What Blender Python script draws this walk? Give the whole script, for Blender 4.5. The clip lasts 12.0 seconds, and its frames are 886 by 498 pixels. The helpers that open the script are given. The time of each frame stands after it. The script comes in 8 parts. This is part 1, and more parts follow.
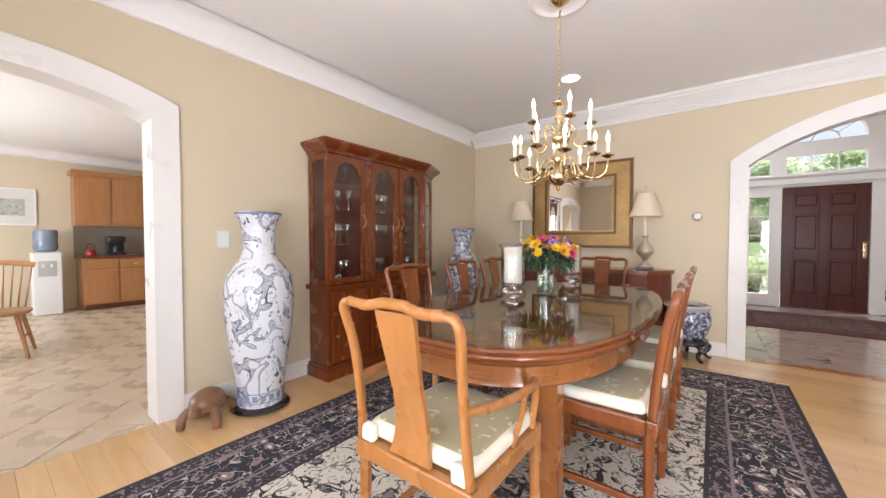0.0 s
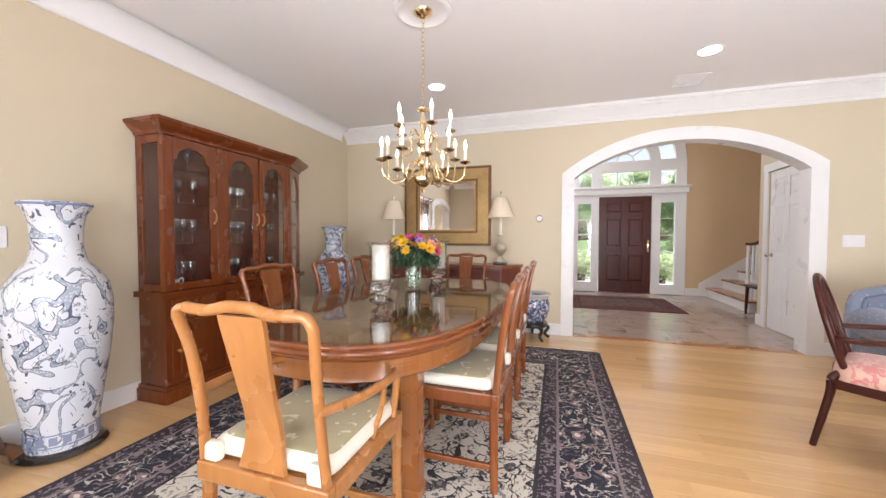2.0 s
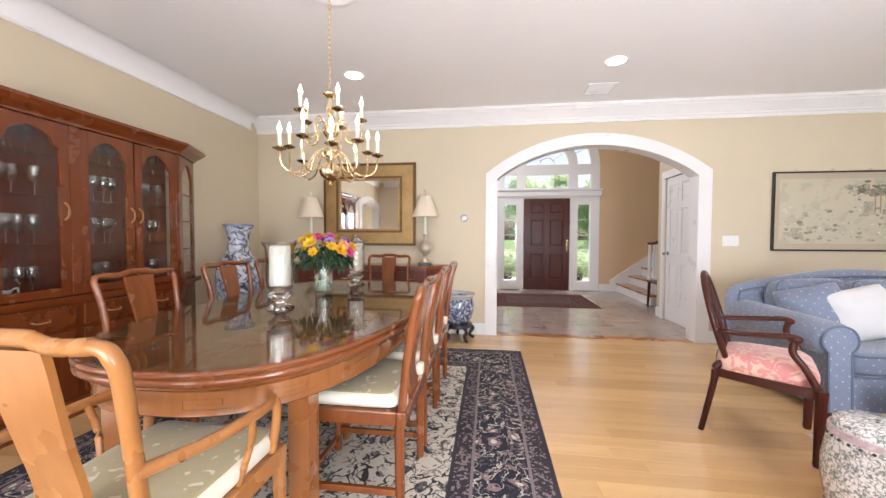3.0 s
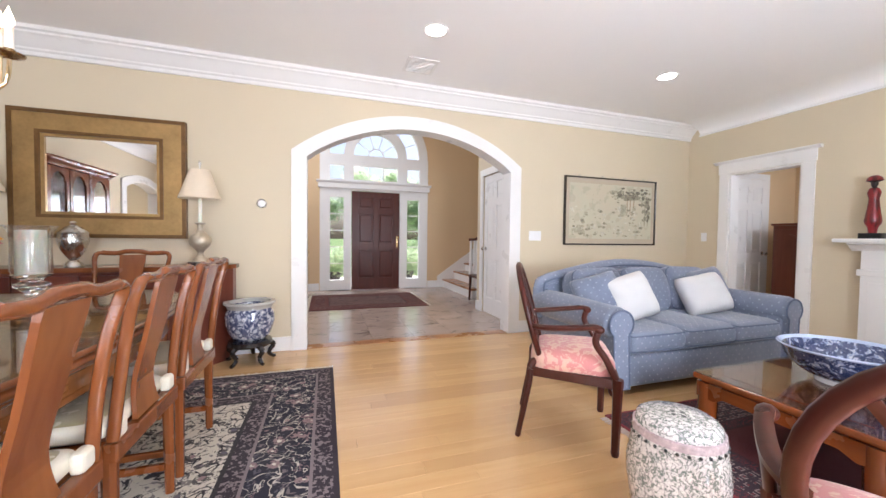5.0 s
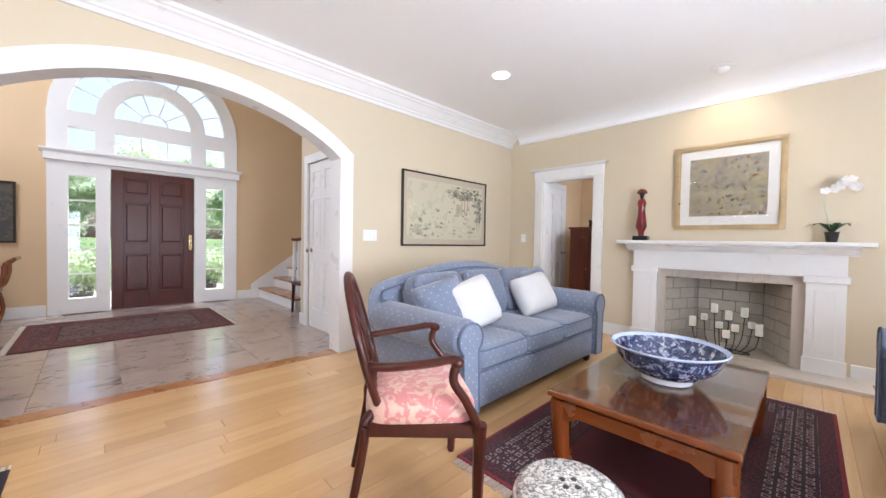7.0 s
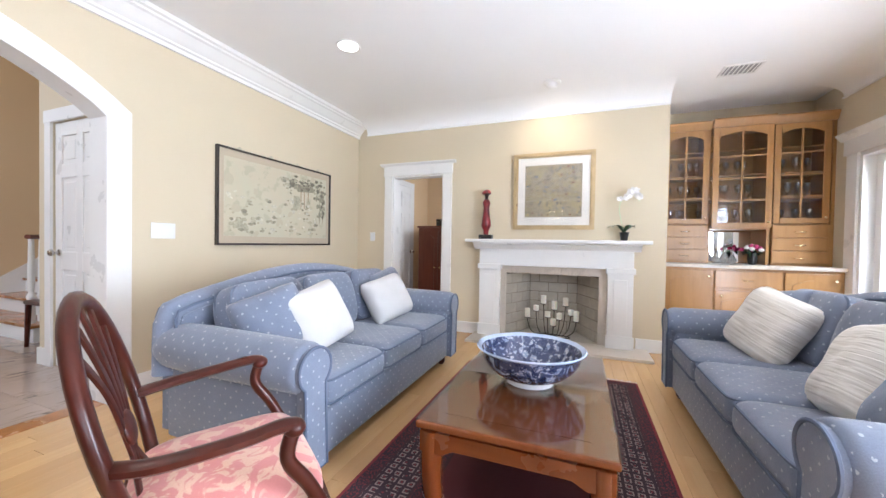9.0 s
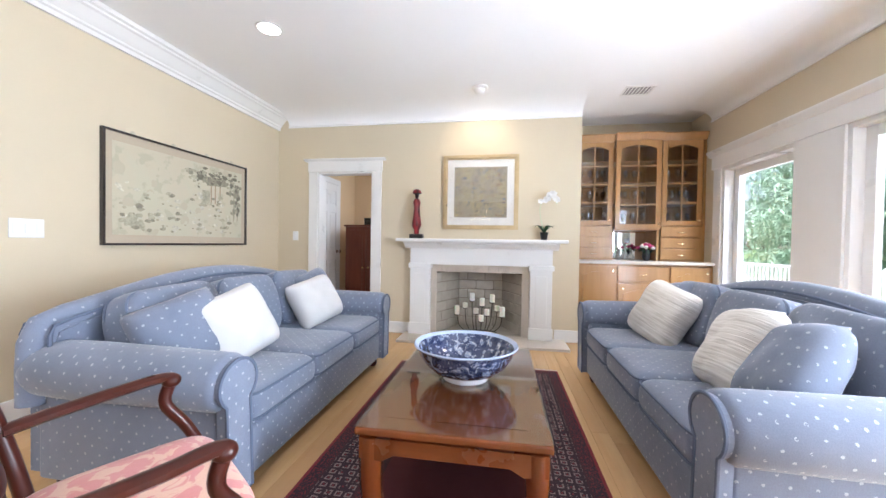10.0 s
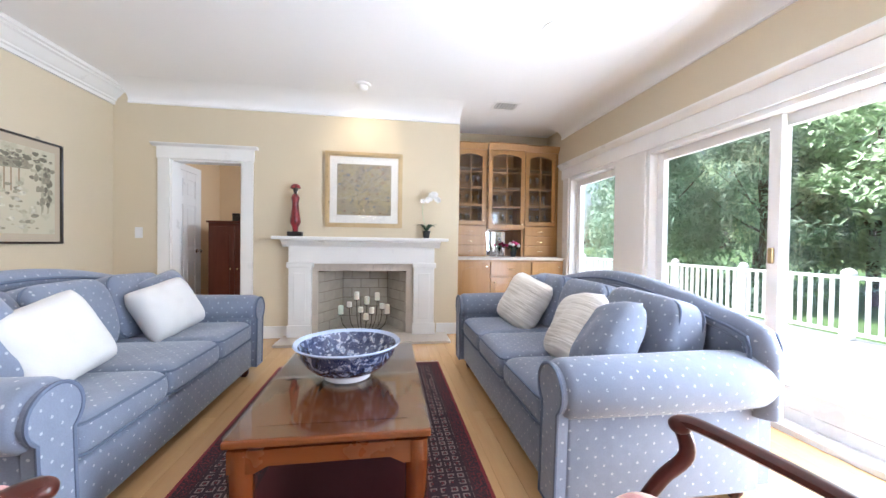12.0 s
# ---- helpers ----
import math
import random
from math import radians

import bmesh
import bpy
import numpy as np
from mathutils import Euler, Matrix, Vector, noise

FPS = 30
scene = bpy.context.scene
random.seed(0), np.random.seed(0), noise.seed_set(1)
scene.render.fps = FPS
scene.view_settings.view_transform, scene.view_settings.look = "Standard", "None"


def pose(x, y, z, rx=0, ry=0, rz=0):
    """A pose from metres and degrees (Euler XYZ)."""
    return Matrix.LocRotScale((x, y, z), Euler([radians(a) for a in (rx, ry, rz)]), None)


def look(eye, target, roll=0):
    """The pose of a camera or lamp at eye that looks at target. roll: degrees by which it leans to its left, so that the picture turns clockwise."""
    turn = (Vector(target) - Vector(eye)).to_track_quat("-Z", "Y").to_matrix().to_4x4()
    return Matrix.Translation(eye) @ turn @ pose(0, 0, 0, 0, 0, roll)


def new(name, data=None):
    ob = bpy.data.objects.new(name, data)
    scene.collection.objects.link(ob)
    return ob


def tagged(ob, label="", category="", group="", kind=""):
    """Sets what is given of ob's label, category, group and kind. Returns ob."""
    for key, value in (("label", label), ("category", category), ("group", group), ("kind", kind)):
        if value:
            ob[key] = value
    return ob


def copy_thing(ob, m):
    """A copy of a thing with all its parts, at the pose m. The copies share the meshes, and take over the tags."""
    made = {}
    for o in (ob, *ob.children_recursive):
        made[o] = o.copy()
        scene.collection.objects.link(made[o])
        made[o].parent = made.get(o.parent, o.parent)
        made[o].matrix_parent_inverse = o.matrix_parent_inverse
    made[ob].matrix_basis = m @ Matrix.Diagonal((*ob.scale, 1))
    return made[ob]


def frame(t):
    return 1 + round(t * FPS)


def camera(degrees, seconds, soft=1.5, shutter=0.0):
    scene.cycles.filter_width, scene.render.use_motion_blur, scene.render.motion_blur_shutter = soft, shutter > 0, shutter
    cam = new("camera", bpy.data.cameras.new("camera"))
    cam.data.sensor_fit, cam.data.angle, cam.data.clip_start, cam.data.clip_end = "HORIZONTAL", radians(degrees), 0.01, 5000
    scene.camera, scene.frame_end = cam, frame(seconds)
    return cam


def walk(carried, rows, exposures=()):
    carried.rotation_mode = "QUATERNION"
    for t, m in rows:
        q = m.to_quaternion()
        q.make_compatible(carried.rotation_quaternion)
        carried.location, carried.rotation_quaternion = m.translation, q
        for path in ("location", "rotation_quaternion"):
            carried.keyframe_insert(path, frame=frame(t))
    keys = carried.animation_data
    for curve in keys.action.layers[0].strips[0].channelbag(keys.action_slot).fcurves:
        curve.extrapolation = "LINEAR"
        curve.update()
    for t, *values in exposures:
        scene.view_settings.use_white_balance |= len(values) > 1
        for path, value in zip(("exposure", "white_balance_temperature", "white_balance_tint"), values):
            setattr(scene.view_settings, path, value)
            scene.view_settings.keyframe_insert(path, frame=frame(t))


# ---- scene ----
# camera and its walk
cam = camera(102.3, 12.0)
DROP = 0.125
ROWS = [
    (0, (1.955, 0.266, 1.293), (0.751, 1.862, 1.24), -0.0),
    (0.5, (1.972, 0.256, 1.283), (0.912, 1.951, 1.234), -0.1),
    (1, (2.003, 0.249, 1.29), (1.087, 2.026, 1.236), -0.0),
    (1.5, (2.019, 0.244, 1.287), (1.256, 2.092, 1.231), 0.0),
    (2, (2.032, 0.259, 1.293), (1.426, 2.164, 1.231), 0.1),
    (2.5, (2.062, 0.326, 1.295), (1.627, 2.277, 1.233), 0.1),
    (3, (2.124, 0.448, 1.296), (1.871, 2.431, 1.232), 0.2),
    (3.5, (2.183, 0.585, 1.27), (2.13, 2.583, 1.207), 0.4),
    (5.5, (2.477, 1.206, 1.228), (3.314, 3.022, 1.168), 0.8),
    (6, (2.553, 1.357, 1.225), (3.587, 3.068, 1.168), 0.9),
    (6.5, (2.639, 1.486, 1.219), (3.87, 3.062, 1.166), 0.9),
    (7, (2.747, 1.596, 1.227), (4.142, 3.028, 1.181), 1.0),
    (9, (3.058, 1.878, 1.216), (4.923, 2.599, 1.182), 1.0),
    (9.5, (3.061, 1.922, 1.221), (4.994, 2.436, 1.186), 0.9),
    (10, (3.054, 1.935, 1.218), (5.028, 2.257, 1.186), 0.9),
    (10.5, (3.044, 1.932, 1.219), (5.038, 2.093, 1.188), 0.9),
    (11, (3.024, 1.927, 1.225), (5.024, 1.926, 1.193), 0.9),
    (11.5, (3.012, 1.922, 1.221), (5.006, 1.769, 1.189), 0.9),
    (12, (3.005, 1.908, 1.212), (4.984, 1.603, 1.182), 0.8),
]
walk(cam, [(t, look((a, b, c - DROP), (d, e, f - DROP), r)) for t, (a, b, c), (d, e, f), r in ROWS],
     exposures=[(0.0, 0.72, 6350, 17.5), (2.5, 0.88, 6250, 17), (3.5, 0.93, 6180, 16.5), (5.5, 0.99, 5950, 16), (9.0, 1.19, 5700, 12.5), (9.5, 1.19, 5680, 12), (12.0, 1.14, 5640, 12)])

# world, sun, window daylight and added fill lamps
world = bpy.data.worlds.new("world")
scene.world = world
world.use_nodes = True
wn = world.node_tree
sky = wn.nodes.new("ShaderNodeTexSky")
sky.sky_type, sky.sun_disc = "NISHITA", False
sky.sun_elevation, sky.sun_rotation = radians(60), radians(59)
sky.dust_density = 5.0
wn.links.new(sky.outputs[0], wn.nodes["Background"].inputs[0])
wn.nodes["Background"].inputs[1].default_value = 0.15
sun = new("sun", bpy.data.lights.new("sun", "SUN"))
sun.data.energy, sun.data.angle, sun.data.color = 5.0, radians(0.5), (1.0, 0.95, 0.88)
sun.matrix_world = look((4, -3, 8), (4 - 0.42, -3 - 0.25, 8 - 0.87))


def area_lamp(name, eye, target, w, h, watts, colour=(1, 1, 1)):
    la = bpy.data.lights.new(name, "AREA")
    la.shape, la.size, la.size_y, la.energy, la.color = "RECTANGLE", w, h, watts, colour
    ob = new(name, la)
    ob.matrix_world = look(eye, target)
    return ob


def spot_lamp(name, eye, target, watts, degrees, colour=(1, 0.86, 0.68)):
    la = bpy.data.lights.new(name, "SPOT")
    la.energy, la.spot_size, la.spot_blend, la.shadow_soft_size, la.color = watts, radians(degrees), 0.8, 0.05, colour
    ob = new(name, la)
    ob.matrix_world = look(eye, target)
    return ob


DAY = (0.93, 0.97, 1.0)
area_lamp("window_daylight", (3.86, -0.60, 1.0), (3.86, 5, 0.9), 0.9, 1.75, 92, DAY)
area_lamp("window_daylight", (1.3, -0.60, 1.2), (1.3, 5, 1.1), 2.2, 1.35, 50, DAY)
# added fill lamp above the slider head, out of view, brightens the niche side
area_lamp("terrace_daylight", (6.3, -1.45, 2.85), (6.3, 1.4, 0.9), 2.8, 0.8, 115, DAY)
# fill lamp in a made-up kitchen window that stays unseen
area_lamp("kitchen_daylight", (-4.0, -1.55, 1.45), (-4.0, 3, 1.0), 3.0, 1.35, 75, DAY)
# fill lamp in an invented high west opening, never in view
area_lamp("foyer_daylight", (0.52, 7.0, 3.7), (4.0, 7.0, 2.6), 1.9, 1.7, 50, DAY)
# fill lamp before a solid hall wall; no window or fitting there
area_lamp("hall_daylight", (8.4, 2.97, 1.6), (8.4, 4.3, 1.2), 0.7, 1.2, 10, DAY)

# ---- mesh helpers ----
from mathutils.geometry import tessellate_polygon

T = Matrix.Translation


def B():
    return bmesh.new()


def box(bm, x0, y0, z0, x1, y1, z1, r=0.0, seg=2, m=None):
    vs = [bm.verts.new((x, y, z)) for x in (x0, x1) for y in (y0, y1) for z in (z0, z1)]
    fs = [bm.faces.new([vs[i] for i in q]) for q in ((0, 1, 3, 2), (4, 6, 7, 5), (0, 4, 5, 1), (2, 3, 7, 6), (0, 2, 6, 4), (1, 5, 7, 3))]
    if r > 0:
        es = list({e for f in fs for e in f.edges})
        g = bmesh.ops.bevel(bm, geom=es, offset=r, segments=seg, affect="EDGES", profile=0.5)
        vs = list({v for v in g["verts"]} | {v for v in vs if v.is_valid})
    if m is not None:
        bmesh.ops.transform(bm, matrix=m, verts=[v for v in vs if v.is_valid])
    return bm


def prism(bm, pts, axis, a, b):
    """Extrude a 2D outline between a and b along an axis; x: (y, z), y: (x, z), z: (x, y)."""
    def at(p, c):
        return {"x": (c, p[0], p[1]), "y": (p[0], c, p[1]), "z": (p[0], p[1], c)}[axis]
    lo = [bm.verts.new(at(p, a)) for p in pts]
    hi = [bm.verts.new(at(p, b)) for p in pts]
    n = len(pts)
    for i in range(n):
        bm.faces.new((lo[i], hi[i], hi[(i + 1) % n], lo[(i + 1) % n]))
    for a, b, c in tessellate_polygon([[Vector((p[0], p[1], 0)) for p in pts]]):
        if len({a, b, c}) == 3:
            bm.faces.new((lo[a], lo[b], lo[c]))
            bm.faces.new((hi[c], hi[b], hi[a]))
    return bm


def lathe(bm, prof, seg=24, c=(0, 0, 0), m=None):
    """Turn (radius, height) pairs round the z axis."""
    rings, made = [], []
    for r, z in prof:
        if r < 1e-5:
            ring = [bm.verts.new((c[0], c[1], c[2] + z))]
        else:
            ring = [bm.verts.new((c[0] + r * math.cos(2 * math.pi * i / seg), c[1] + r * math.sin(2 * math.pi * i / seg), c[2] + z)) for i in range(seg)]
        rings.append(ring)
        made += ring
    for p, q in zip(rings, rings[1:]):
        for i in range(seg):
            j = (i + 1) % seg
            if len(p) == 1 and len(q) > 1:
                bm.faces.new((p[0], q[j], q[i]))
            elif len(q) == 1 and len(p) > 1:
                bm.faces.new((p[i], p[j], q[0]))
            elif len(p) > 1:
                bm.faces.new((p[i], p[j], q[j], q[i]))
    if m is not None:
        bmesh.ops.transform(bm, matrix=m, verts=made)
    return bm


def smooth(pts, n=6):
    """Points of a smooth curve through the given ones."""
    P = [Vector(p) for p in pts]
    out = []
    for i in range(len(P) - 1):
        p0, p1, p2, p3 = P[max(i - 1, 0)], P[i], P[i + 1], P[min(i + 2, len(P) - 1)]
        for k in range(n):
            s = k / n
            out.append(0.5 * ((2 * p1) + (p2 - p0) * s + (2 * p0 - 5 * p1 + 4 * p2 - p3) * s * s + (3 * p1 - p0 - 3 * p2 + p3) * s ** 3))
    out.append(P[-1])
    return out


def sweep(bm, pts, r, ry=None, seg=8, up=(0, 0, 1), closed=False, square=False):
    """A rod along points; r across, ry along 'up'; lists give a taper."""
    P = [Vector(p) for p in pts]
    n = len(P)
    rs = [r] * n if not isinstance(r, (list, tuple)) else [r[0] + (r[1] - r[0]) * i / (n - 1) for i in range(n)]
    ry = rs if ry is None else ([ry] * n if not isinstance(ry, (list, tuple)) else [ry[0] + (ry[1] - ry[0]) * i / (n - 1) for i in range(n)])
    rings = []
    for i in range(n):
        a = P[(i - 1) % n] if closed or i > 0 else P[0]
        b = P[(i + 1) % n] if closed or i < n - 1 else P[-1]
        t = (b - a).normalized()
        u = Vector(up)
        if abs(t.dot(u)) > 0.97:
            u = Vector((0, 1, 0)) if abs(u.y) < 0.9 else Vector((1, 0, 0))
        s = t.cross(u).normalized()
        w = s.cross(t).normalized()
        ring = []
        for k in range(seg):
            ang = 2 * math.pi * (k + 0.5) / seg
            cx, cy = math.cos(ang), math.sin(ang)
            if square:
                q = max(abs(cx), abs(cy))
                cx, cy = cx / q * 0.9 + cx * 0.1, cy / q * 0.9 + cy * 0.1
            ring.append(bm.verts.new(P[i] + s * cx * rs[i] + w * cy * ry[i]))
        rings.append(ring)
    m = n if closed else n - 1
    for i in range(m):
        p, q = rings[i], rings[(i + 1) % n]
        for k in range(seg):
            j = (k + 1) % seg
            bm.faces.new((p[k], p[j], q[j], q[k]))
    if not closed:
        bm.faces.new(rings[0][::-1])
        bm.faces.new(rings[-1])
    return bm


def puff(bm, a, b, c, e=0.35, f=0.35, m=None, nu=28, nv=14):
    """A rounded cushion, half sizes a, b, c; small e and f make it boxier."""
    def sp(v, p):
        return math.copysign(abs(v) ** p, v)
    rows, made = [], []
    for j in range(nv + 1):
        th = -math.pi / 2 + math.pi * j / nv
        row = []
        for i in range(nu):
            ph = 2 * math.pi * i / nu
            v = bm.verts.new((a * sp(math.cos(th), f) * sp(math.cos(ph), e), b * sp(math.cos(th), f) * sp(math.sin(ph), e), c * sp(math.sin(th), f if f > 0.6 else 0.8)))
            row.append(v)
            made.append(v)
        rows.append(row)
    for p, q in zip(rows, rows[1:]):
        for i in range(nu):
            bm.faces.new((p[i], p[(i + 1) % nu], q[(i + 1) % nu], q[i]))
    bmesh.ops.remove_doubles(bm, verts=made, dist=1e-5)
    if m is not None:
        bmesh.ops.transform(bm, matrix=m, verts=[v for v in made if v.is_valid])
    return bm


def pillow_mesh(bm, w, h, t, n=20, crease=0.07):
    """A square throw pillow standing in the x-z plane with drawn-in sides."""
    for side in (1, -1):
        g = []
        for i in range(n + 1):
            row = []
            for j in range(n + 1):
                u, v = -1 + 2 * i / n, -1 + 2 * j / n
                pin = 1 - crease * (1 - abs(v) ** 2) * abs(u) ** 3
                pin2 = 1 - crease * (1 - abs(u) ** 2) * abs(v) ** 3
                d = max(0.0, (1 - u ** 4) * (1 - v ** 4)) ** 0.52
                wob = 0.06 * t * noise.noise((u * 2.1, v * 2.1, side * 3.0))
                pin *= math.sqrt(1 - 0.16 * v * v * v * v)
                pin2 *= math.sqrt(1 - 0.16 * u * u * u * u)
                row.append(bm.verts.new((u * w / 2 * pin, side * (t / 2 * d + wob * d), v * h / 2 * pin2)))
            g.append(row)
        for i in range(n):
            for j in range(n):
                q = (g[i][j], g[i + 1][j], g[i + 1][j + 1], g[i][j + 1])
                bm.faces.new(q if side < 0 else q[::-1])
    bmesh.ops.remove_doubles(bm, verts=bm.verts[:], dist=1e-4)
    return bm


def part(name, bm, material, parent=None, label="", soft=False, keep=False):
    bmesh.ops.recalc_face_normals(bm, faces=bm.faces[:])
    me = bpy.data.meshes.new(name)
    if soft:
        for f in bm.faces:
            f.smooth = True
        for e in bm.edges:
            if len(e.link_faces) == 2 and e.calc_face_angle(0) > 0.9:
                e.smooth = False
    bm.to_mesh(me)
    bm.free()
    me.materials.append(material)
    ob = new(name, me)
    if parent is not None:
        ob.parent = parent
    if label:
        ob["label"] = label
    return ob


def thing(name, m, label, category, group=""):
    ob = new(name)
    ob.empty_display_size = 0.1
    ob.matrix_world = m
    return tagged(ob, label, category, group)


def structure(name, bm, material, label="", category="", soft=False):
    return tagged(part(name, bm, material, None, "", soft), label, category, "", "structure")


def arc(cx, cz, r, a0, a1, n):
    return [(cx + r * math.cos(radians(a0 + (a1 - a0) * i / n)), cz + r * math.sin(radians(a0 + (a1 - a0) * i / n))) for i in range(n + 1)]


def seg_arch(u0, u1, spring, rise, n=24):
    """The curve of a flat arch from u0 to u1."""
    h, c = (u1 - u0) / 2, (u0 + u1) / 2
    R = (h * h + rise * rise) / (2 * rise)
    out = []
    for i in range(n + 1):
        u = -h + 2 * h * i / n
        out.append((c + u, spring + math.sqrt(R * R - u * u) - (R - rise)))
    return out


# ---- materials ----
def shader(name):
    m = bpy.data.materials.new(name)
    m.use_nodes = True
    return m, m.node_tree, m.node_tree.nodes["Principled BSDF"]


def node(nt, kind, ins=(), **props):
    nd = nt.nodes.new(kind)
    for k, v in props.items():
        if k == "operation":
            nd.operation = v
        elif k == "data_type":
            nd.data_type = v
        elif k == "feature":
            nd.feature = v
        elif k == "dims":
            nd.voronoi_dimensions = v
        elif k == "blend":
            nd.blend_type = v
    for key, v in (ins.items() if isinstance(ins, dict) else enumerate(ins)):
        if v is None:
            continue
        if isinstance(v, bpy.types.NodeSocket):
            nt.links.new(v, nd.inputs[key])
        else:
            nd.inputs[key].default_value = v
    return nd


def mth(nt, op, a, b=None):
    return node(nt, "ShaderNodeMath", [a, b], operation=op).outputs[0]


def mixc(nt, fac, a, b):
    nd = nt.nodes.new("ShaderNodeMix")
    nd.data_type = "RGBA"
    for key, v in ((0, fac), (6, a), (7, b)):
        if isinstance(v, bpy.types.NodeSocket):
            nt.links.new(v, nd.inputs[key])
        elif key == 0:
            nd.inputs[0].default_value = v
        else:
            nd.inputs[key].default_value = (*v[:3], 1)
    return nd.outputs[2]


def coords(nt, scale=(1, 1, 1), rot=(0, 0, 0), loc=(0, 0, 0)):
    tc = nt.nodes.new("ShaderNodeTexCoord")
    mp = node(nt, "ShaderNodeMapping", {0: tc.outputs["Object"]})
    mp.inputs["Scale"].default_value = scale
    mp.inputs["Rotation"].default_value = rot
    mp.inputs["Location"].default_value = loc
    return mp.outputs[0]


def nse(nt, vec, scale, detail=4.0, rough=0.55, dist=0.0):
    nd = node(nt, "ShaderNodeTexNoise", {"Vector": vec, "Scale": scale, "Detail": detail, "Roughness": rough, "Distortion": dist})
    return nd.outputs[0]


def ramp(nt, fac, stops, constant=False):
    nd = nt.nodes.new("ShaderNodeValToRGB")
    if constant:
        nd.color_ramp.interpolation = "CONSTANT"
    el = nd.color_ramp.elements
    while len(el) < len(stops):
        el.new(0.5)
    for e, (p, c) in zip(el, stops):
        e.position = p
        e.color = (*c, 1) if len(c) == 3 else c
    nt.links.new(fac, nd.inputs[0])
    return nd.outputs[0]


def step(nt, v, lo, hi):
    nd = node(nt, "ShaderNodeMapRange", {0: v, 1: lo, 2: hi})
    return nd.outputs[0]


def bumped(nt, bs, height, strength, dist=0.01):
    bp = node(nt, "ShaderNodeBump", {"Strength": strength, "Distance": dist, "Height": height})
    nt.links.new(bp.outputs[0], bs.inputs["Normal"])


def tone(c, k):
    return tuple(min(1.0, max(0.0, v * k)) for v in c)


def plain(name, c, rough=0.5, metal=0.0, var=0.08, scale=3.0, bump=0.05, fine=60.0, coat=0.0, rvar=0.1):
    m, nt, bs = shader(name)
    v = coords(nt)
    big, small = nse(nt, v, scale), nse(nt, v, fine, 3)
    both = mth(nt, "ADD", mth(nt, "MULTIPLY", big, 0.7), mth(nt, "MULTIPLY", small, 0.3))
    nt.links.new(mixc(nt, step(nt, both, 0.3, 0.7), tone(c, 1 - var), tone(c, 1 + var)), bs.inputs["Base Color"])
    nt.links.new(step2(nt, big, max(0.02, rough - rvar), min(1, rough + rvar)), bs.inputs["Roughness"])
    bs.inputs["Metallic"].default_value = metal
    bs.inputs["Coat Weight"].default_value = coat
    if bump:
        bumped(nt, bs, small, bump, 0.002)
    return m


def step2(nt, v, a, b):
    return node(nt, "ShaderNodeMapRange", {0: v, 1: 0.3, 2: 0.7, 3: a, 4: b}).outputs[0]


def wood(name, c1, c2, rough=0.35, along="z", coat=0.2, grain=1.0, shift=False):
    m, nt, bs = shader(name)
    s = {"x": (1.2, 14, 14), "y": (14, 1.2, 14), "z": (14, 14, 1.2)}[along]
    v = coords(nt, tuple(k * grain for k in s))
    if shift:
        rnd = nt.nodes.new("ShaderNodeObjectInfo").outputs["Random"]
        v = node(nt, "ShaderNodeVectorMath", [v, node(nt, "ShaderNodeCombineXYZ", [mth(nt, "MULTIPLY", rnd, 31.0), mth(nt, "MULTIPLY", rnd, 17.0), rnd]).outputs[0]], operation="ADD").outputs[0]
    g = nse(nt, v, 1.1, 4, 0.5, 1.0)
    f = nse(nt, v, 9.0, 3)
    col = mixc(nt, step2(nt, g, 0.18, 0.82), c1, c2)
    col = mixc(nt, mth(nt, "MULTIPLY", step(nt, f, 0.45, 0.75), 0.10), col, tone(c1, 0.6))
    if shift:
        col = mixc(nt, mth(nt, "MULTIPLY", rnd, 0.7), col, tone(c1, 0.80))
    nt.links.new(col, bs.inputs["Base Color"])
    nt.links.new(step2(nt, nse(nt, coords(nt), 4.0), rough - 0.03, rough + 0.05), bs.inputs["Roughness"])
    bs.inputs["Coat Weight"].default_value = coat
    bs.inputs["Coat Roughness"].default_value = 0.12
    bumped(nt, bs, f, 0.02, 0.001)
    return m


def glass_mat(name, tint=(1, 1, 1), rough=0.0, gloss=0.035):
    """Thin pane: mostly clear, with a gloss that grows at a glancing angle."""
    m, nt, bs = shader(name)
    out = nt.nodes["Material Output"]
    tr = node(nt, "ShaderNodeBsdfTransparent", [(*tint, 1)])
    gl = node(nt, "ShaderNodeBsdfGlossy", {"Roughness": max(0.01, rough)})
    lw = node(nt, "ShaderNodeLayerWeight", {"Blend": 0.5})
    fr = mth(nt, "ADD", mth(nt, "MULTIPLY", mth(nt, "POWER", lw.outputs["Facing"], 4.0), 0.75), gloss)
    mx = node(nt, "ShaderNodeMixShader", [fr, tr.outputs[0], gl.outputs[0]])
    nt.links.new(mx.outputs[0], out.inputs[0])
    return m


def crystal(name, tint=(1, 1, 1)):
    m, nt, bs = shader(name)
    bs.inputs["Base Color"].default_value = (*tint, 1)
    bs.inputs["Transmission Weight"].default_value = 1.0
    bs.inputs["Roughness"].default_value = 0.02
    bs.inputs["IOR"].default_value = 1.45
    return m


def glow(name, c, strength):
    m, nt, bs = shader(name)
    bs.inputs["Base Color"].default_value = (*c, 1)
    bs.inputs["Emission Color"].default_value = (*c, 1)
    bs.inputs["Emission Strength"].default_value = strength
    return m


def contour(nt, v, scale, width, dist=0.6):
    """Thin curling lines, 1 on the line."""
    n = nse(nt, v, scale, 2, 0.5, dist)
    a = mth(nt, "ABSOLUTE", mth(nt, "SUBTRACT", n, 0.5))
    return mth(nt, "LESS_THAN", a, width)


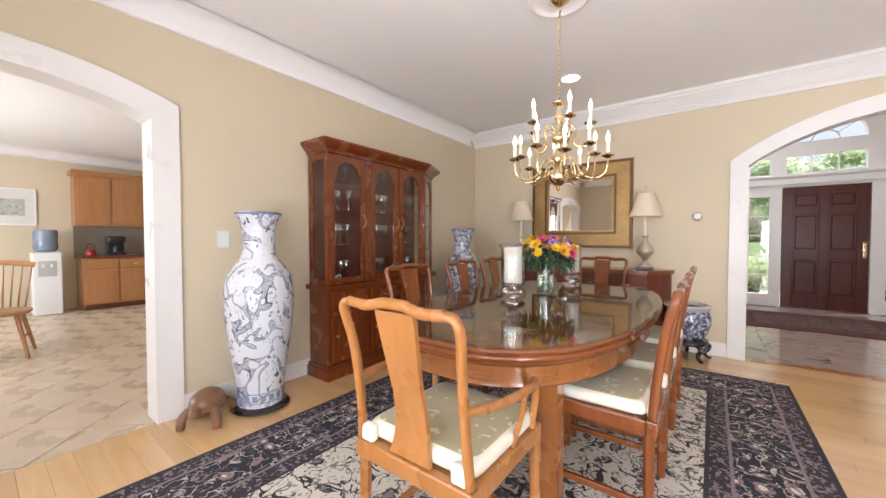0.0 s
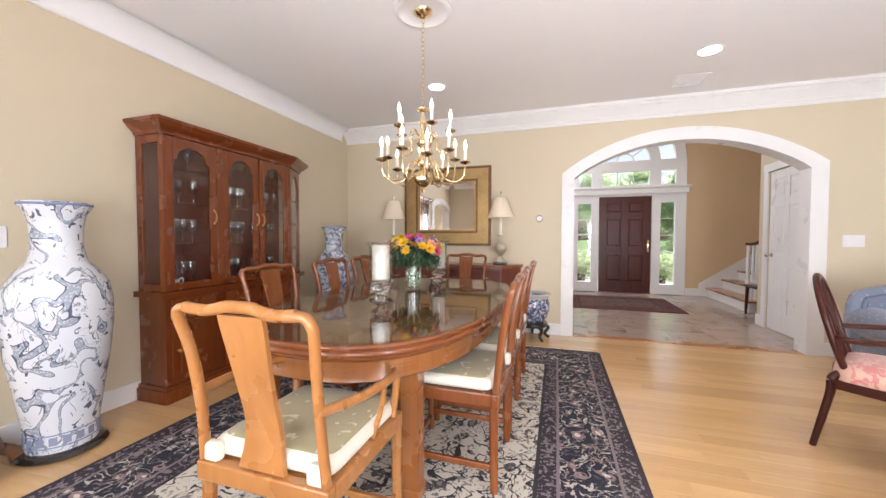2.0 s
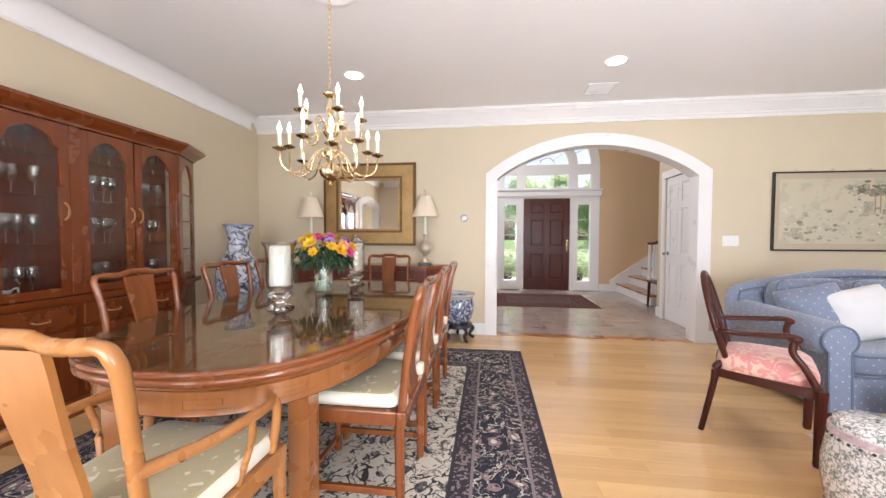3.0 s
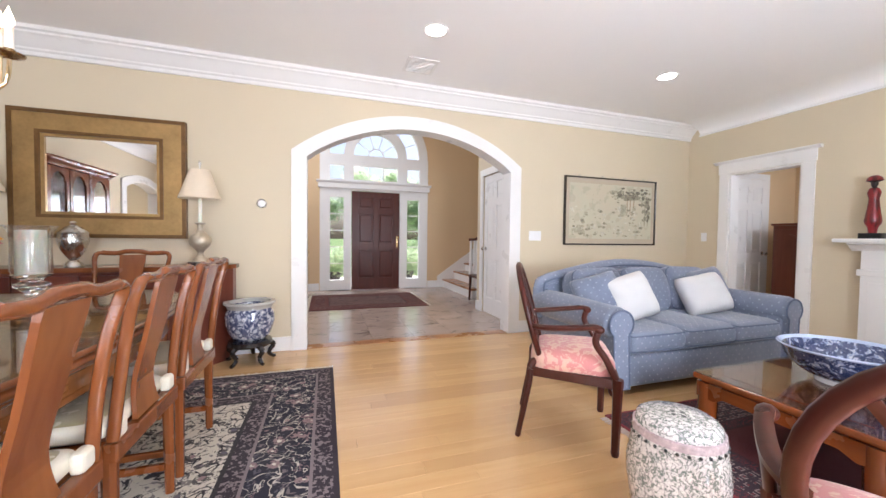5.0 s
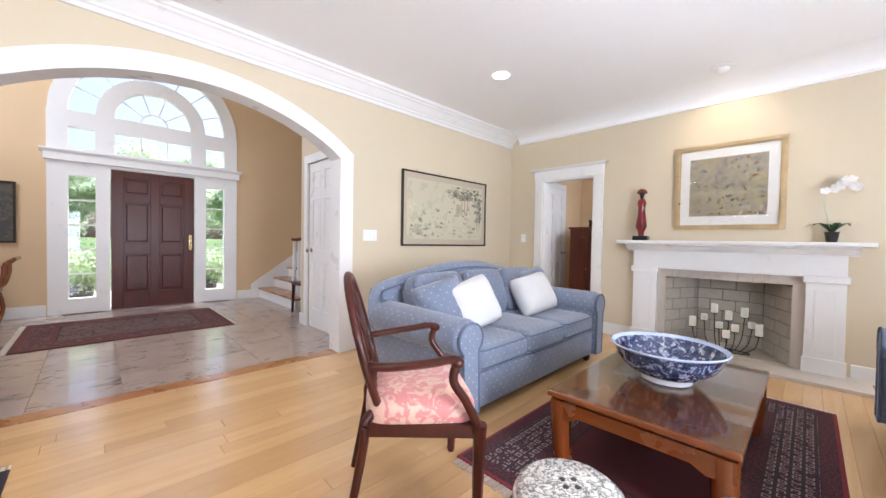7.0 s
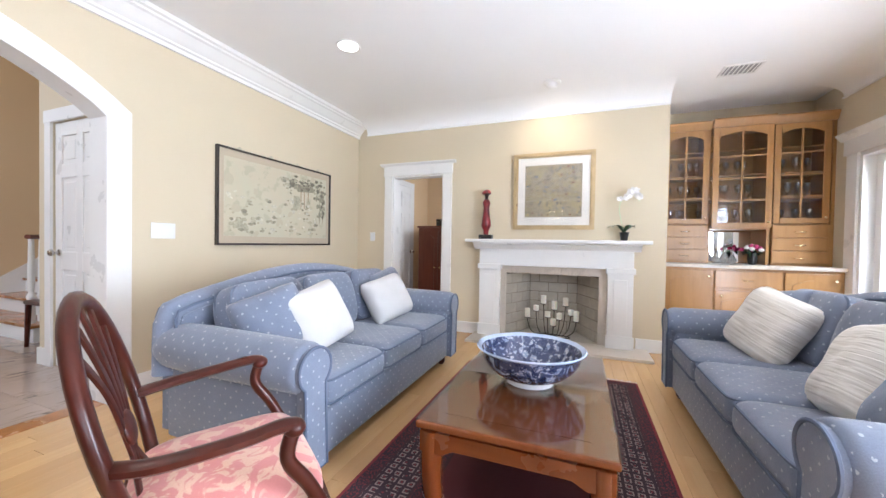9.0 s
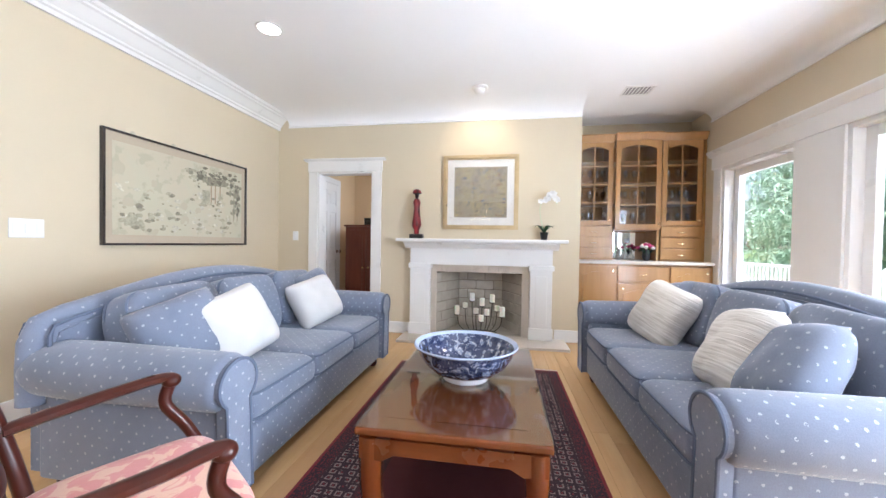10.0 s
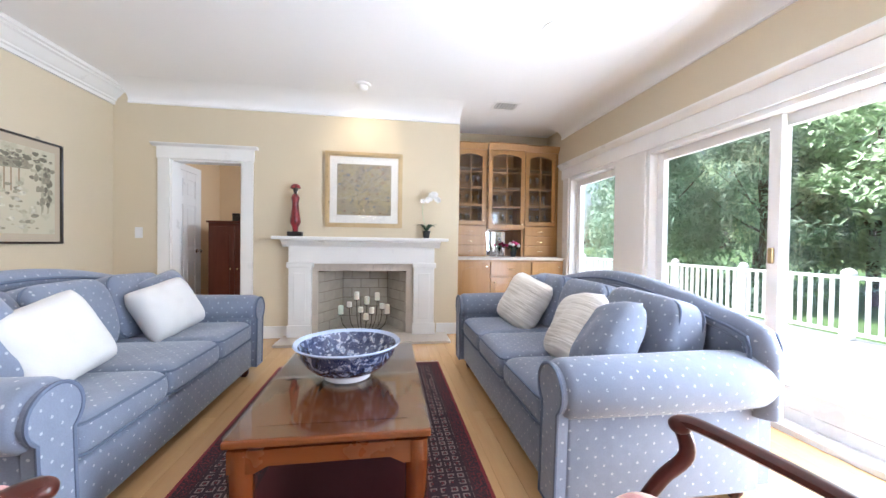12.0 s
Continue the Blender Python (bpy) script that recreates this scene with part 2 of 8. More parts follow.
def blobs(nt, v, scale, size, rand=0.9):
    vo = node(nt, "ShaderNodeTexVoronoi", {"Vector": v, "Scale": scale, "Randomness": rand})
    return mth(nt, "LESS_THAN", vo.outputs["Distance"], size), vo


def porcelain(name, ground, ink, scale, width=0.03, blob=0.28, pale=(0.35, 0.38, 0.5), rough=0.12):
    m, nt, bs = shader(name)
    v = coords(nt)
    warp = node(nt, "ShaderNodeTexNoise", {"Vector": v, "Scale": scale * 0.8, "Detail": 2.0})
    v2 = node(nt, "ShaderNodeVectorMath", [v, node(nt, "ShaderNodeVectorMath", {0: warp.outputs["Color"], 3: 0.22 / scale * 4}, operation="SCALE").outputs[0]], operation="ADD").outputs[0]
    wide = contour(nt, v2, scale, width * 2.6)
    line = contour(nt, v2, scale, width)
    fine = contour(nt, v2, scale * 3.2, width * 0.9)
    bl, vo = blobs(nt, v2, scale * 1.3, blob)
    petals = nse(nt, v, scale * 9, 2)
    bl = mth(nt, "MULTIPLY", bl, mth(nt, "GREATER_THAN", petals, 0.44))
    col = mixc(nt, mth(nt, "MULTIPLY", wide, 0.55), ground, pale)
    col = mixc(nt, mth(nt, "MULTIPLY", fine, 0.7), col, pale)
    col = mixc(nt, mth(nt, "MULTIPLY", line, 0.85), col, ink)
    col = mixc(nt, mth(nt, "MULTIPLY", bl, 0.9), col, ink)
    nt.links.new(col, bs.inputs["Base Color"])
    bs.inputs["Roughness"].default_value = rough
    bs.inputs["Coat Weight"].default_value = 0.5
    return m


def dragon_glaze(name, ground, ink, grey):
    """White glaze with broken scaly coils, ink outlines, small clouds and flames."""
    m, nt, bs = shader(name)
    v = coords(nt, (1, 1, 0.9))
    warp = node(nt, "ShaderNodeTexNoise", {"Vector": v, "Scale": 5.0, "Detail": 1.0})
    v2 = node(nt, "ShaderNodeVectorMath", [v, node(nt, "ShaderNodeVectorMath", {0: warp.outputs["Color"], 3: 0.10}, operation="SCALE").outputs[0]], operation="ADD").outputs[0]
    d = mth(nt, "ABSOLUTE", mth(nt, "SUBTRACT", nse(nt, v2, 5.2, 1, 0.4, 0.9), 0.5))

    def between(x, lo, hi):
        return mth(nt, "MULTIPLY", mth(nt, "GREATER_THAN", x, lo), mth(nt, "LESS_THAN", x, hi))

    open_ = mth(nt, "GREATER_THAN", nse(nt, v, 4.5, 1), 0.38)
    coil = mth(nt, "MULTIPLY", mth(nt, "LESS_THAN", d, 0.024), open_)
    scales = node(nt, "ShaderNodeTexVoronoi", {"Vector": v, "Scale": 85.0}).outputs["Distance"]
    line = mth(nt, "MULTIPLY", between(d, 0.021, 0.029), open_)
    cloud = mth(nt, "MULTIPLY", contour(nt, v2, 17.0, 0.018), mth(nt, "GREATER_THAN", nse(nt, v, 9.0, 1), 0.5))
    flame = mth(nt, "GREATER_THAN", nse(nt, v2, 15.0, 2, 0.5, 1.2), 0.665)
    col = mixc(nt, mth(nt, "MULTIPLY", step(nt, nse(nt, v, 3.0, 3), 0.4, 0.7), 0.25), ground, tone(ground, 0.86))
    col = mixc(nt, mth(nt, "MULTIPLY", coil, step(nt, scales, 0.1, 0.5)), col, grey)
    for mask, k in ((cloud, 0.65), (flame, 0.9), (line, 0.9)):
        col = mixc(nt, mth(nt, "MULTIPLY", mask, k), col, ink)
    nt.links.new(col, bs.inputs["Base Color"])
    bs.inputs["Roughness"].default_value = 0.14
    bs.inputs["Coat Weight"].default_value = 0.3
    return m


def rug_mat(name, hx, hy, edge, border, border_w, field, dark, accents, scale, plain_field=False):
    """A knotted carpet: fringe band, patterned border with guard stripes, field of vines and flowers."""
    m, nt, bs = shader(name)
    tc = nt.nodes.new("ShaderNodeTexCoord")
    sx = node(nt, "ShaderNodeSeparateXYZ", [tc.outputs["Object"]])
    dx = mth(nt, "SUBTRACT", hx, mth(nt, "ABSOLUTE", sx.outputs[0]))
    dy = mth(nt, "SUBTRACT", hy, mth(nt, "ABSOLUTE", sx.outputs[1]))
    d = mth(nt, "MINIMUM", dx, dy)
    v = coords(nt)
    warp = node(nt, "ShaderNodeTexNoise", {"Vector": v, "Scale": scale * 0.7, "Detail": 1.0})
    v2 = node(nt, "ShaderNodeVectorMath", [v, node(nt, "ShaderNodeVectorMath", {0: warp.outputs["Color"], 3: 0.12}, operation="SCALE").outputs[0]], operation="ADD").outputs[0]
    vine = contour(nt, v2, scale * 1.1, 0.022)
    leaf = mth(nt, "GREATER_THAN", nse(nt, v2, scale * 3.2, 1.5, 0.5, 1.5), 0.585)
    fl, vo = blobs(nt, v2, scale * 0.95, 0.30, 0.8)
    core, vo2 = blobs(nt, v2, scale * 0.95, 0.13, 0.8)
    pet = mth(nt, "GREATER_THAN", nse(nt, v, scale * 6, 1), 0.43)
    fl = mth(nt, "MULTIPLY", fl, pet)
    hue = node(nt, "ShaderNodeSeparateColor", [vo.outputs["Color"]]).outputs[0]
    acc = ramp(nt, hue, [(0.0, accents[0]), (0.35, accents[1]), (0.7, accents[2])], True)
    # field
    k = 0.0 if plain_field else 1.0
    fcol = mixc(nt, mth(nt, "MULTIPLY", leaf, 0.75 * k), field if not plain_field else (0.085, 0.010, 0.013), mixc(nt, hue, dark, accents[1]))
    fcol = mixc(nt, mth(nt, "MULTIPLY", vine, k), fcol, dark)
    fcol = mixc(nt, mth(nt, "MULTIPLY", fl, 0.9 * k), fcol, dark)
    fcol = mixc(nt, mth(nt, "MULTIPLY", core, k), fcol, acc)
    # border
    bl = mth(nt, "GREATER_THAN", nse(nt, v2, scale * 3.6, 1.5, 0.5, 1.2), 0.60)
    bcol = mixc(nt, mth(nt, "MULTIPLY", bl, 0.7), border, acc)
    bcol = mixc(nt, mth(nt, "MULTIPLY", contour(nt, v2, scale * 1.5, 0.017), 0.8), bcol, field)
    bcol = mixc(nt, mth(nt, "MULTIPLY", fl, 0.9), bcol, accents[0])
    bcol = mixc(nt, core, bcol, field)
    if plain_field:
        # rows of small hooked key motifs
        fx = mth(nt, "ABSOLUTE", mth(nt, "SUBTRACT", mth(nt, "FRACT", mth(nt, "MULTIPLY", sx.outputs[0], 22.0)), 0.5))
        fy = mth(nt, "ABSOLUTE", mth(nt, "SUBTRACT", mth(nt, "FRACT", mth(nt, "MULTIPLY", sx.outputs[1], 22.0)), 0.5))
        q = mth(nt, "MAXIMUM", fx, fy)
        key = mth(nt, "MULTIPLY", mth(nt, "GREATER_THAN", q, 0.20), mth(nt, "LESS_THAN", q, 0.34))
        key = mth(nt, "MULTIPLY", key, mth(nt, "GREATER_THAN", nse(nt, v, 34, 1), 0.44))
        seed = mth(nt, "MULTIPLY", mth(nt, "LESS_THAN", q, 0.1), 0.8)
        bcol = mixc(nt, mth(nt, "MULTIPLY", key, 0.6), border, field)
        bcol = mixc(nt, seed, bcol, accents[0])
    # guard stripes
    gl = mth(nt, "GREATER_THAN", nse(nt, v, scale * 6, 1), 0.56)
    gcol = mixc(nt, gl, edge if not plain_field else border, accents[2] if not plain_field else (0.16, 0.02, 0.025))
    w = border_w
    def band(lo, hi):
        return mth(nt, "MULTIPLY", mth(nt, "GREATER_THAN", d, lo), mth(nt, "LESS_THAN", d, hi))
    col = mixc(nt, mth(nt, "LESS_THAN", d, w), fcol, bcol)
    for lo, hi, c in ((0.0, 0.05 * w, edge), (0.05 * w, 0.22 * w, gcol), (0.22 * w, 0.25 * w, accents[2]), (0.77 * w, 0.8 * w, accents[2]), (0.8 * w, 0.96 * w, gcol), (0.96 * w, w, dark)):
        col = mixc(nt, band(lo, hi), col, c)
    fib = nse(nt, v, 350, 2)
    wear = nse(nt, v, 2.2, 3)
    col = mixc(nt, mth(nt, "MULTIPLY", step(nt, fib, 0.3, 0.7), 0.14), col, (0.02, 0.018, 0.02))
    col = mixc(nt, mth(nt, "MULTIPLY", step(nt, wear, 0.4, 0.75), 0.03), col, field)
    nt.links.new(col, bs.inputs["Base Color"])
    bs.inputs["Roughness"].default_value = 0.95
    bumped(nt, bs, fib, 0.5, 0.004)
    return m


def dotted(name, c, dot, pitch=0.05, size=0.17):
    """Woven upholstery with rows of small pale motifs."""
    m, nt, bs = shader(name)
    tc = nt.nodes.new("ShaderNodeTexCoord")
    sp = node(nt, "ShaderNodeSeparateXYZ", [tc.outputs["Object"]])
    sn = node(nt, "ShaderNodeSeparateXYZ", [tc.outputs["Normal"]])
    x, y, z = sp.outputs
    ax = [mth(nt, "ABSOLUTE", o) for o in sn.outputs]
    k = 0.7071 / pitch
    def lattice(a, b):
        u = mth(nt, "MULTIPLY", mth(nt, "ADD", a, b), k)
        w = mth(nt, "MULTIPLY", mth(nt, "SUBTRACT", a, b), k)
        cu = mth(nt, "SUBTRACT", mth(nt, "FRACT", u), 0.5)
        cw = mth(nt, "SUBTRACT", mth(nt, "FRACT", w), 0.5)
        q = mth(nt, "ADD", mth(nt, "MULTIPLY", cu, cu), mth(nt, "MULTIPLY", cw, cw))
        return mth(nt, "LESS_THAN", mth(nt, "SQRT", q), size)
    mx = mth(nt, "MULTIPLY", mth(nt, "GREATER_THAN", ax[0], ax[1]), mth(nt, "GREATER_THAN", ax[0], ax[2]))
    mz = mth(nt, "MULTIPLY", mth(nt, "GREATER_THAN", ax[2], ax[1]), mth(nt, "GREATER_THAN", ax[2], ax[0]))
    my = mth(nt, "SUBTRACT", 1.0, mth(nt, "ADD", mx, mz))
    dots = mth(nt, "ADD", mth(nt, "MULTIPLY", mx, lattice(y, z)), mth(nt, "ADD", mth(nt, "MULTIPLY", my, lattice(x, z)), mth(nt, "MULTIPLY", mz, lattice(x, y))))
    v = coords(nt)
    weave, big = nse(nt, v, 260, 2), nse(nt, v, 5, 3)
    dots = mth(nt, "MULTIPLY", dots, mth(nt, "GREATER_THAN", nse(nt, v, 90, 1), 0.42))
    base = mixc(nt, step(nt, big, 0.3, 0.7), tone(c, 0.9), tone(c, 1.1))
    base = mixc(nt, mth(nt, "MULTIPLY", step(nt, weave, 0.35, 0.65), 0.25), base, tone(c, 0.6))
    nt.links.new(mixc(nt, mth(nt, "MULTIPLY", dots, 0.65), base, dot), bs.inputs["Base Color"])
    bs.inputs["Roughness"].default_value = 0.9
    bs.inputs["Sheen Weight"].default_value = 0.3
    fold = nse(nt, v, 9, 2)
    bumped(nt, bs, mth(nt, "ADD", fold, mth(nt, "MULTIPLY", weave, 0.15)), 0.25, 0.02)
    return m


def two_tone(name, a, b, scale, lo=0.5, hi=0.54, rough=0.7, bump=0.2, sheen=0.2, dist=1.0, mix=0.9, detail=3.0):
    m, nt, bs = shader(name)
    v = coords(nt)
    n = nse(nt, v, scale, detail, 0.5, dist)
    fib = nse(nt, v, 220, 2)
    col = mixc(nt, mth(nt, "MULTIPLY", step(nt, n, lo, hi), mix), a, b)
    col = mixc(nt, mth(nt, "MULTIPLY", step(nt, fib, 0.35, 0.65), 0.15), col, tone(a, 0.7))
    nt.links.new(col, bs.inputs["Base Color"])
    bs.inputs["Roughness"].default_value = rough
    bs.inputs["Sheen Weight"].default_value = sheen
    if bump:
        bumped(nt, bs, mth(nt, "ADD", fib, mth(nt, "MULTIPLY", n, 2.0)), bump, 0.003)
    return m


def marble_mat(name, c, vein, rough=0.08, shift=True):
    m, nt, bs = shader(name)
    v = coords(nt, (1, 1, 1))
    if shift:
        rnd = nt.nodes.new("ShaderNodeObjectInfo").outputs["Random"]
        v = node(nt, "ShaderNodeVectorMath", [v, node(nt, "ShaderNodeCombineXYZ", [mth(nt, "MULTIPLY", rnd, 37.0), mth(nt, "MULTIPLY", rnd, 11.0), 0.0]).outputs[0]], operation="ADD").outputs[0]
    st = node(nt, "ShaderNodeMapping", {0: v})
    st.inputs["Scale"].default_value = (1.0, 3.2, 1.0)
    n = nse(nt, st.outputs[0], 2.2, 6, 0.6, 1.5)
    line = mth(nt, "SUBTRACT", 1.0, step(nt, mth(nt, "ABSOLUTE", mth(nt, "SUBTRACT", n, 0.5)), 0.0, 0.045))
    patch = step(nt, nse(nt, v, 4.0, 4), 0.5, 0.62)
    big = nse(nt, v, 1.5, 4)
    col = mixc(nt, step(nt, big, 0.3, 0.7), tone(c, 0.85), tone(c, 1.12))
    col = mixc(nt, mth(nt, "MULTIPLY", mth(nt, "MULTIPLY", line, patch), 0.85), col, vein)
    nt.links.new(col, bs.inputs["Base Color"])
    nt.links.new(step2(nt, big, rough, rough + 0.08), bs.inputs["Roughness"])
    return m


WALL = plain("wall_paint", (0.655, 0.565, 0.41), 0.75, var=0.03, scale=1.2, bump=0.06, fine=180)
PEACH = plain("foyer_paint", (0.68, 0.50, 0.30), 0.75, var=0.03, scale=1.2, bump=0.06, fine=180)
CEIL = plain("ceiling_paint", (0.88, 0.875, 0.87), 0.85, var=0.015, scale=1.0, bump=0.05, fine=150)
TRIM = plain("trim_paint", (0.82, 0.81, 0.79), 0.35, var=0.02, scale=4, bump=0.03, fine=90)
OAK = wood("oak_floor", (0.62, 0.375, 0.165), (0.74, 0.485, 0.235), 0.19, "x", 0.35, 0.8, True)
CHERRY = wood("cherry_wood", (0.135, 0.028, 0.006), (0.20, 0.047, 0.010), 0.25, "z", 0.3)
CHERRY_X = wood("cherry_wood_flat", (0.135, 0.028, 0.006), (0.20, 0.047, 0.010), 0.25, "y", 0.3)
ROSE = wood("rosewood", (0.165, 0.045, 0.012), (0.255, 0.078, 0.022), 0.24, "z", 0.4)
ROSE_Y = wood("rosewood_long", (0.165, 0.045, 0.012), (0.255, 0.078, 0.022), 0.24, "y", 0.4)
HONEY = wood("honey_wood", (0.32, 0.125, 0.033), (0.43, 0.185, 0.055), 0.27, "z", 0.4)
MAHOG = wood("mahogany", (0.036, 0.008, 0.005), (0.072, 0.015, 0.009), 0.3, "z", 0.12)
FDOOR = wood("front_door_mahogany", (0.06, 0.010, 0.005), (0.10, 0.019, 0.009), 0.32, "z", 0.0)
FDOOR.node_tree.nodes["Principled BSDF"].inputs["Specular IOR Level"].default_value = 0.3
MAHOG.node_tree.nodes["Principled BSDF"].inputs["Specular IOR Level"].default_value = 0.25
DARKRED = wood("dark_red_wood", (0.10, 0.022, 0.014), (0.17, 0.042, 0.022), 0.3, "z", 0.3)
OAKCAB = wood("oak_cabinet", (0.36, 0.18, 0.055), (0.46, 0.25, 0.085), 0.35, "z", 0.25)
BLACKW = wood("black_lacquer", (0.012, 0.010, 0.010), (0.03, 0.02, 0.018), 0.2, "x", 0.5)
BRASS = plain("brass", (0.86, 0.70, 0.44), 0.15, 1.0, 0.05, 10, 0.0)
NICKEL = plain("nickel", (0.6, 0.58, 0.54), 0.25, 1.0, 0.05, 10, 0.0)
GOLD = plain("gold_leaf", (0.40, 0.26, 0.11), 0.42, 0.75, 0.25, 6, 0.15, 40)
DARKGOLD = plain("dark_gilt", (0.16, 0.085, 0.03), 0.4, 0.5, 0.3, 8, 0.15, 40)
IRON = plain("dark_iron", (0.05, 0.04, 0.035), 0.5, 0.8, 0.2, 20, 0.1)
WAX = plain("wax", (0.86, 0.82, 0.72), 0.45, 0.0, 0.03, 20, 0.02)
WAX.node_tree.nodes["Principled BSDF"].inputs["Subsurface Weight"].default_value = 0.2
PANE = glass_mat("window_glass", (1, 1, 1), 0.0, 0.055)
CABPANE = glass_mat("cabinet_glass", (0.93, 0.93, 0.92), 0.0, 0.025)
TOPGLASS = glass_mat("table_glass", (0.9, 0.93, 0.9))
CRYSTAL = crystal("crystal")
MIRROR = plain("mirror_silver", (0.9, 0.9, 0.9), 0.015, 1.0, 0.0, 1, 0.0, rvar=0.0)
SHADE = plain("lamp_shade_silk", (0.70, 0.60, 0.46), 0.8, 0.0, 0.06, 8, 0.15, 120)
PLASTIC = plain("white_plastic", (0.80, 0.80, 0.80), 0.35, 0.0, 0.02, 8, 0.0)
DARKPL = plain("black_plastic", (0.02, 0.02, 0.022), 0.35, 0.0, 0.1, 8, 0.0)
BULB = glow("bulb_glow", (1.0, 0.78, 0.50), 4.0)
LENS = glow("downlight_glow", (1.0, 0.93, 0.82), 7.0)
DRAGON = dragon_glaze("dragon_porcelain", (0.70, 0.72, 0.76), (0.05, 0.062, 0.11), (0.33, 0.37, 0.45))
LOTUS = porcelain("lotus_porcelain", (0.66, 0.68, 0.72), (0.04, 0.05, 0.10), 11.0, 0.035, 0.30, (0.30, 0.34, 0.42))
FLORAL = porcelain("floral_porcelain", (0.74, 0.75, 0.76), (0.03, 0.045, 0.12), 20.0, 0.055, 0.38, (0.3, 0.33, 0.45))
BOWLP = porcelain("bowl_porcelain", (0.74, 0.76, 0.79), (0.010, 0.020, 0.075), 19.0, 0.085, 0.44, (0.10, 0.15, 0.30))
STOOLP = porcelain("stool_porcelain", (0.78, 0.76, 0.72), (0.16, 0.20, 0.17), 46.0, 0.032, 0.28, (0.52, 0.46, 0.46))
SOFA = dotted("blue_upholstery", (0.176, 0.203, 0.275), (0.48, 0.51, 0.57), 0.05, 0.105)
SOFA_PIPE = plain("blue_piping", (0.115, 0.14, 0.205), 0.9, 0, 0.08, 10, 0.2)
WHITEC = plain("white_cotton", (0.60, 0.59, 0.58), 0.9, 0, 0.03, 6, 0.3, 150)
SILK = two_tone("green_silk", (0.34, 0.29, 0.15), (0.66, 0.60, 0.44), 26, 0.66, 0.69, 0.45, 0.15, 0.3, 0.4, 0.8, 1.0)
SILK_SIDE = plain("cream_silk", (0.72, 0.68, 0.56), 0.55, 0, 0.06, 8, 0.15, 120)
DAMASK = two_tone("pink_damask", (0.56, 0.205, 0.19), (0.66, 0.43, 0.32), 16, 0.50, 0.54, 0.5, 0.15, 0.3, 1.4)
MARBLE = marble_mat("foyer_marble", (0.46, 0.365, 0.31), (0.06, 0.045, 0.04))
HEARTH = marble_mat("hearth_stone", (0.60, 0.53, 0.45), (0.42, 0.36, 0.30), 0.3, False)
KTILE = plain("kitchen_tile", (0.58, 0.47, 0.345), 0.3, 0, 0.14, 3.5, 0.08, 30)
GROUT = plain("grout", (0.50, 0.42, 0.31), 0.9, 0, 0.1, 20, 0.1)
FBRICK = plain("fire_brick", (0.50, 0.45, 0.37), 0.9, 0, 0.12, 9, 0.4, 60)
MORTAR = plain("mortar", (0.22, 0.19, 0.16), 0.95, 0, 0.1, 20, 0.3)
BARK = plain("bark", (0.10, 0.075, 0.055), 0.95, 0, 0.3, 6, 0.6, 30)
LEAF = plain("leaf", (0.16, 0.23, 0.12), 0.6, 0, 0.35, 1.2, 0.0)
NEEDLE = plain("needle", (0.07, 0.12, 0.075), 0.7, 0, 0.35, 1.5, 0.0)
LAWN = plain("lawn", (0.09, 0.16, 0.04), 0.95, 0, 0.3, 0.7, 0.4, 30)
DECK = plain("deck_boards", (0.74, 0.72, 0.69), 0.7, 0, 0.08, 3, 0.15, 60)
LEAFDK = plain("dark_leaf", (0.02, 0.055, 0.02), 0.45, 0, 0.3, 12, 0.0)


def lit_through(m, c, k):
    """Lets light through thin leaves."""
    nt = m.node_tree
    bs = nt.nodes["Principled BSDF"]
    tr = node(nt, "ShaderNodeBsdfTranslucent", [(*c, 1)])
    mx = node(nt, "ShaderNodeMixShader", [k, bs.outputs[0], tr.outputs[0]])
    nt.links.new(mx.outputs[0], nt.nodes["Material Output"].inputs[0])


lit_through(LEAF, (0.74, 0.88, 0.62), 0.65)
lit_through(NEEDLE, (0.50, 0.66, 0.50), 0.55)

# ---- structure ----
XW, XE, YN, YS, H = -0.845, 7.24, 4.765, -0.42, 2.68
XB = 8.05           # back of the cabinet niche


def wall_x(name, x0, x1, segs, material, label):
    """A wall across y from boxes (y0, y1, z0, z1)."""
    bm = B()
    for y0, y1, z0, z1 in segs:
        box(bm, x0, y0, z0, x1, y1, z1)
    return structure(name, bm, material, label, "wall")


def wall_y(name, y0, y1, segs, material, label):
    bm = B()
    for x0, x1, z0, z1 in segs:
        box(bm, x0, y0, z0, x1, y1, z1)
    return structure(name, bm, material, label, "wall")


floor = structure("floor", box(B(), XW, YS - 0.2, -0.1, XB, YN + 0.13, -0.012), plain("subfloor", (0.12, 0.07, 0.035), 0.8), "dark subfloor under pale oak strip flooring", "floor")
structure("ceiling", box(B(), XW - 0.2, YS - 0.25, H, XB + 0.2, YN, H + 0.15), CEIL, "smooth white painted plaster ceiling", "ceiling")

# wall with the large arched opening to the foyer
AX0, AX1, ASP, ARI = 2.21, 4.44, 1.885, 0.365
inner = [(AX0, 0.0)] + seg_arch(AX0, AX1, ASP, ARI) + [(AX1, 0.0)]
structure("wall_north", prism(B(), [(XW - 0.2, -0.1), (XW - 0.2, H), (XE, H), (XE, -0.1), (AX1, -0.1)] + seg_arch(AX0, AX1, ASP, ARI)[::-1] + [(AX0, -0.1)], "y", YN, YN + 0.14), WALL, "pale yellow painted wall with a broad arched opening", "wall")
outer = [(AX0 - 0.125, 0.0)] + seg_arch(AX0 - 0.125, AX1 + 0.125, ASP + 0.045, ARI + 0.075) + [(AX1 + 0.125, 0.0)]
for y0, y1 in ((YN - 0.025, YN - 0.001), (YN + 0.141, YN + 0.165)):
    structure("trim", prism(B(), outer + inner[::-1], "y", y0, y1), TRIM, "white painted casing round the arched opening", "trim")
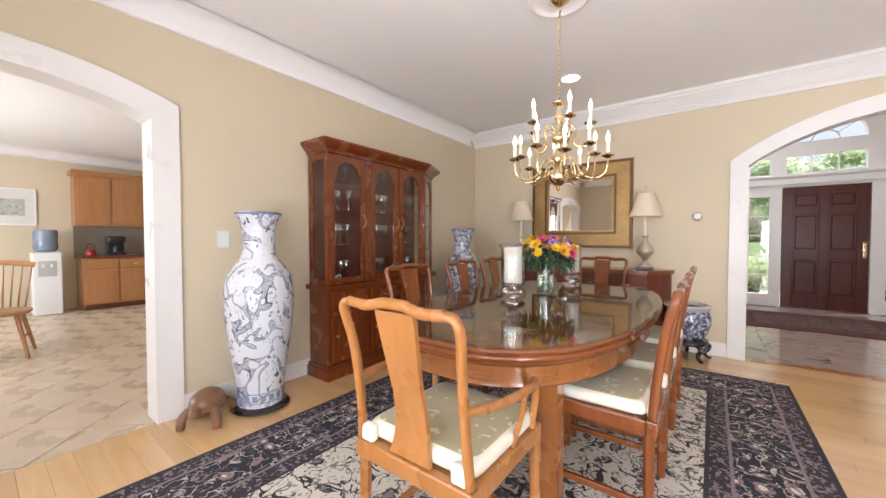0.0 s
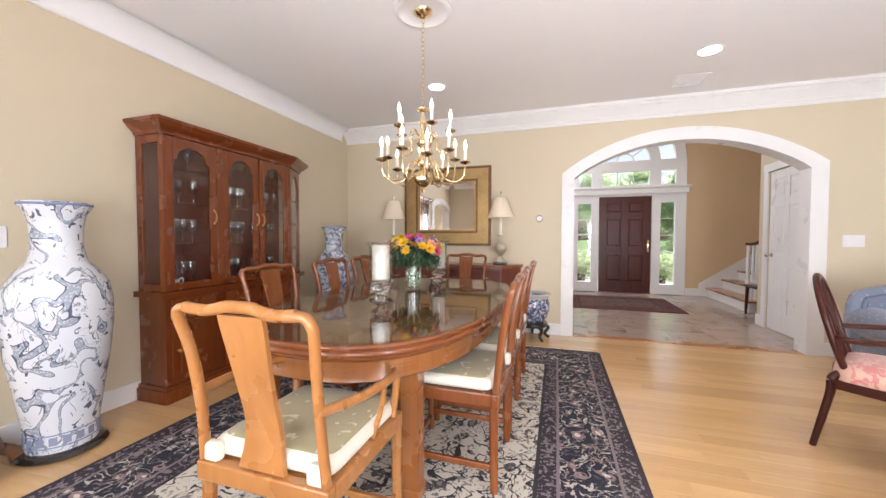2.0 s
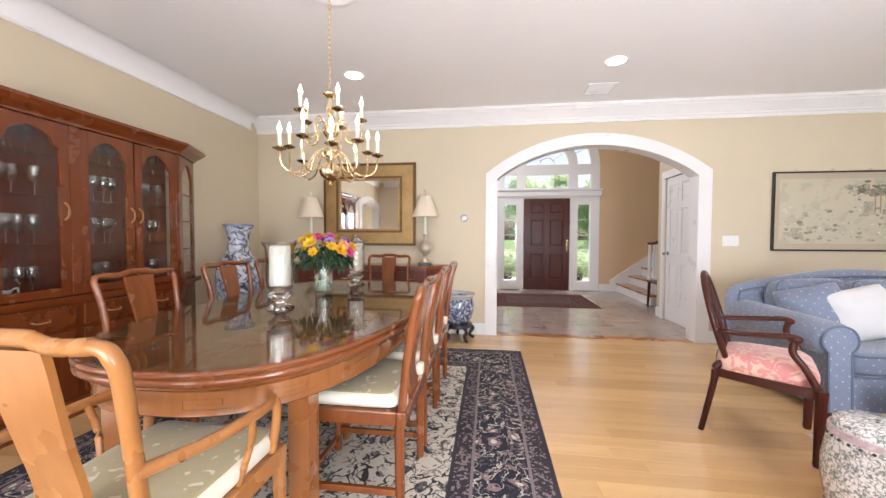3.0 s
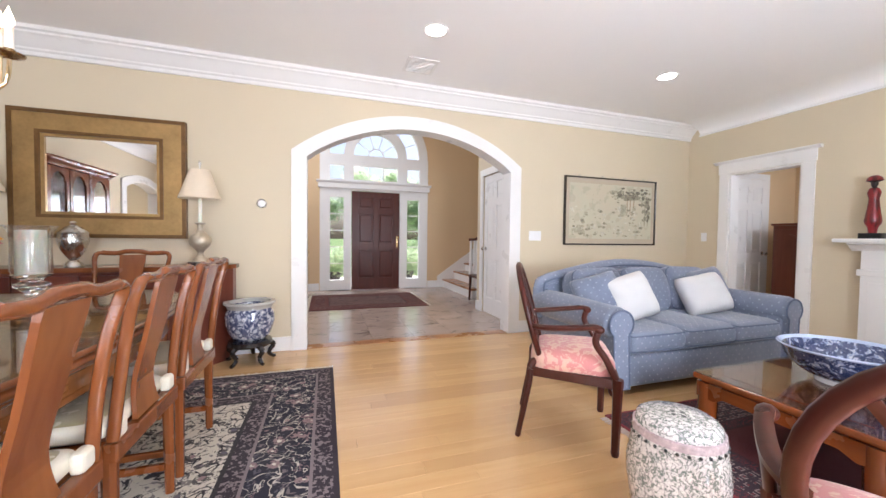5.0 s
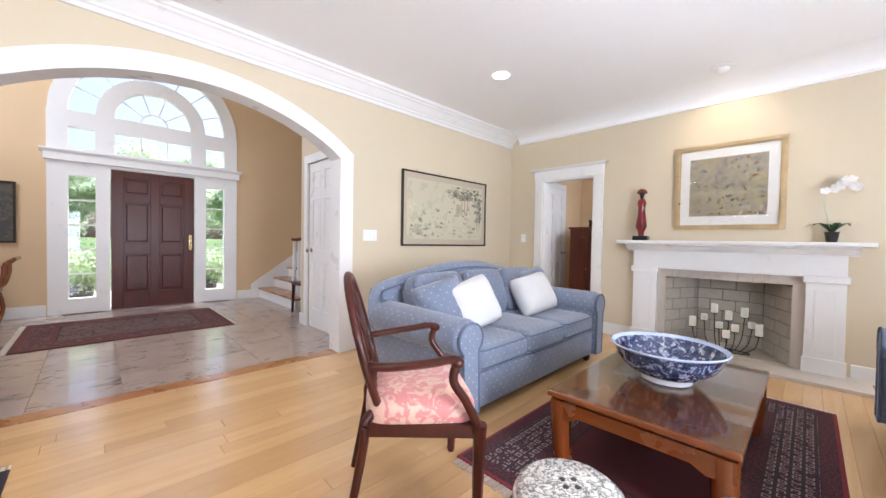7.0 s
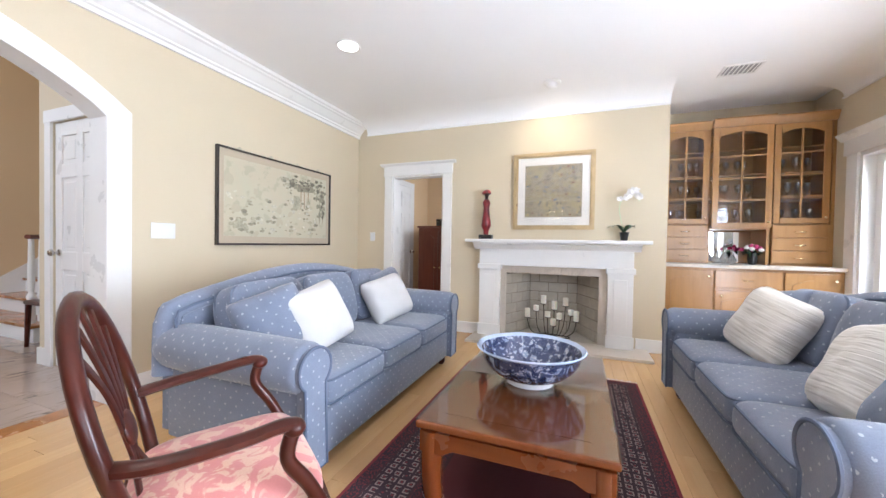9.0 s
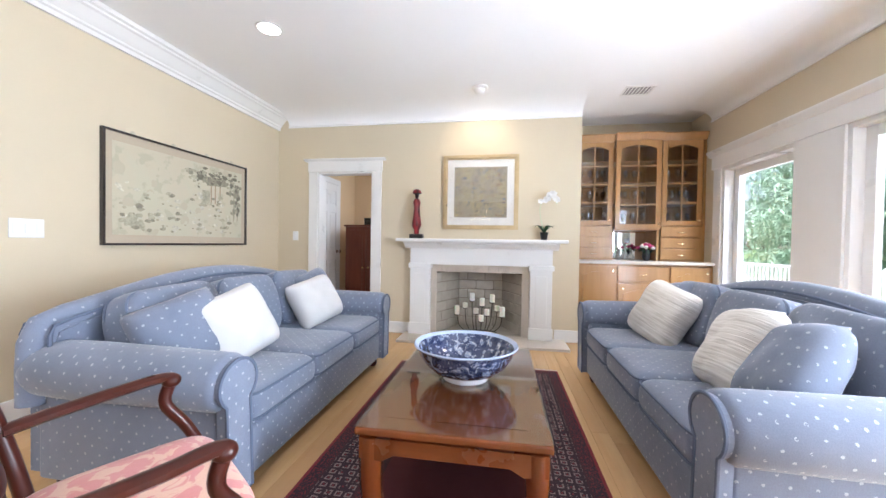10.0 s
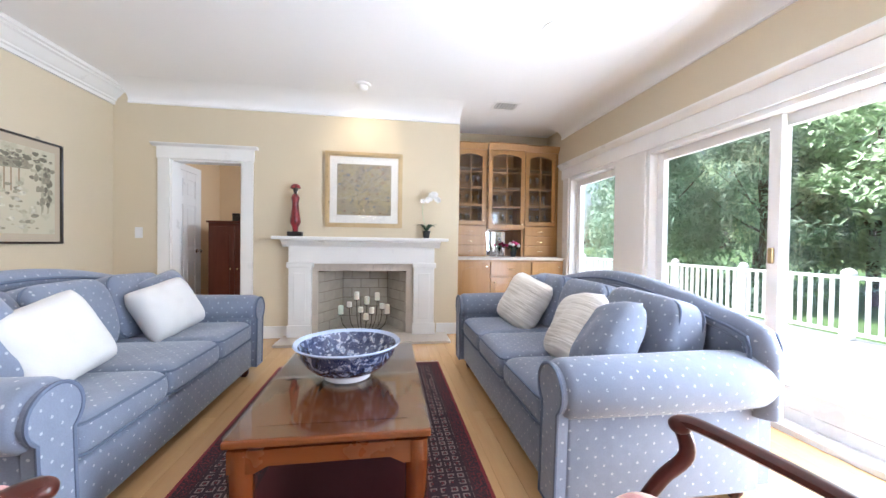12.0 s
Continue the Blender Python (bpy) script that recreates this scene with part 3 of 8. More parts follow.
lin = [(u * 1.0, z) for u, z in inner]
shr = [(AX0 + 0.015, 0.0)] + [(min(max(u, AX0 + 0.015), AX1 - 0.015), z - 0.015) for u, z in seg_arch(AX0, AX1, ASP, ARI)] + [(AX1 - 0.015, 0.0)]
structure("trim", prism(B(), lin + shr[::-1], "y", YN - 0.027, YN + 0.167), TRIM, "white lining of the arched opening", "trim")

# wall with the kitchen arch
KY0, KY1, KSP, KRI = -0.32, 0.97, 1.93, 0.13
kin = [(KY0, 0.0)] + seg_arch(KY0, KY1, KSP, KRI) + [(KY1, 0.0)]
structure("wall_west", prism(B(), [(YS - 0.2, -0.1), (YS - 0.2, H), (YN, H), (YN, -0.1), (KY1, -0.1)] + seg_arch(KY0, KY1, KSP, KRI)[::-1] + [(KY0, -0.1)], "x", XW - 0.15, XW), WALL, "pale yellow painted wall with an arched opening to the kitchen", "wall")
kout = [(KY0 - 0.09, 0.0)] + seg_arch(KY0 - 0.09, KY1 + 0.13, KSP + 0.1, KRI + 0.02) + [(KY1 + 0.13, 0.0)]
for x0, x1 in ((XW + 0.001, XW + 0.024), (XW - 0.175, XW - 0.151)):
    structure("trim", prism(B(), kout + kin[::-1], "x", x0, x1), TRIM, "white painted casing round the kitchen arch", "trim")
ksh = [(KY0 + 0.015, 0.0)] + [(min(max(u, KY0 + 0.015), KY1 - 0.015), z - 0.015) for u, z in seg_arch(KY0, KY1, KSP, KRI)] + [(KY1 - 0.015, 0.0)]
structure("trim", prism(B(), kin + ksh[::-1], "x", XW - 0.177, XW + 0.026), TRIM, "white lining of the kitchen arch", "trim")

# fireplace wall with a door opening, a firebox and the niche beside it
FB0, FB1, FBZ = 1.69, 2.69, 0.76
DY0, DY1, DZ = 3.50, 4.22, 1.955
NY = 1.07
wall_x("wall_east", XE, XE + 0.14, [(NY, FB0, -0.1, H), (FB0, FB1, FBZ, H), (FB1, DY0, -0.1, H), (DY0, DY1, DZ, H), (DY1, YN + 0.14, -0.1, H)], WALL, "pale yellow painted chimney wall with doorway")
wall_x("wall_niche", XB, XB + 0.12, [(YS - 0.2, NY + 0.14, -0.1, H)], WALL, "pale yellow back wall of the cabinet niche")
wall_y("wall_niche_side", NY, NY + 0.14, [(XE + 0.14, XB, -0.1, H)], WALL, "pale yellow side wall of the cabinet niche")

# window wall: small window, sliding door, and a wide window by the dining table
WINS = [(0.1, 2.5, 0.45, 1.95), (3.3, 5.95, 0.0, 1.96), (6.38, 7.36, 0.62, 1.96)]
segs, x = [], XW - 0.2
for x0, x1, z0, z1 in WINS:
    segs.append((x, x0, -0.1, H))
    segs.append((x0, x1, z1, H))
    if z0 > 0:
        segs.append((x0, x1, -0.1, z0))
    x = x1
segs.append((x, XB, -0.1, H))
wall_y("wall_south", YS - 0.2, YS, segs, WALL, "pale yellow painted window wall")


def ring_frame(bm, x0, x1, z0, z1, w, y0, y1, r=0.0):
    box(bm, x0, y0, z0, x0 + w, y1, z1, r)
    box(bm, x1 - w, y0, z0, x1, y1, z1, r)
    box(bm, x0 + w, y0, z1 - w, x1 - w, y1, z1, r)
    box(bm, x0 + w, y0, z0, x1 - w, y1, z0 + w, r)
    return bm


def window_unit(name, x0, x1, z0, z1, panes, label, kind="window"):
    win = tagged(new(name), label, kind, "", "structure")
    part("window_frame", ring_frame(B(), x0, x1, z0, z1, 0.035, YS - 0.19, YS + 0.002), TRIM, win)
    for a, b, y in panes:
        sash = part("sash", ring_frame(B(), a, b, z0 + 0.035, z1 - 0.035, 0.075, y - 0.02, y + 0.02, 0.004), TRIM, win)
        if kind == "sliding door":
            part("bottom_rail", box(B(), a + 0.075, y - 0.0195, z0 + 0.1105, b - 0.075, y + 0.0195, z0 + 0.24, 0.004), TRIM, sash)
        g = part("pane", box(B(), a + 0.07, y - 0.004, z0 + 0.1, b - 0.07, y + 0.004, z1 - 0.1), PANE, sash)
        g.visible_shadow = False
    return win


PULL = plain("dull_brass", (0.45, 0.33, 0.17), 0.35, 0.9, 0.1, 20, 0.0)
window_unit("window_1", *WINS[0], [(0.135, 1.3, YS - 0.11), (1.3, 2.465, YS - 0.11)], "white framed window beside the dining area")
slider = window_unit("window_2", *WINS[1], [(3.335, 4.96, YS - 0.14), (4.88, 5.915, YS - 0.095)], "white sliding glass door to the deck", "sliding door")
part("handle", box(B(), 4.905, YS - 0.075, 0.99, 4.935, YS - 0.055, 1.09, 0.006), PULL, slider, "dull brass pull handle")
window_unit("window_3", *WINS[2], [(6.415, 7.325, YS - 0.11)], "white framed fixed window")
part("lock", box(B(), 5.2, YS - 0.075, 0.14, 5.26, YS - 0.06, 0.17), NICKEL, slider)

# casing of the windows: posts, one long head with a cap
for x0, x1, z0 in ((7.36, 7.50, 0.5), (5.95, 6.38, 0.0), (3.16, 3.30, 0.0), (2.5, 2.63, 0.35), (-0.03, 0.1, 0.35)):
    structure("trim", box(B(), x0, YS + 0.001, z0, x1, YS + 0.022, 1.96, 0.003), TRIM, "white window casing", "trim")
for x0, x1 in ((3.12, 7.56), (-0.08, 2.68)):
    bm = B()
    box(bm, x0 + 0.03, YS + 0.001, 1.961, x1 - 0.03, YS + 0.03, 2.10, 0.003)
    prism(bm, [(YS + 0.001, 2.10), (YS + 0.035, 2.10), (YS + 0.075, 2.15), (YS + 0.075, 2.165), (YS + 0.001, 2.165)], "x", x0, x1)
    structure("trim", bm, TRIM, "white window head casing with a moulded cap", "trim")
structure("window_sill", box(B(), 6.36, YS - 0.15, 0.585, 7.40, YS + 0.07, 0.618, 0.006), TRIM, "white window sill", "sill")
structure("window_sill", box(B(), 0.06, YS - 0.15, 0.415, 2.54, YS + 0.07, 0.448, 0.006), TRIM, "white window sill", "sill")

# crown mouldings, one stepped profile for the arch wall and a cove with a bead elsewhere
big = [(0.0, 0.0), (0.022, 0.0), (0.022, 0.03), (0.035, 0.04), (0.035, 0.055), (0.055, 0.075), (0.10, 0.125), (0.118, 0.135), (0.118, 0.15), (0.14, 0.158), (0.14, 0.187), (0.0, 0.187)]
structure("crown_moulding", prism(B(), [(YN - d - 0.001, H - 0.188 + z) for d, z in big], "x", XW + 0.002, XE - 0.002), TRIM, "white stepped crown moulding", "moulding")
bead = [(0.0, 0.0), (0.014, 0.002), (0.017, 0.010), (0.010, 0.018), (0.003, 0.024)] + [(0.003 + 0.132 * (1 - math.cos(radians(a))), 0.024 + 0.132 * math.sin(radians(a))) for a in range(9, 91, 9)] + [(0.135, 0.157), (0.0, 0.157)]
wide = [(d if z < 0.03 else 0.003 + (d - 0.003) * 2.3, z) for d, z in bead]


def moulding_x(x, sgn, y0, y1, prof, zb):
    return structure("crown_moulding", prism_y(B(), [(x + sgn * (d + 0.001), zb + z) for d, z in prof], y0, y1), CEIL, "white cove moulding with a thin bead", "moulding", True)


def prism_y(bm, pts, a, b):
    return prism(bm, pts, "y", a, b)


moulding_x(XE, -1, NY, YN - 0.142, wide, H - 0.158)
moulding_x(XW, 1, YS + 0.002, YN - 0.142, bead, H - 0.175)
structure("crown_moulding", prism(B(), [(YS + d + 0.001, H - 0.158 + z) for d, z in wide], "x", XW + 0.14, 7.60), CEIL, "white cove moulding with a thin bead", "moulding", True)

# baseboards
def base_board(x0, y0, x1, y1):
    structure("baseboard", box(B(), x0, y0, 0.0, x1, y1, 0.135, 0.004), TRIM, "white painted baseboard", "baseboard")


base_board(XW + 0.001, KY1 + 0.131, XW + 0.018, YN - 0.02)
base_board(XW + 0.001, YN - 0.018, AX0 - 0.126, YN - 0.001)
base_board(AX1 + 0.126, YN - 0.018, XE - 0.02, YN - 0.001)
base_board(XE - 0.018, 3.02, XE - 0.001, DY0 - 0.13)
base_board(XE - 0.018, DY1 + 0.13, XE - 0.001, YN - 0.02)
base_board(XE - 0.018, NY, XE - 0.001, 1.33)
base_board(2.64, YS + 0.001, 3.15, YS + 0.018)

# doorway casing on the fireplace wall
bm = B()
box(bm, XE - 0.022, DY0 - 0.115, 0, XE - 0.001, DY0, DZ, 0.003)
box(bm, XE - 0.022, DY1, 0, XE - 0.001, DY1 + 0.115, DZ, 0.003)
box(bm, XE - 0.027, DY0 - 0.125, DZ + 0.001, XE - 0.001, DY1 + 0.125, DZ + 0.13, 0.003)
prism(bm, [(XE - 0.001, DZ + 0.13), (XE - 0.03, DZ + 0.13), (XE - 0.065, DZ + 0.15), (XE - 0.065, DZ + 0.162), (XE - 0.001, DZ + 0.162)], "y", DY0 - 0.165, DY1 + 0.165)
structure("trim", bm, TRIM, "white door casing with a capped head", "trim")
bm = B()
box(bm, XE - 0.005, DY0 + 0.001, 0, XE + 0.145, DY0 + 0.018, DZ - 0.001)
box(bm, XE - 0.005, DY1 - 0.018, 0, XE + 0.145, DY1 - 0.001, DZ - 0.001)
box(bm, XE - 0.005, DY0 + 0.018, DZ - 0.018, XE + 0.145, DY1 - 0.018, DZ - 0.001)
structure("trim", bm, TRIM, "white door jamb lining", "trim")

# small hall behind the doorway
structure("floor_hall", box(B(), XE + 0.0, 2.85, -0.1, 9.5, 4.75, 0.0), OAK, "oak floor of the back hall", "floor")
structure("ceiling_hall", box(B(), XE + 0.14, 2.85, 2.45, 9.5, 4.75, 2.55), CEIL, "white hall ceiling", "ceiling")
wall_x("wall_hall_back", 9.3, 9.4, [(2.85, 4.75, 0, 2.45)], PEACH, "warm yellow hall wall")
wall_y("wall_hall_side", 4.62, 4.75, [(XE + 0.14, 9.3, 0, 2.45)], PEACH, "warm yellow hall wall")
wall_y("wall_hall_end", 2.85, 2.95, [(XE + 0.14, 9.3, 0, 2.45)], PEACH, "warm yellow hall wall")


def panel_door(name, w, h, material, m, label, knob=None, sunk=0.012, t=0.04):
    """A six-panel door leaf, local x along its width, y its thickness."""
    d = tagged(new(name), label, "door", "", "structure")
    d.matrix_world = m
    part("leaf", box(B(), 0, -t / 2 + sunk, 0, w, t / 2 - sunk, h), material, d)
    st, mid = w * 0.135, w * 0.11
    rows = [(0.0, 0.115), (0.40, 0.475), (0.775, 0.83), (0.945, 1.0)]
    bm = B()
    for a, b in ((0, st), (w - st, w), (w / 2 - mid / 2, w / 2 + mid / 2)):
        box(bm, a, -t / 2, 0, b, t / 2, h, 0.004)
    part("stile", bm, material, d)
    bm = B()
    for a, b in rows:
        for x0, x1 in ((st, w / 2 - mid / 2), (w / 2 + mid / 2, w - st)):
            box(bm, x0, -t / 2, a * h, x1, t / 2, b * h, 0.004)
    part("rail", bm, material, d)
    for (a, b), (c, e) in zip(rows, rows[1:]):
        for x0, x1 in ((st, w / 2 - mid / 2), (w / 2 + mid / 2, w - st)):
            part("panel", box(B(), x0 + 0.03, -t / 2 + 0.006, b * h + 0.03, x1 - 0.03, t / 2 - 0.006, c * h - 0.03, 0.012, 1), material, d)
    if knob is not None:
        kx, kz, km = knob
        bm = B()
        lathe(bm, [(0, 0), (0.028, 0), (0.028, 0.008), (0.010, 0.012), (0.010, 0.035), (0.026, 0.045), (0.028, 0.058), (0.018, 0.07), (0, 0.072)], 16, m=T((kx, -t / 2, kz)) @ Matrix.Rotation(radians(90), 4, "X"))
        part("door_handle", bm, km, d, "", True)
    return d


panel_door("door_3", 0.72, 2.0, TRIM, T((7.86, 4.60, 0.005)), "white six-panel hall door", (0.65, 0.93, NICKEL))
structure("trim", ring_frame(B(), 7.77, 8.67, 0.0, 2.1, 0.085, 4.598, 4.619), TRIM, "white hall door casing", "trim")

# ---- foyer ----
FY, FX0, FX1, FH = 8.70, 0.6, 8.2, 5.2
structure("floor_foyer", box(B(), FX0, YN + 0.13, -0.1, FX1, FY + 0.1, -0.012), GROUT, "grout bed of the polished marble foyer floor", "floor")
structure("threshold", box(B(), AX0 + 0.016, YN - 0.01, -0.01, AX1 - 0.016, YN + 0.128, 0.004, 0.002), HONEY, "oak threshold strip at the arch", "threshold")
structure("ceiling_foyer", box(B(), FX0 - 0.1, YN + 0.14, FH, FX1 + 0.1, FY + 0.15, FH + 0.1), CEIL, "high white foyer ceiling", "ceiling")
wall_y("wall_foyer_south", YN + 0.141, YN + 0.24, [(FX0, AX0 - 0.126, 0, FH), (AX0 - 0.126, AX1 + 0.22, 2.5, FH), (AX1 + 0.22, FX1, 0, FH)], PEACH, "peach painted foyer wall above the arch")
# high opening added out of view to admit the foyer fill lamp
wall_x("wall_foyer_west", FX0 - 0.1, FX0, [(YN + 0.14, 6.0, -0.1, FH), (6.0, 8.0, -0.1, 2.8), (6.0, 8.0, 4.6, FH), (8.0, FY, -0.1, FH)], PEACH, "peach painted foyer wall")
wall_x("wall_foyer_east", FX1, FX1 + 0.1, [(YN + 0.14, FY, -0.1, FH)], PEACH, "peach painted stair wall")
# closet projecting into the foyer
CX, CY0, CY1 = 4.66, 5.25, 5.98
wall_x("wall_closet", CX, CX + 0.1, [(YN + 0.24, CY0, 0, 2.6), (CY0, CY1, 2.03, 2.6), (CY1, 6.2, 0, 2.6)], WALL, "pale yellow closet wall")
wall_y("wall_closet_end", 6.1, 6.2, [(CX + 0.1, FX1, 0, 2.6)], WALL, "pale yellow closet end wall")
structure("ceiling_closet", box(B(), CX, YN + 0.24, 2.6, FX1, 6.2, 2.7), CEIL, "landing above the closet", "ceiling")
panel_door("door_2", 0.72, 2.02, TRIM, T((CX + 0.03, CY1 - 0.005, 0.005)) @ Matrix.Rotation(radians(-90), 4, "Z"), "white six-panel closet door", (0.07, 0.95, NICKEL))
bm = B()
box(bm, CX - 0.02, CY0 - 0.09, 0, CX - 0.001, CY0, 2.03)
box(bm, CX - 0.02, CY1, 0, CX - 0.001, CY1 + 0.09, 2.03)
box(bm, CX - 0.022, CY0 - 0.1, 2.031, CX - 0.001, CY1 + 0.1, 2.13)
structure("trim", bm, TRIM, "white closet door casing", "trim")
structure("baseboard", box(B(), CX - 0.018, CY1 + 0.091, 0.0, CX - 0.001, 6.2, 0.14), TRIM, "white baseboard", "baseboard")

# front wall with door, sidelights, transoms and fan light
C = 3.41
DX0, DX1 = 2.90, 3.92
FZ, R1, R2, R3, R4 = 2.80, 0.46, 0.655, 0.93, 1.12
bm = B()
for x0, x1, z0, z1 in ((FX0, 2.28, -0.1, FH), (4.54, FX1, -0.1, FH), (2.28, 4.54, 3.95, FH)):
    box(bm, x0, FY, z0, x1, FY + 0.14, z1)
for s in (1, -1):
    pts = [(C + s * (R4 + 0.01), FZ), (C + s * (R4 + 0.01), 3.95), (C, 3.95)] + [(C + s * R4 * math.sin(radians(a)), FZ + R4 * math.cos(radians(a))) for a in range(0, 91, 6)]
    prism(bm, pts, "y", FY, FY + 0.14)
structure("wall_foyer_north", bm, PEACH, "peach painted front wall of the foyer", "wall")
bm = B()
W0, W1, Y0, Y1 = 2.28, 4.54, FY - 0.012, FY + 0.10
for x0, x1, z0, z1 in ((W0, 2.48, 0, FZ), (2.75, DX0, 0, FZ), (DX1, 4.08, 0, FZ), (4.35, W1, 0, FZ),
                       (2.48, 2.75, 0, 0.21), (2.48, 2.75, 1.92, 2.29), (2.48, 2.75, 2.58, FZ),
                       (4.08, 4.35, 0, 0.21), (4.08, 4.35, 1.92, 2.29), (4.08, 4.35, 2.58, FZ),
                       (DX0, DX1, 2.06, 2.29), (DX0, DX1, 2.58, FZ), (2.90, 2.95, 2.29, 2.58), (3.87, 3.92, 2.29, 2.58)):
    box(bm, x0, Y0, z0, x1, Y1, z1)
prism(bm, arc(C, FZ, R2, 0, 180, 32) + arc(C, FZ, R1, 180, 0, 32), "y", Y0, Y1)
prism(bm, arc(C, FZ, R4, 0, 180, 36) + arc(C, FZ, R3, 180, 0, 36), "y", Y0, Y1)
structure("door_surround", bm, TRIM, "white panelled surround of the front door", "trim")
bm = B()
box(bm, W0 - 0.03, FY - 0.06, 2.10, W1 + 0.03, FY - 0.013, 2.20, 0.005)
prism(bm, [(FY - 0.013, 2.20), (FY - 0.065, 2.20), (FY - 0.09, 2.235), (FY - 0.09, 2.25), (FY - 0.013, 2.25)], "x", W0 - 0.06, W1 + 0.06)
structure("trim", bm, TRIM, "white moulded head over the front door", "trim")


def muntin_window(name, label, bars, glass):
    w = tagged(new(name), label, "window", "", "structure")
    for b in bars:
        part("muntin", b, TRIM, w)
    for g in glass:
        p = part("pane", g, PANE, w)
        p.visible_shadow = False
    return w


for i, (x0, x1) in enumerate(((2.48, 2.75), (4.08, 4.35))):
    zs = [0.21 + k * (1.92 - 0.21) / 5 for k in range(6)]
    muntin_window("window_sidelight", "tall white sidelight with five panes", [box(B(), x0, FY + 0.02, z - 0.01, x1, FY + 0.045, z + 0.01) for z in zs[1:-1]],
                  [box(B(), x0, FY + 0.03, a + 0.011, x1, FY + 0.036, b - 0.011) for a, b in zip(zs, zs[1:])])
    muntin_window("window_transom", "small square transom window", [], [box(B(), x0, FY + 0.03, 2.29, x1, FY + 0.036, 2.58)])
muntin_window("window_transom", "wide transom window of three panes", [box(B(), x - 0.01, FY + 0.02, 2.29, x + 0.01, FY + 0.045, 2.58) for x in (3.253, 3.567)],
              [box(B(), a, FY + 0.03, 2.29, b, FY + 0.036, 2.58) for a, b in ((2.95, 3.242), (3.264, 3.556), (3.578, 3.87))])
spokes = []
for a in (36, 72, 108, 144):
    ca, sa = math.cos(radians(a)), math.sin(radians(a))
    spokes.append(sweep(B(), [(C + 0.16 * ca, FY + 0.032, FZ + 0.16 * sa), (C + R1 * ca, FY + 0.032, FZ + R1 * sa)], 0.011, seg=4))
spokes.append(prism(B(), arc(C, FZ, 0.17, 0, 180, 16) + arc(C, FZ, 0.148, 180, 0, 16), "y", FY + 0.02, FY + 0.045))
muntin_window("window_fanlight", "half-round fan light with spokes", spokes, [prism(B(), arc(C, FZ, R1, 0, 180, 24), "y", FY + 0.03, FY + 0.036)])
spokes = []
for a in (22, 45, 67, 90, 113, 135, 158):
    ca, sa = math.cos(radians(a)), math.sin(radians(a))
    spokes.append(sweep(B(), [(C + R2 * ca, FY + 0.032, FZ + R2 * sa), (C + R3 * ca, FY + 0.032, FZ + R3 * sa)], 0.011, seg=4))
muntin_window("window_arch", "outer arched ring of window panes", spokes, [prism(B(), arc(C, FZ, R3, 0, 180, 32) + arc(C, FZ, R2, 180, 0, 32), "y", FY + 0.03, FY + 0.036)])
door = panel_door("door_1", DX1 - DX0 - 0.02, 2.04, FDOOR, T((DX0 + 0.01, FY + 0.02, 0.012)), "dark red mahogany six-panel front door", None, 0.02, 0.056)
bm = box(B(), 0.93, -0.035, 0.86, 0.97, -0.026, 1.12, 0.006)
sweep(bm, smooth([(0.95, -0.03, 1.08), (0.95, -0.075, 1.05), (0.95, -0.08, 0.96), (0.95, -0.03, 0.90)]), 0.008)
part("door_handle", bm, BRASS, door, "polished brass handle set", True)
structure("threshold", box(B(), DX0, FY - 0.03, 0, DX1, FY + 0.1, 0.012), DARKRED, "dark door sill", "threshold")
for x0, x1 in ((FX0, 2.27), (4.55, 4.9)):
    structure("baseboard", box(B(), x0, FY - 0.018, 0, x1, FY - 0.001, 0.15), TRIM, "white baseboard", "baseboard")
for x0, x1 in ((2.42, 2.84), (4.02, 4.42)):
    structure("floor_vent", box(B(), x0, FY - 0.09, 0.001, x1, FY - 0.02, 0.006), IRON, "dark bronze floor register", "vent")

# staircase rising along the front wall
stair = tagged(new("staircase"), "white risers and oak treads with dark handrail", "stairs", "", "structure")
for i in range(10):
    x0 = 4.93 + 0.26 * i
    y0 = 7.25 if i else 7.05
    part("riser", box(B(), x0, y0, 0.18 * i, x0 + 0.26 if i < 9 else 8.2, FY - 0.002, 0.18 * (i + 1) - 0.03), TRIM, stair)
    part("tread", box(B(), x0 - 0.03, y0 - 0.03, 0.18 * (i + 1) - 0.03, x0 + 0.26, FY - 0.002, 0.18 * (i + 1), 0.006), HONEY, stair)
    if i:
        for k in (0.06, 0.19):
            part("baluster", lathe(B(), [(0.016, 0), (0.016, 0.2), (0.022, 0.26), (0.012, 0.32), (0.018, 0.5), (0.011, 0.8 + (k - 0.06) * 0.7)], 8, (x0 + k, 7.30, 0.18 * (i + 1))), TRIM, stair)
bm = B()
for dx, dy in ((0.0, 0.0), (0.10, -0.05), (0.10, 0.06), (0.2, -0.03)):
    lathe(bm, [(0.032, 0.18), (0.032, 0.42), (0.04, 0.46), (0.022, 0.5), (0.03, 0.62), (0.022, 1.06)], 10, (4.97 + dx, 7.20 + dy, 0))
part("newel", bm, TRIM, stair, "cluster of white turned newel posts")
bm = sweep(B(), smooth([(4.93, 7.16, 1.08), (5.02, 7.22, 1.08), (5.12, 7.28, 1.10), (5.25, 7.30, 1.18), (5.6, 7.30, 1.42), (7.4, 7.30, 2.66)], 5), 0.03, 0.025, 8)
part("handrail", bm, DARKRED, stair, "dark stained handrail", True)
part("skirting", prism(B(), [(4.78, 0.0), (4.78, 0.25), (7.5, 2.15), (7.5, 1.8), (5.0, 0.0)], "y", FY - 0.02, FY - 0.0025), TRIM, stair)

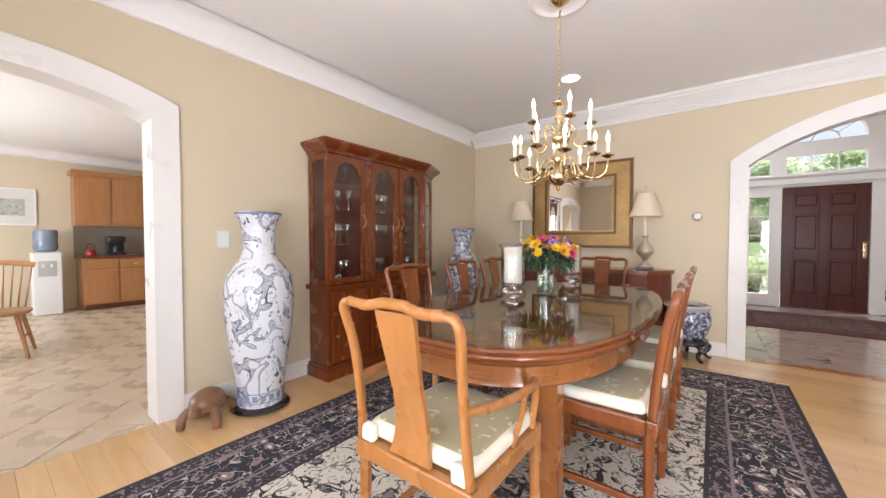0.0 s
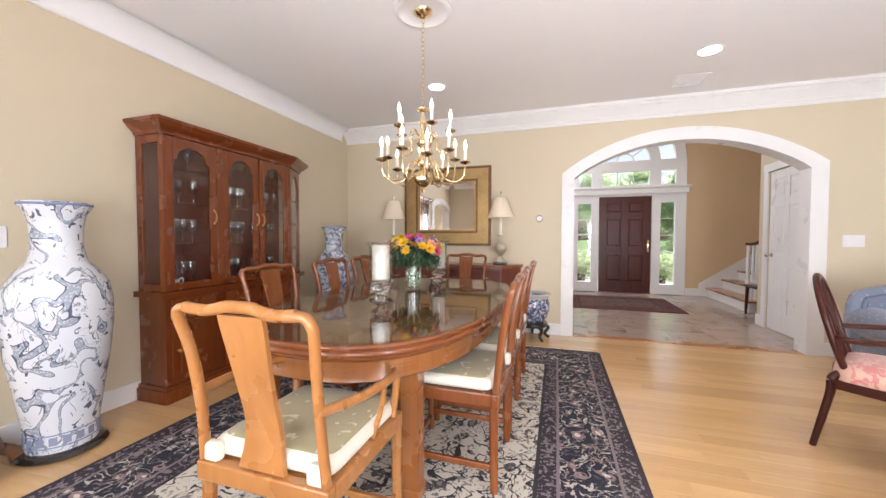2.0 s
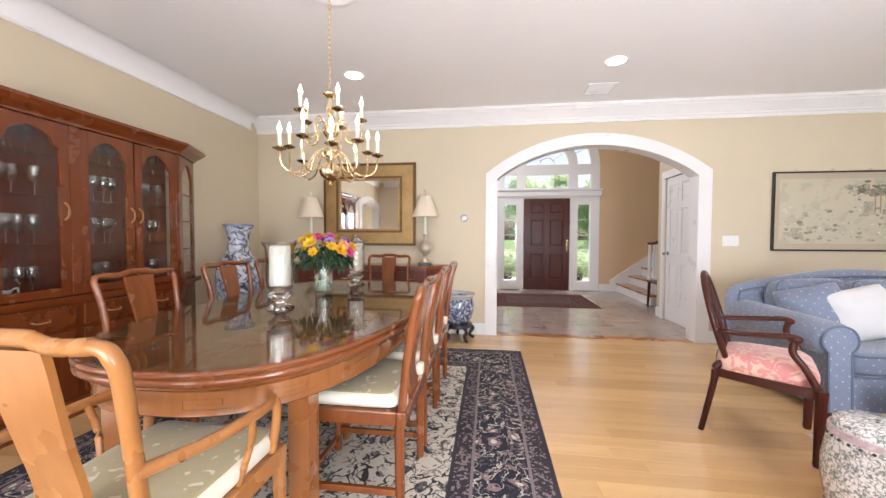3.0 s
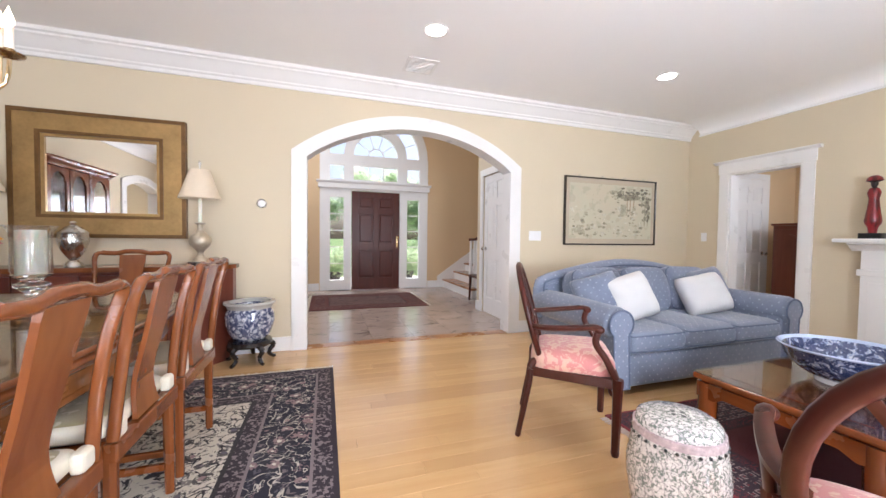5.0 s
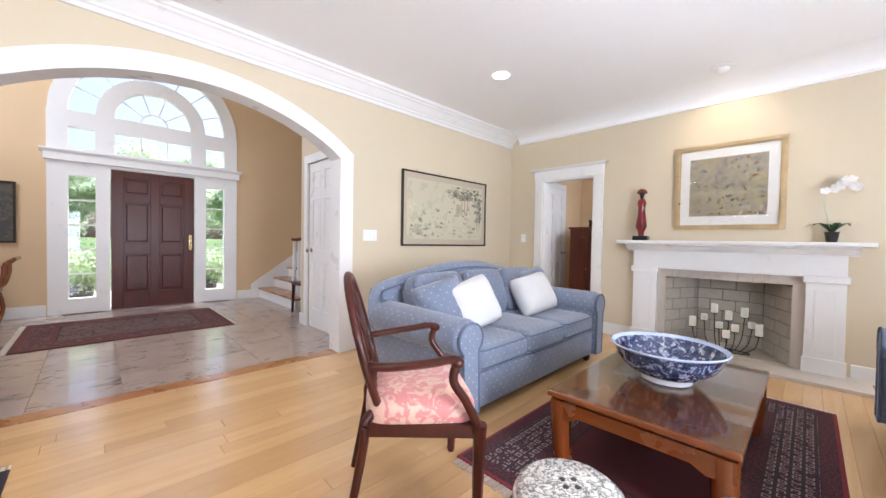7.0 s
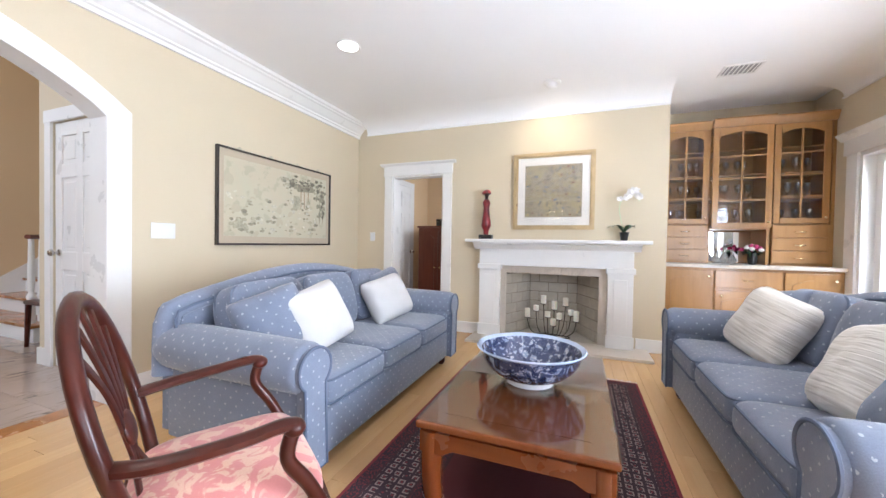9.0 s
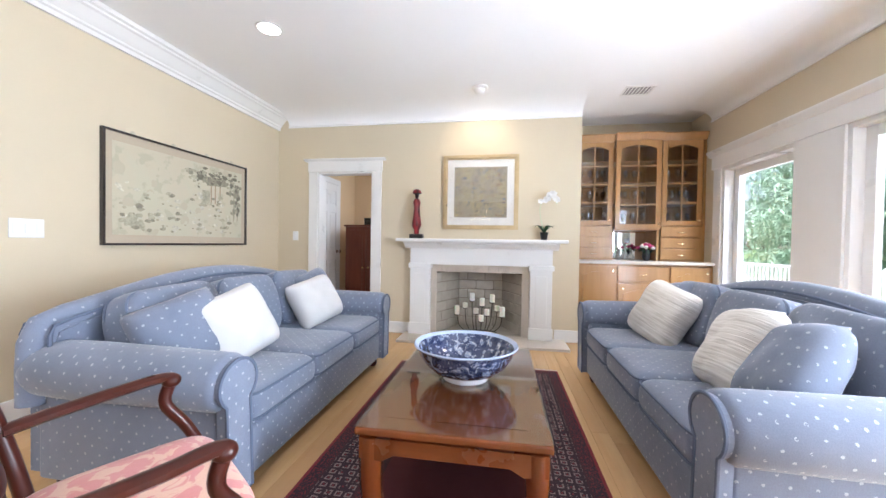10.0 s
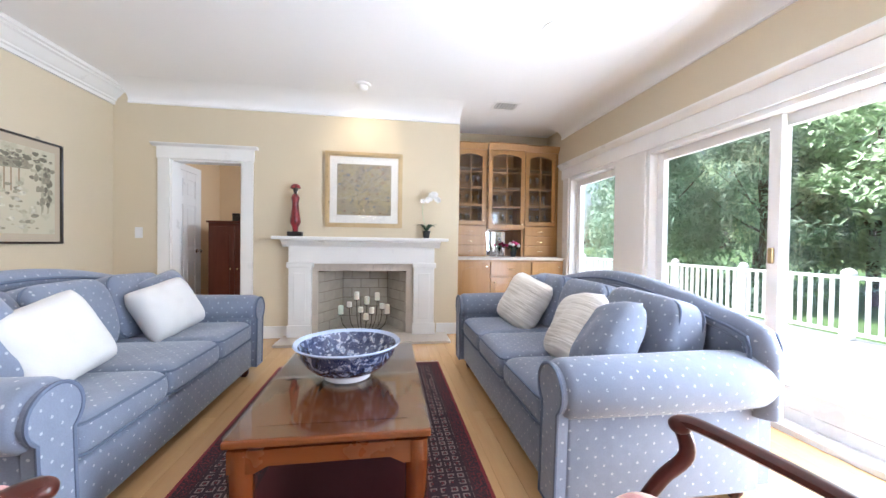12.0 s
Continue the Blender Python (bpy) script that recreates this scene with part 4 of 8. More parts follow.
# ---- kitchen seen through the arch ----
KX = -6.75
structure("floor_kitchen", box(B(), KX, -1.5, -0.1, XW, 4.0, -0.012), GROUT, "grout bed of the beige tiled kitchen floor", "floor")
structure("ceiling_kitchen", box(B(), KX - 0.1, -1.6, 2.62, XW - 0.15, 4.1, 2.75), CEIL, "white kitchen ceiling", "ceiling")
wall_x("wall_kitchen_back", KX - 0.1, KX, [(-1.6, 4.1, -0.1, 2.62)], WALL, "pale yellow kitchen wall")
wall_y("wall_kitchen_north", 4.0, 4.1, [(KX, XW - 0.15, -0.1, 2.62)], WALL, "pale yellow kitchen wall")
# unseen opening and frame, added to hold the kitchen fill lamp
wall_y("wall_kitchen_south", -1.6, -1.5, [(KX, -5.6, -0.1, 2.62), (-5.6, -2.4, -0.1, 0.7), (-5.6, -2.4, 2.2, 2.62), (-2.4, XW - 0.15, -0.1, 2.62)], WALL, "pale yellow kitchen wall with an added unseen window")
kw = tagged(new("window_kitchen"), "unseen white window frame added for the kitchen lamp", "window", "", "structure")
part("window_frame", ring_frame(B(), -5.6, -2.4, 0.7, 2.2, 0.07, -1.6, -1.49), TRIM, kw)
structure("crown_moulding", prism(B(), [(KX + 0.001 + d, 2.47 + z) for d, z in bead], "y", -1.5, 4.0), TRIM, "white kitchen cove moulding", "moulding")

# ---- outside ----
structure("ground", box(B(), -300, -300, -0.9, 300, 300, -0.6), LAWN, "green lawn round the house", "ground")

# ---- dining area ----
RotZ = lambda deg: Matrix.Rotation(radians(deg), 4, "Z")
RotX = lambda deg: Matrix.Rotation(radians(deg), 4, "X")
RotY = lambda deg: Matrix.Rotation(radians(deg), 4, "Y")


def fringe(hx, hy, end):
    bm = B()
    rnd = random.Random(4)
    n = int(hx * 2 / 0.012) if end == "y" else int(hy * 2 / 0.012)
    for s in (1, -1):
        for i in range(n):
            l = 0.035 + rnd.random() * 0.02
            w = rnd.uniform(-0.012, 0.012)
            if end == "y":
                x = -hx + 0.012 * i + 0.006
                box(bm, x - 0.004, min(s * hy, s * (hy + l)), 0.001, x + 0.004, max(s * hy, s * (hy + l)), 0.005, m=T((w * 0.3, 0, 0)))
            else:
                y = -hy + 0.012 * i + 0.006
                box(bm, min(s * hx, s * (hx + l)), y - 0.004, 0.001, max(s * hx, s * (hx + l)), y + 0.004, 0.005, m=T((0, w * 0.3, 0)))
    return bm


def rug(x0, y0, x1, y1, material, label, end, fr):
    hx, hy = (x1 - x0) / 2, (y1 - y0) / 2
    r = thing("rug", T(((x0 + x1) / 2, (y0 + y1) / 2, 0.0)), label, "rug")
    part("carpet", box(B(), -hx, -hy, 0.0, hx, hy, 0.011, 0.004), material, r)
    part("fringe", fringe(hx, hy, end), fr, r, "pale knotted fringe")["kind"] = "stuff"
    return r


CREAM, NAVY = (0.66, 0.60, 0.50), (0.012, 0.012, 0.026)
FRINGE = plain("fringe_cotton", (0.62, 0.56, 0.46), 0.95)
rug(-0.23, 0.42, 2.46, 4.15, rug_mat("dining_carpet", 1.345, 1.865, (0.03, 0.02, 0.03), NAVY, 0.52, CREAM, (0.03, 0.025, 0.03),
    ((0.30, 0.20, 0.20), (0.13, 0.115, 0.14), (0.23, 0.185, 0.19)), 9.0), "cream and navy floral wool carpet under the dining table", "y", FRINGE)


def table_outline(hx, hy, n=56, p=2.6):
    out = []
    for i in range(n):
        a = 2 * math.pi * i / n
        c, s = math.cos(a), math.sin(a)
        out.append((hx * math.copysign(abs(c) ** (2 / p), c), hy * math.copysign(abs(s) ** (2 / p), s)))
    return out


APRON = wood("light_rosewood", (0.23, 0.078, 0.021), (0.33, 0.125, 0.036), 0.25, "z", 0.35)
tab = thing("dining_table", T((1.03, 2.64, 0.011)), "oval rosewood dining table with a carved apron", "table")


def outline_loft(prof, hx, hy, n=112, caps=True):
    """Stack rounded outlines, each drawn in by d at height z."""
    bm = B()
    rings = [[bm.verts.new((x, y, z)) for x, y in table_outline(hx - d, hy - d, n)] for d, z in prof]
    for p, q in zip(rings, rings[1:]):
        for k in range(n):
            bm.faces.new((p[k], p[(k + 1) % n], q[(k + 1) % n], q[k]))
    if caps:
        bm.faces.new(rings[0][::-1])
        bm.faces.new(rings[-1])
    return bm


part("tabletop", outline_loft([(0.045, 0.662), (0.034, 0.666), (0.024, 0.678), (0.024, 0.684), (0.014, 0.686), (0.004, 0.694), (0.002, 0.703), (0.006, 0.712), (0.014, 0.715), (0.014, 0.718), (0.003, 0.722), (0.0, 0.729), (0.004, 0.737), (0.012, 0.739)], 0.68, 1.23), ROSE_Y, tab, "moulded oval top", True)
part("apron", outline_loft([(0.085, 0.572), (0.055, 0.572), (0.050, 0.578), (0.053, 0.590), (0.053, 0.655), (0.045, 0.6615), (0.09, 0.6615)], 0.68, 1.23, caps=False), APRON, tab, "", True)
bm = B()
o = table_outline(0.6275, 1.1775, 112)
for k in range(2, 112, 7):
    run = [Vector((*o[(k + j) % 112], 0)) for j in range(5)]
    up_, dn_ = Vector((0, 0, 0.630)), Vector((0, 0, 0.596))
    mid_ = Vector((0, 0, 0.612))
    sweep(bm, [p + dn_ for p in run], 0.0035, seg=4)
    sweep(bm, [run[0] + dn_, run[0] + up_], 0.0035, seg=4)
    sweep(bm, [p + up_ for p in run[:4]], 0.0035, seg=4)
    sweep(bm, [run[3] + up_, run[3] + mid_], 0.0035, seg=4)
    sweep(bm, [p + mid_ for p in run[1:4]], 0.0035, seg=4)
part("carving", bm, APRON, tab, "raised key fretwork on the apron")["kind"] = "stuff"
for sx in (-1, 1):
    for sy in (-1, 1):
        bm = B()
        prism(bm, [(sx * 0.40 - 0.04, sy * 0.93 - 0.04), (sx * 0.40 + 0.04, sy * 0.93 - 0.04), (sx * 0.40 + 0.04, sy * 0.93 + 0.04), (sx * 0.40 - 0.04, sy * 0.93 + 0.04)], "z", 0.0, 0.68)
        box(bm, sx * 0.40 - 0.048, sy * 0.93 - 0.048, 0.0, sx * 0.40 + 0.048, sy * 0.93 + 0.048, 0.06, 0.008)
        part("leg", bm, APRON, tab)
part("glass_top", prism(B(), table_outline(0.674, 1.224), "z", 0.742, 0.751), TOPGLASS, tab, "clear protective glass sheet")


def dining_chair(m, arms, material, label, name="dining_chair"):
    ch = thing(name, m, label, "chair", "chairs round the dining table")
    w = 0.243 if arms else 0.235
    for sx in (-1, 1):
        pts = [(sx * w * 0.93, -0.235, 0.46), (sx * w * 0.90, -0.25, 0.62), (sx * w * 0.92, -0.275, 0.80), (sx * w * 0.97, -0.298, 0.90), (sx * w * 0.965, -0.308, 0.93), (sx * w * 0.91, -0.312, 0.95), (sx * w * 0.78, -0.314, 0.955)]
        part("back_post", sweep(B(), smooth(pts), 0.0145, 0.018, 8, (0, 1, 0)), material, ch, "", True)
    part("top_rail", sweep(B(), smooth([(-w * 0.80, -0.314, 0.955), (-w * 0.5, -0.314, 0.951), (-w * 0.33, -0.312, 0.956), (-w * 0.2, -0.312, 0.964), (0, -0.312, 0.965), (w * 0.2, -0.312, 0.964), (w * 0.33, -0.312, 0.956), (w * 0.5, -0.314, 0.951), (w * 0.80, -0.314, 0.955)]), 0.015, 0.018, 8, (0, 0, 1)), material, ch, "", True)
    sp = smooth([(0, -0.235, 0.46), (0, -0.225, 0.58), (0, -0.26, 0.74), (0, -0.305, 0.94)], 5)
    bm = B()
    prev = None
    for k, p in enumerate(sp):
        s = k / (len(sp) - 1)
        hw = 0.085 - 0.02 * math.sin(math.pi * min(1, s * 1.1)) - 0.007 * s
        ring = [bm.verts.new((x, p.y + dy, p.z)) for x, dy in ((-hw, -0.008), (hw, -0.008), (hw, 0.008), (-hw, 0.008))]
        if prev:
            for q in range(4):
                bm.faces.new((prev[q], prev[(q + 1) % 4], ring[(q + 1) % 4], ring[q]))
        else:
            bm.faces.new(ring)
        prev = ring
    bm.faces.new(prev)
    part("backrest", bm, material, ch, "curved flat splat")
    bm = B()
    box(bm, -w, -0.255, 0.395, w, -0.215, 0.455, 0.006)
    box(bm, -w, 0.205, 0.395, w, 0.245, 0.455, 0.006)
    box(bm, -w, -0.215, 0.395, -w + 0.035, 0.205, 0.455, 0.006)
    box(bm, w - 0.035, -0.215, 0.395, w, 0.205, 0.455, 0.006)
    box(bm, -w + 0.035, -0.215, 0.435, w - 0.035, 0.205, 0.45)
    part("seat_frame", bm, material, ch)
    cu = part("cushion", puff(B(), w - 0.012, 0.232, 0.033, 0.16, 0.16, T((0, 0.012, 0.485))), SILK_SIDE, ch, "cream edged silk seat pad", True)
    part("cushion_top", puff(B(), w - 0.03, 0.21, 0.012, 0.18, 0.2, T((0, 0.012, 0.509))), SILK, cu, "sage green embroidered silk", True)
    for sx in (-1, 1):
        part("tie", box(B(), sx * (w - 0.05) - 0.03, -0.25, 0.455, sx * (w - 0.05) + 0.03, -0.215, 0.515, 0.012), SILK_SIDE, cu)
        for sy in (-1, 1):
            part("leg", sweep(B(), [(sx * (w - 0.02), sy * 0.225, 0.40), (sx * (w - 0.018), sy * 0.228, 0.0)], [0.021, 0.017], seg=8, square=True), material, ch)
        part("stretcher", box(B(), sx * (w - 0.02) - 0.01, -0.21, 0.10, sx * (w - 0.02) + 0.01, 0.21, 0.128, 0.003), material, ch)
    part("stretcher", box(B(), -w + 0.03, -0.008 + 0.222, 0.06, w - 0.03, 0.012 + 0.222, 0.09, 0.003), material, ch)
    if arms:
        for sx in (-1, 1):
            part("armrest", sweep(B(), smooth([(sx * w * 0.91, -0.26, 0.68), (sx * (w + 0.02), -0.1, 0.665), (sx * (w + 0.03), 0.08, 0.655), (sx * (w + 0.0), 0.17, 0.64), (sx * (w - 0.005), 0.195, 0.58), (sx * (w - 0.015), 0.18, 0.46)]), 0.015, 0.016, 8), material, ch, "", True)
            part("arm_support", sweep(B(), smooth([(sx * (w + 0.025), 0.03, 0.655), (sx * (w + 0.01), 0.045, 0.57), (sx * (w - 0.02), 0.03, 0.455)]), 0.010, seg=8), material, ch, "", True)
    return ch


dining_chair(T((1.20, 1.33, 0.011)), True, HONEY, "honey brown carved armchair with a sage silk seat pad", "dining_armchair")
c0 = dining_chair(T((1.545, 2.06, 0.011)) @ RotZ(90), False, ROSE, "rosewood dining chair with a pale silk seat pad")
for y in (2.60, 3.14):
    copy_thing(c0, T((1.545, y, 0.011)) @ RotZ(90))
for y in (2.23, 2.93, 3.5):
    copy_thing(c0, T((0.46, y, 0.011)) @ RotZ(-90))
copy_thing(c0, T((1.03, 4.0, 0.011)) @ RotZ(180))

# table settings
HURR = glass_mat("hurricane_glass", (0.92, 0.93, 0.92), 0.0, 0.15)
CUT = plain("cut_crystal", (0.72, 0.74, 0.74), 0.05, 0.0, 0.05, 40, 0.3, 60)
CUT.node_tree.nodes["Principled BSDF"].inputs["Transmission Weight"].default_value = 0.75


def candle_holder(x, y):
    c = thing("hurricane_candle", T((x, y, 0.762)), "thick white candle in a footed crystal hurricane glass", "candle holder", "candles on the dining table")
    part("foot", lathe(B(), [(0, 0), (0.075, 0), (0.078, 0.006), (0.06, 0.016), (0.03, 0.03), (0.026, 0.042), (0.048, 0.056), (0.066, 0.072), (0.066, 0.086), (0.04, 0.098), (0.04, 0.106), (0.07, 0.122), (0.076, 0.134), (0, 0.136)], 16), CRYSTAL, c, "faceted crystal foot")
    part("chimney", lathe(B(), [(0.070, 0.137), (0.076, 0.16), (0.074, 0.28), (0.078, 0.345), (0.098, 0.378), (0.096, 0.380), (0.076, 0.348), (0.071, 0.28), (0.073, 0.16), (0.067, 0.14)], 28), HURR, c, "", True)
    part("candle", lathe(B(), [(0, 0.137), (0.056, 0.137), (0.056, 0.352), (0.05, 0.358), (0, 0.348)], 24), WAX, c, "", True)
    part("wick", lathe(B(), [(0.002, 0.346), (0.002, 0.366), (0, 0.367)], 6), DARKPL, c)
    return c


k = candle_holder(0.945, 2.345)
copy_thing(k, T((0.99, 3.40, 0.762)))

fv = thing("flower_vase", T((0.96, 2.86, 0.762)), "clear glass vase of mixed bright cut flowers", "vase")
part("vase", lathe(B(), [(0, 0.0), (0.06, 0.0), (0.064, 0.01), (0.062, 0.1), (0.068, 0.205), (0.064, 0.205), (0.058, 0.1), (0.058, 0.022), (0, 0.015)], 24), HURR, fv, "", True)
part("water", lathe(B(), [(0, 0.018), (0.054, 0.022), (0.055, 0.09), (0.056, 0.14), (0, 0.14)], 20), crystal("stem_water", (0.72, 0.85, 0.68)), fv, "", True)
rnd = random.Random(11)
bm = B()
for i in range(16):
    a = rnd.uniform(0, 6.28)
    sweep(bm, [(0.03 * math.cos(a), 0.03 * math.sin(a), 0.03), (-0.02 * math.cos(a), -0.02 * math.sin(a), 0.16), (-0.08 * math.cos(a), -0.08 * math.sin(a), 0.28)], 0.004, seg=5)
part("stems", bm, LEAF, fv)
bm = B()
for i in range(260):
    a, e, r = rnd.uniform(0, 6.28), rnd.uniform(-0.55, 0.9), rnd.uniform(0.08, 0.20)
    p = Vector((r * math.cos(a) * math.cos(e) * 1.05, r * math.sin(a) * math.cos(e) * 1.05, 0.26 + r * math.sin(e) * 0.7))
    M_ = T(p) @ RotZ(math.degrees(a)) @ RotY(rnd.uniform(10, 100)) @ RotX(rnd.uniform(-30, 30))
    l, w = rnd.uniform(0.04, 0.075), rnd.uniform(0.012, 0.022)
    vs = [bm.verts.new(M_ @ Vector(q)) for q in ((0, 0, 0), (l * 0.5, w, 0.004), (l, 0, -0.006), (l * 0.5, -w, 0.004))]
    bm.faces.new(vs)
part("foliage", bm, LEAFDK, fv)
PETALS = [plain("petal", c, 0.6, 0, 0.15, 20, 0.1) for c in ((0.80, 0.50, 0.015), (0.16, 0.06, 0.34), (0.62, 0.06, 0.20), (0.76, 0.36, 0.26), (0.78, 0.42, 0.02), (0.34, 0.20, 0.50))]
for i in range(30):
    a = i * 2.4 + rnd.uniform(-0.3, 0.3)
    e = math.asin(min(1, 0.05 + i / 31))
    p = Vector((0.205 * math.cos(a) * math.cos(e), 0.205 * math.sin(a) * math.cos(e), 0.295 + 0.125 * math.sin(e)))
    out = Vector((math.cos(a) * math.cos(e), math.sin(a) * math.cos(e), 0.35 + math.sin(e)))
    M_ = T(p) @ out.to_track_quat("Z", "Y").to_matrix().to_4x4()
    bm = B()
    s = rnd.uniform(0.036, 0.056)
    for ring, (rr, tilt) in enumerate(((1.0, 20), (0.75, 45), (0.45, 68))):
        for j in range(8):
            Q = M_ @ RotZ(j * 45 + ring * 22) @ RotY(-tilt)
            vs = [bm.verts.new(Q @ Vector(q)) for q in ((0, 0, 0), (s * rr * 0.55, s * 0.32, 0.002), (s * rr * 1.1, 0, 0.005), (s * rr * 0.55, -s * 0.32, 0.002))]
            bm.faces.new(vs)
    part("flower", bm, PETALS[rnd.randrange(6)], fv)

# ---- china cabinet on the west wall ----
hut = thing("china_cabinet", T((0, 0, 0)), "tall cherry china cabinet with arched glass doors", "cabinet")
HX, HF, HY0, HY1, HC = XW + 0.02, -0.56, 2.03, 3.62, 3.26


def plan(g=0.0):
    """Outline of the cabinet from above, with a canted end."""
    return [(HX, HY0 - g), (HF + g, HY0 - g), (HF + g, HC + g * 0.4), (HX + 0.08 + g, HY1 + g), (HX, HY1 + g)]


part("plinth", prism(B(), plan(0.03), "z", 0.0, 0.09), CHERRY, hut)
part("plinth_moulding", prism(B(), plan(0.018), "z", 0.0905, 0.115), CHERRY, hut)
part("base", prism(B(), plan(0.0), "z", 0.1155, 0.745), CHERRY, hut)
part("waist", prism(B(), plan(0.035), "z", 0.7455, 0.785), CHERRY_X, hut)
bm = B()
rings = [[bm.verts.new((x, y, z)) for x, y in plan(g)] for g, z in ((0.0, 1.885), (0.014, 1.886), (0.014, 1.90), (0.022, 1.912), (0.036, 1.925), (0.052, 1.94), (0.062, 1.955), (0.066, 1.962), (0.073, 1.964), (0.073, 1.985))]
for p, q in zip(rings, rings[1:]):
    for k in range(5):
        bm.faces.new((p[k], p[(k + 1) % 5], q[(k + 1) % 5], q[k]))
bm.faces.new(rings[0])
bm.faces.new(rings[-1])
part("cornice", bm, CHERRY_X, hut)
part("back_panel", box(B(), HX, HY0, 0.7855, HX + 0.015, HC + 0.12, 1.8845), DARKRED, hut)
bm = B()
for a, b, c, d in ((HX + 0.0155, HX + 0.055, 0.7855, 1.8845), (HF - 0.045, HF, 0.7855, 1.8845), (HX + 0.055, HF - 0.045, 0.7855, 0.835), (HX + 0.055, HF - 0.045, 1.83, 1.8845)):
    box(bm, a, HY0, c, b, HY0 + 0.02, d, 0.002)
part("side_frame", bm, CHERRY, hut)
part("side_pane", box(B(), HX + 0.055, HY0 + 0.008, 0.835, HF - 0.045, HY0 + 0.012, 1.83), CABPANE, hut)
part("end_panel", box(B(), HX + 0.05, HY1 - 0.02, 0.7855, HX + 0.08, HY1, 1.8845), CHERRY, hut)
for z in (1.12, 1.42, 1.68):
    part("shelf", prism(B(), [(HX + 0.02, HY0 + 0.03), (HF - 0.04, HY0 + 0.03), (HF - 0.04, HC), (HX + 0.06, HY1 - 0.04), (HX + 0.02, HY1 - 0.04)], "z", z, z + 0.006), PANE, hut, "glass shelf")
part("floor_board", prism(B(), [(HX + 0.016, HY0 + 0.021), (HF - 0.02, HY0 + 0.021), (HF - 0.02, HC), (HX + 0.07, HY1 - 0.021), (HX + 0.016, HY1 - 0.021)], "z", 0.7855, 0.80), CHERRY, hut)


def arched_leaf(w, z0, z1, st, arch, mat_, t=0.022, ogee=True):
    """A door frame with an arched light; local x along, y thickness. Returns frame and pane."""
    top = z1 - st - arch
    cur = []
    n = 20
    for i in range(n + 1):
        u = i / n
        s = math.sin(math.pi * u)
        rise = arch * (s ** 0.7 if not ogee else (0.35 * (1 if 0.12 < u < 0.88 else 0) + 0.65 * s ** 1.2))
        cur.append((st + (w - 2 * st) * u, top + rise))
    bm = B()
    box(bm, 0, -t / 2, z0, st, t / 2, z1, 0.003)
    box(bm, w - st, -t / 2, z0, w, t / 2, z1, 0.003)
    box(bm, st, -t / 2, z0, w - st, t / 2, z0 + st, 0.003)
    prism(bm, [(st, z1)] + cur + [(w - st, z1)], "y", -t / 2, t / 2)
    pane = prism(B(), [(st, z0 + st)] + cur + [(w - st, z0 + st)], "y", -0.002, 0.002)
    return bm, pane


def cabinet_leaf(parent, m, w, z0, z1, st, arch, mat_, knob_x, knob_mat=BRASS, ogee=True):
    f, p = arched_leaf(w, z0, z1, st, arch, mat_, ogee=ogee)
    d = part("door", f, mat_, parent)
    d.matrix_local = m
    part("pane", p, CABPANE, d)
    if knob_x is not None:
        bm = sweep(B(), smooth([(knob_x, -0.012, (z0 + z1) / 2 - 0.06), (knob_x, -0.04, (z0 + z1) / 2 - 0.03), (knob_x, -0.04, (z0 + z1) / 2 + 0.02), (knob_x, -0.012, (z0 + z1) / 2 + 0.05)]), 0.006)
        part("handle", bm, knob_mat, d, "", True)
    return d


FACE = lambda y: T((HF - 0.012, y, 0)) @ RotZ(90)
ys = [(2.05, 2.44), (2.50, 2.86), (2.875, 3.235)]
for (a, b), kx in zip(ys, (0.36, 0.335, 0.025)):
    cabinet_leaf(hut, FACE(a), b - a, 0.79, 1.88, 0.052, 0.11, CHERRY, kx, HONEY)
part("mullion", box(B(), HF - 0.024, 2.441, 0.79, HF + 0.004, 2.499, 1.8845, 0.004), CHERRY, hut)
part("post", box(B(), HF - 0.03, 3.236, 0.79, HF, 3.265, 1.8845, 0.004), CHERRY, hut)
cant = math.degrees(math.atan2(HY1 - HC, (HX + 0.08) - HF))
cl = math.hypot(HY1 - HC, HX + 0.08 - HF)
ce = cabinet_leaf(hut, T((HF - 0.01, HC + 0.006, 0)) @ RotZ(cant), cl - 0.02, 0.79, 1.88, 0.055, 0.14, CHERRY, None, ogee=False)
for z in (1.06, 1.31, 1.55):
    part("muntin", box(B(), 0.055, -0.008, z - 0.006, cl - 0.075, 0.008, z + 0.006), CHERRY, ce)


def raised_door(parent, m, w, z0, z1, mat_, name="door", knob=None, kmat=BRASS):
    d = part(name, box(B(), 0, -0.02, z0, w, 0, z1, 0.005), mat_, parent)
    d.matrix_local = m
    if z1 - z0 > 0.25:
        st = 0.055
        bm = prism(B(), [(st, z0 + st), (st, z1 - st - 0.06)] + [(st + (w - 2 * st) * i / 12, z1 - st - 0.06 + 0.05 * math.sin(math.pi * i / 12)) for i in range(13)] + [(w - st, z0 + st)], "y", -0.030, -0.0205)
        part("panel", bm, mat_, d)
    if knob:
        if knob[0] == "pull":
            bm = sweep(B(), smooth([(w / 2 - 0.045, -0.02, (z0 + z1) / 2), (w / 2 - 0.03, -0.042, (z0 + z1) / 2 - 0.008), (w / 2 + 0.03, -0.042, (z0 + z1) / 2 - 0.008), (w / 2 + 0.045, -0.02, (z0 + z1) / 2)]), 0.005)
        else:
            bm = lathe(B(), [(0, 0), (0.008, 0), (0.008, 0.012), (0.014, 0.018), (0.012, 0.028), (0, 0.03)], 12, m=T((knob[1], -0.02, knob[2])) @ RotX(90))
        part("handle", bm, kmat, d, "", True)
    return d


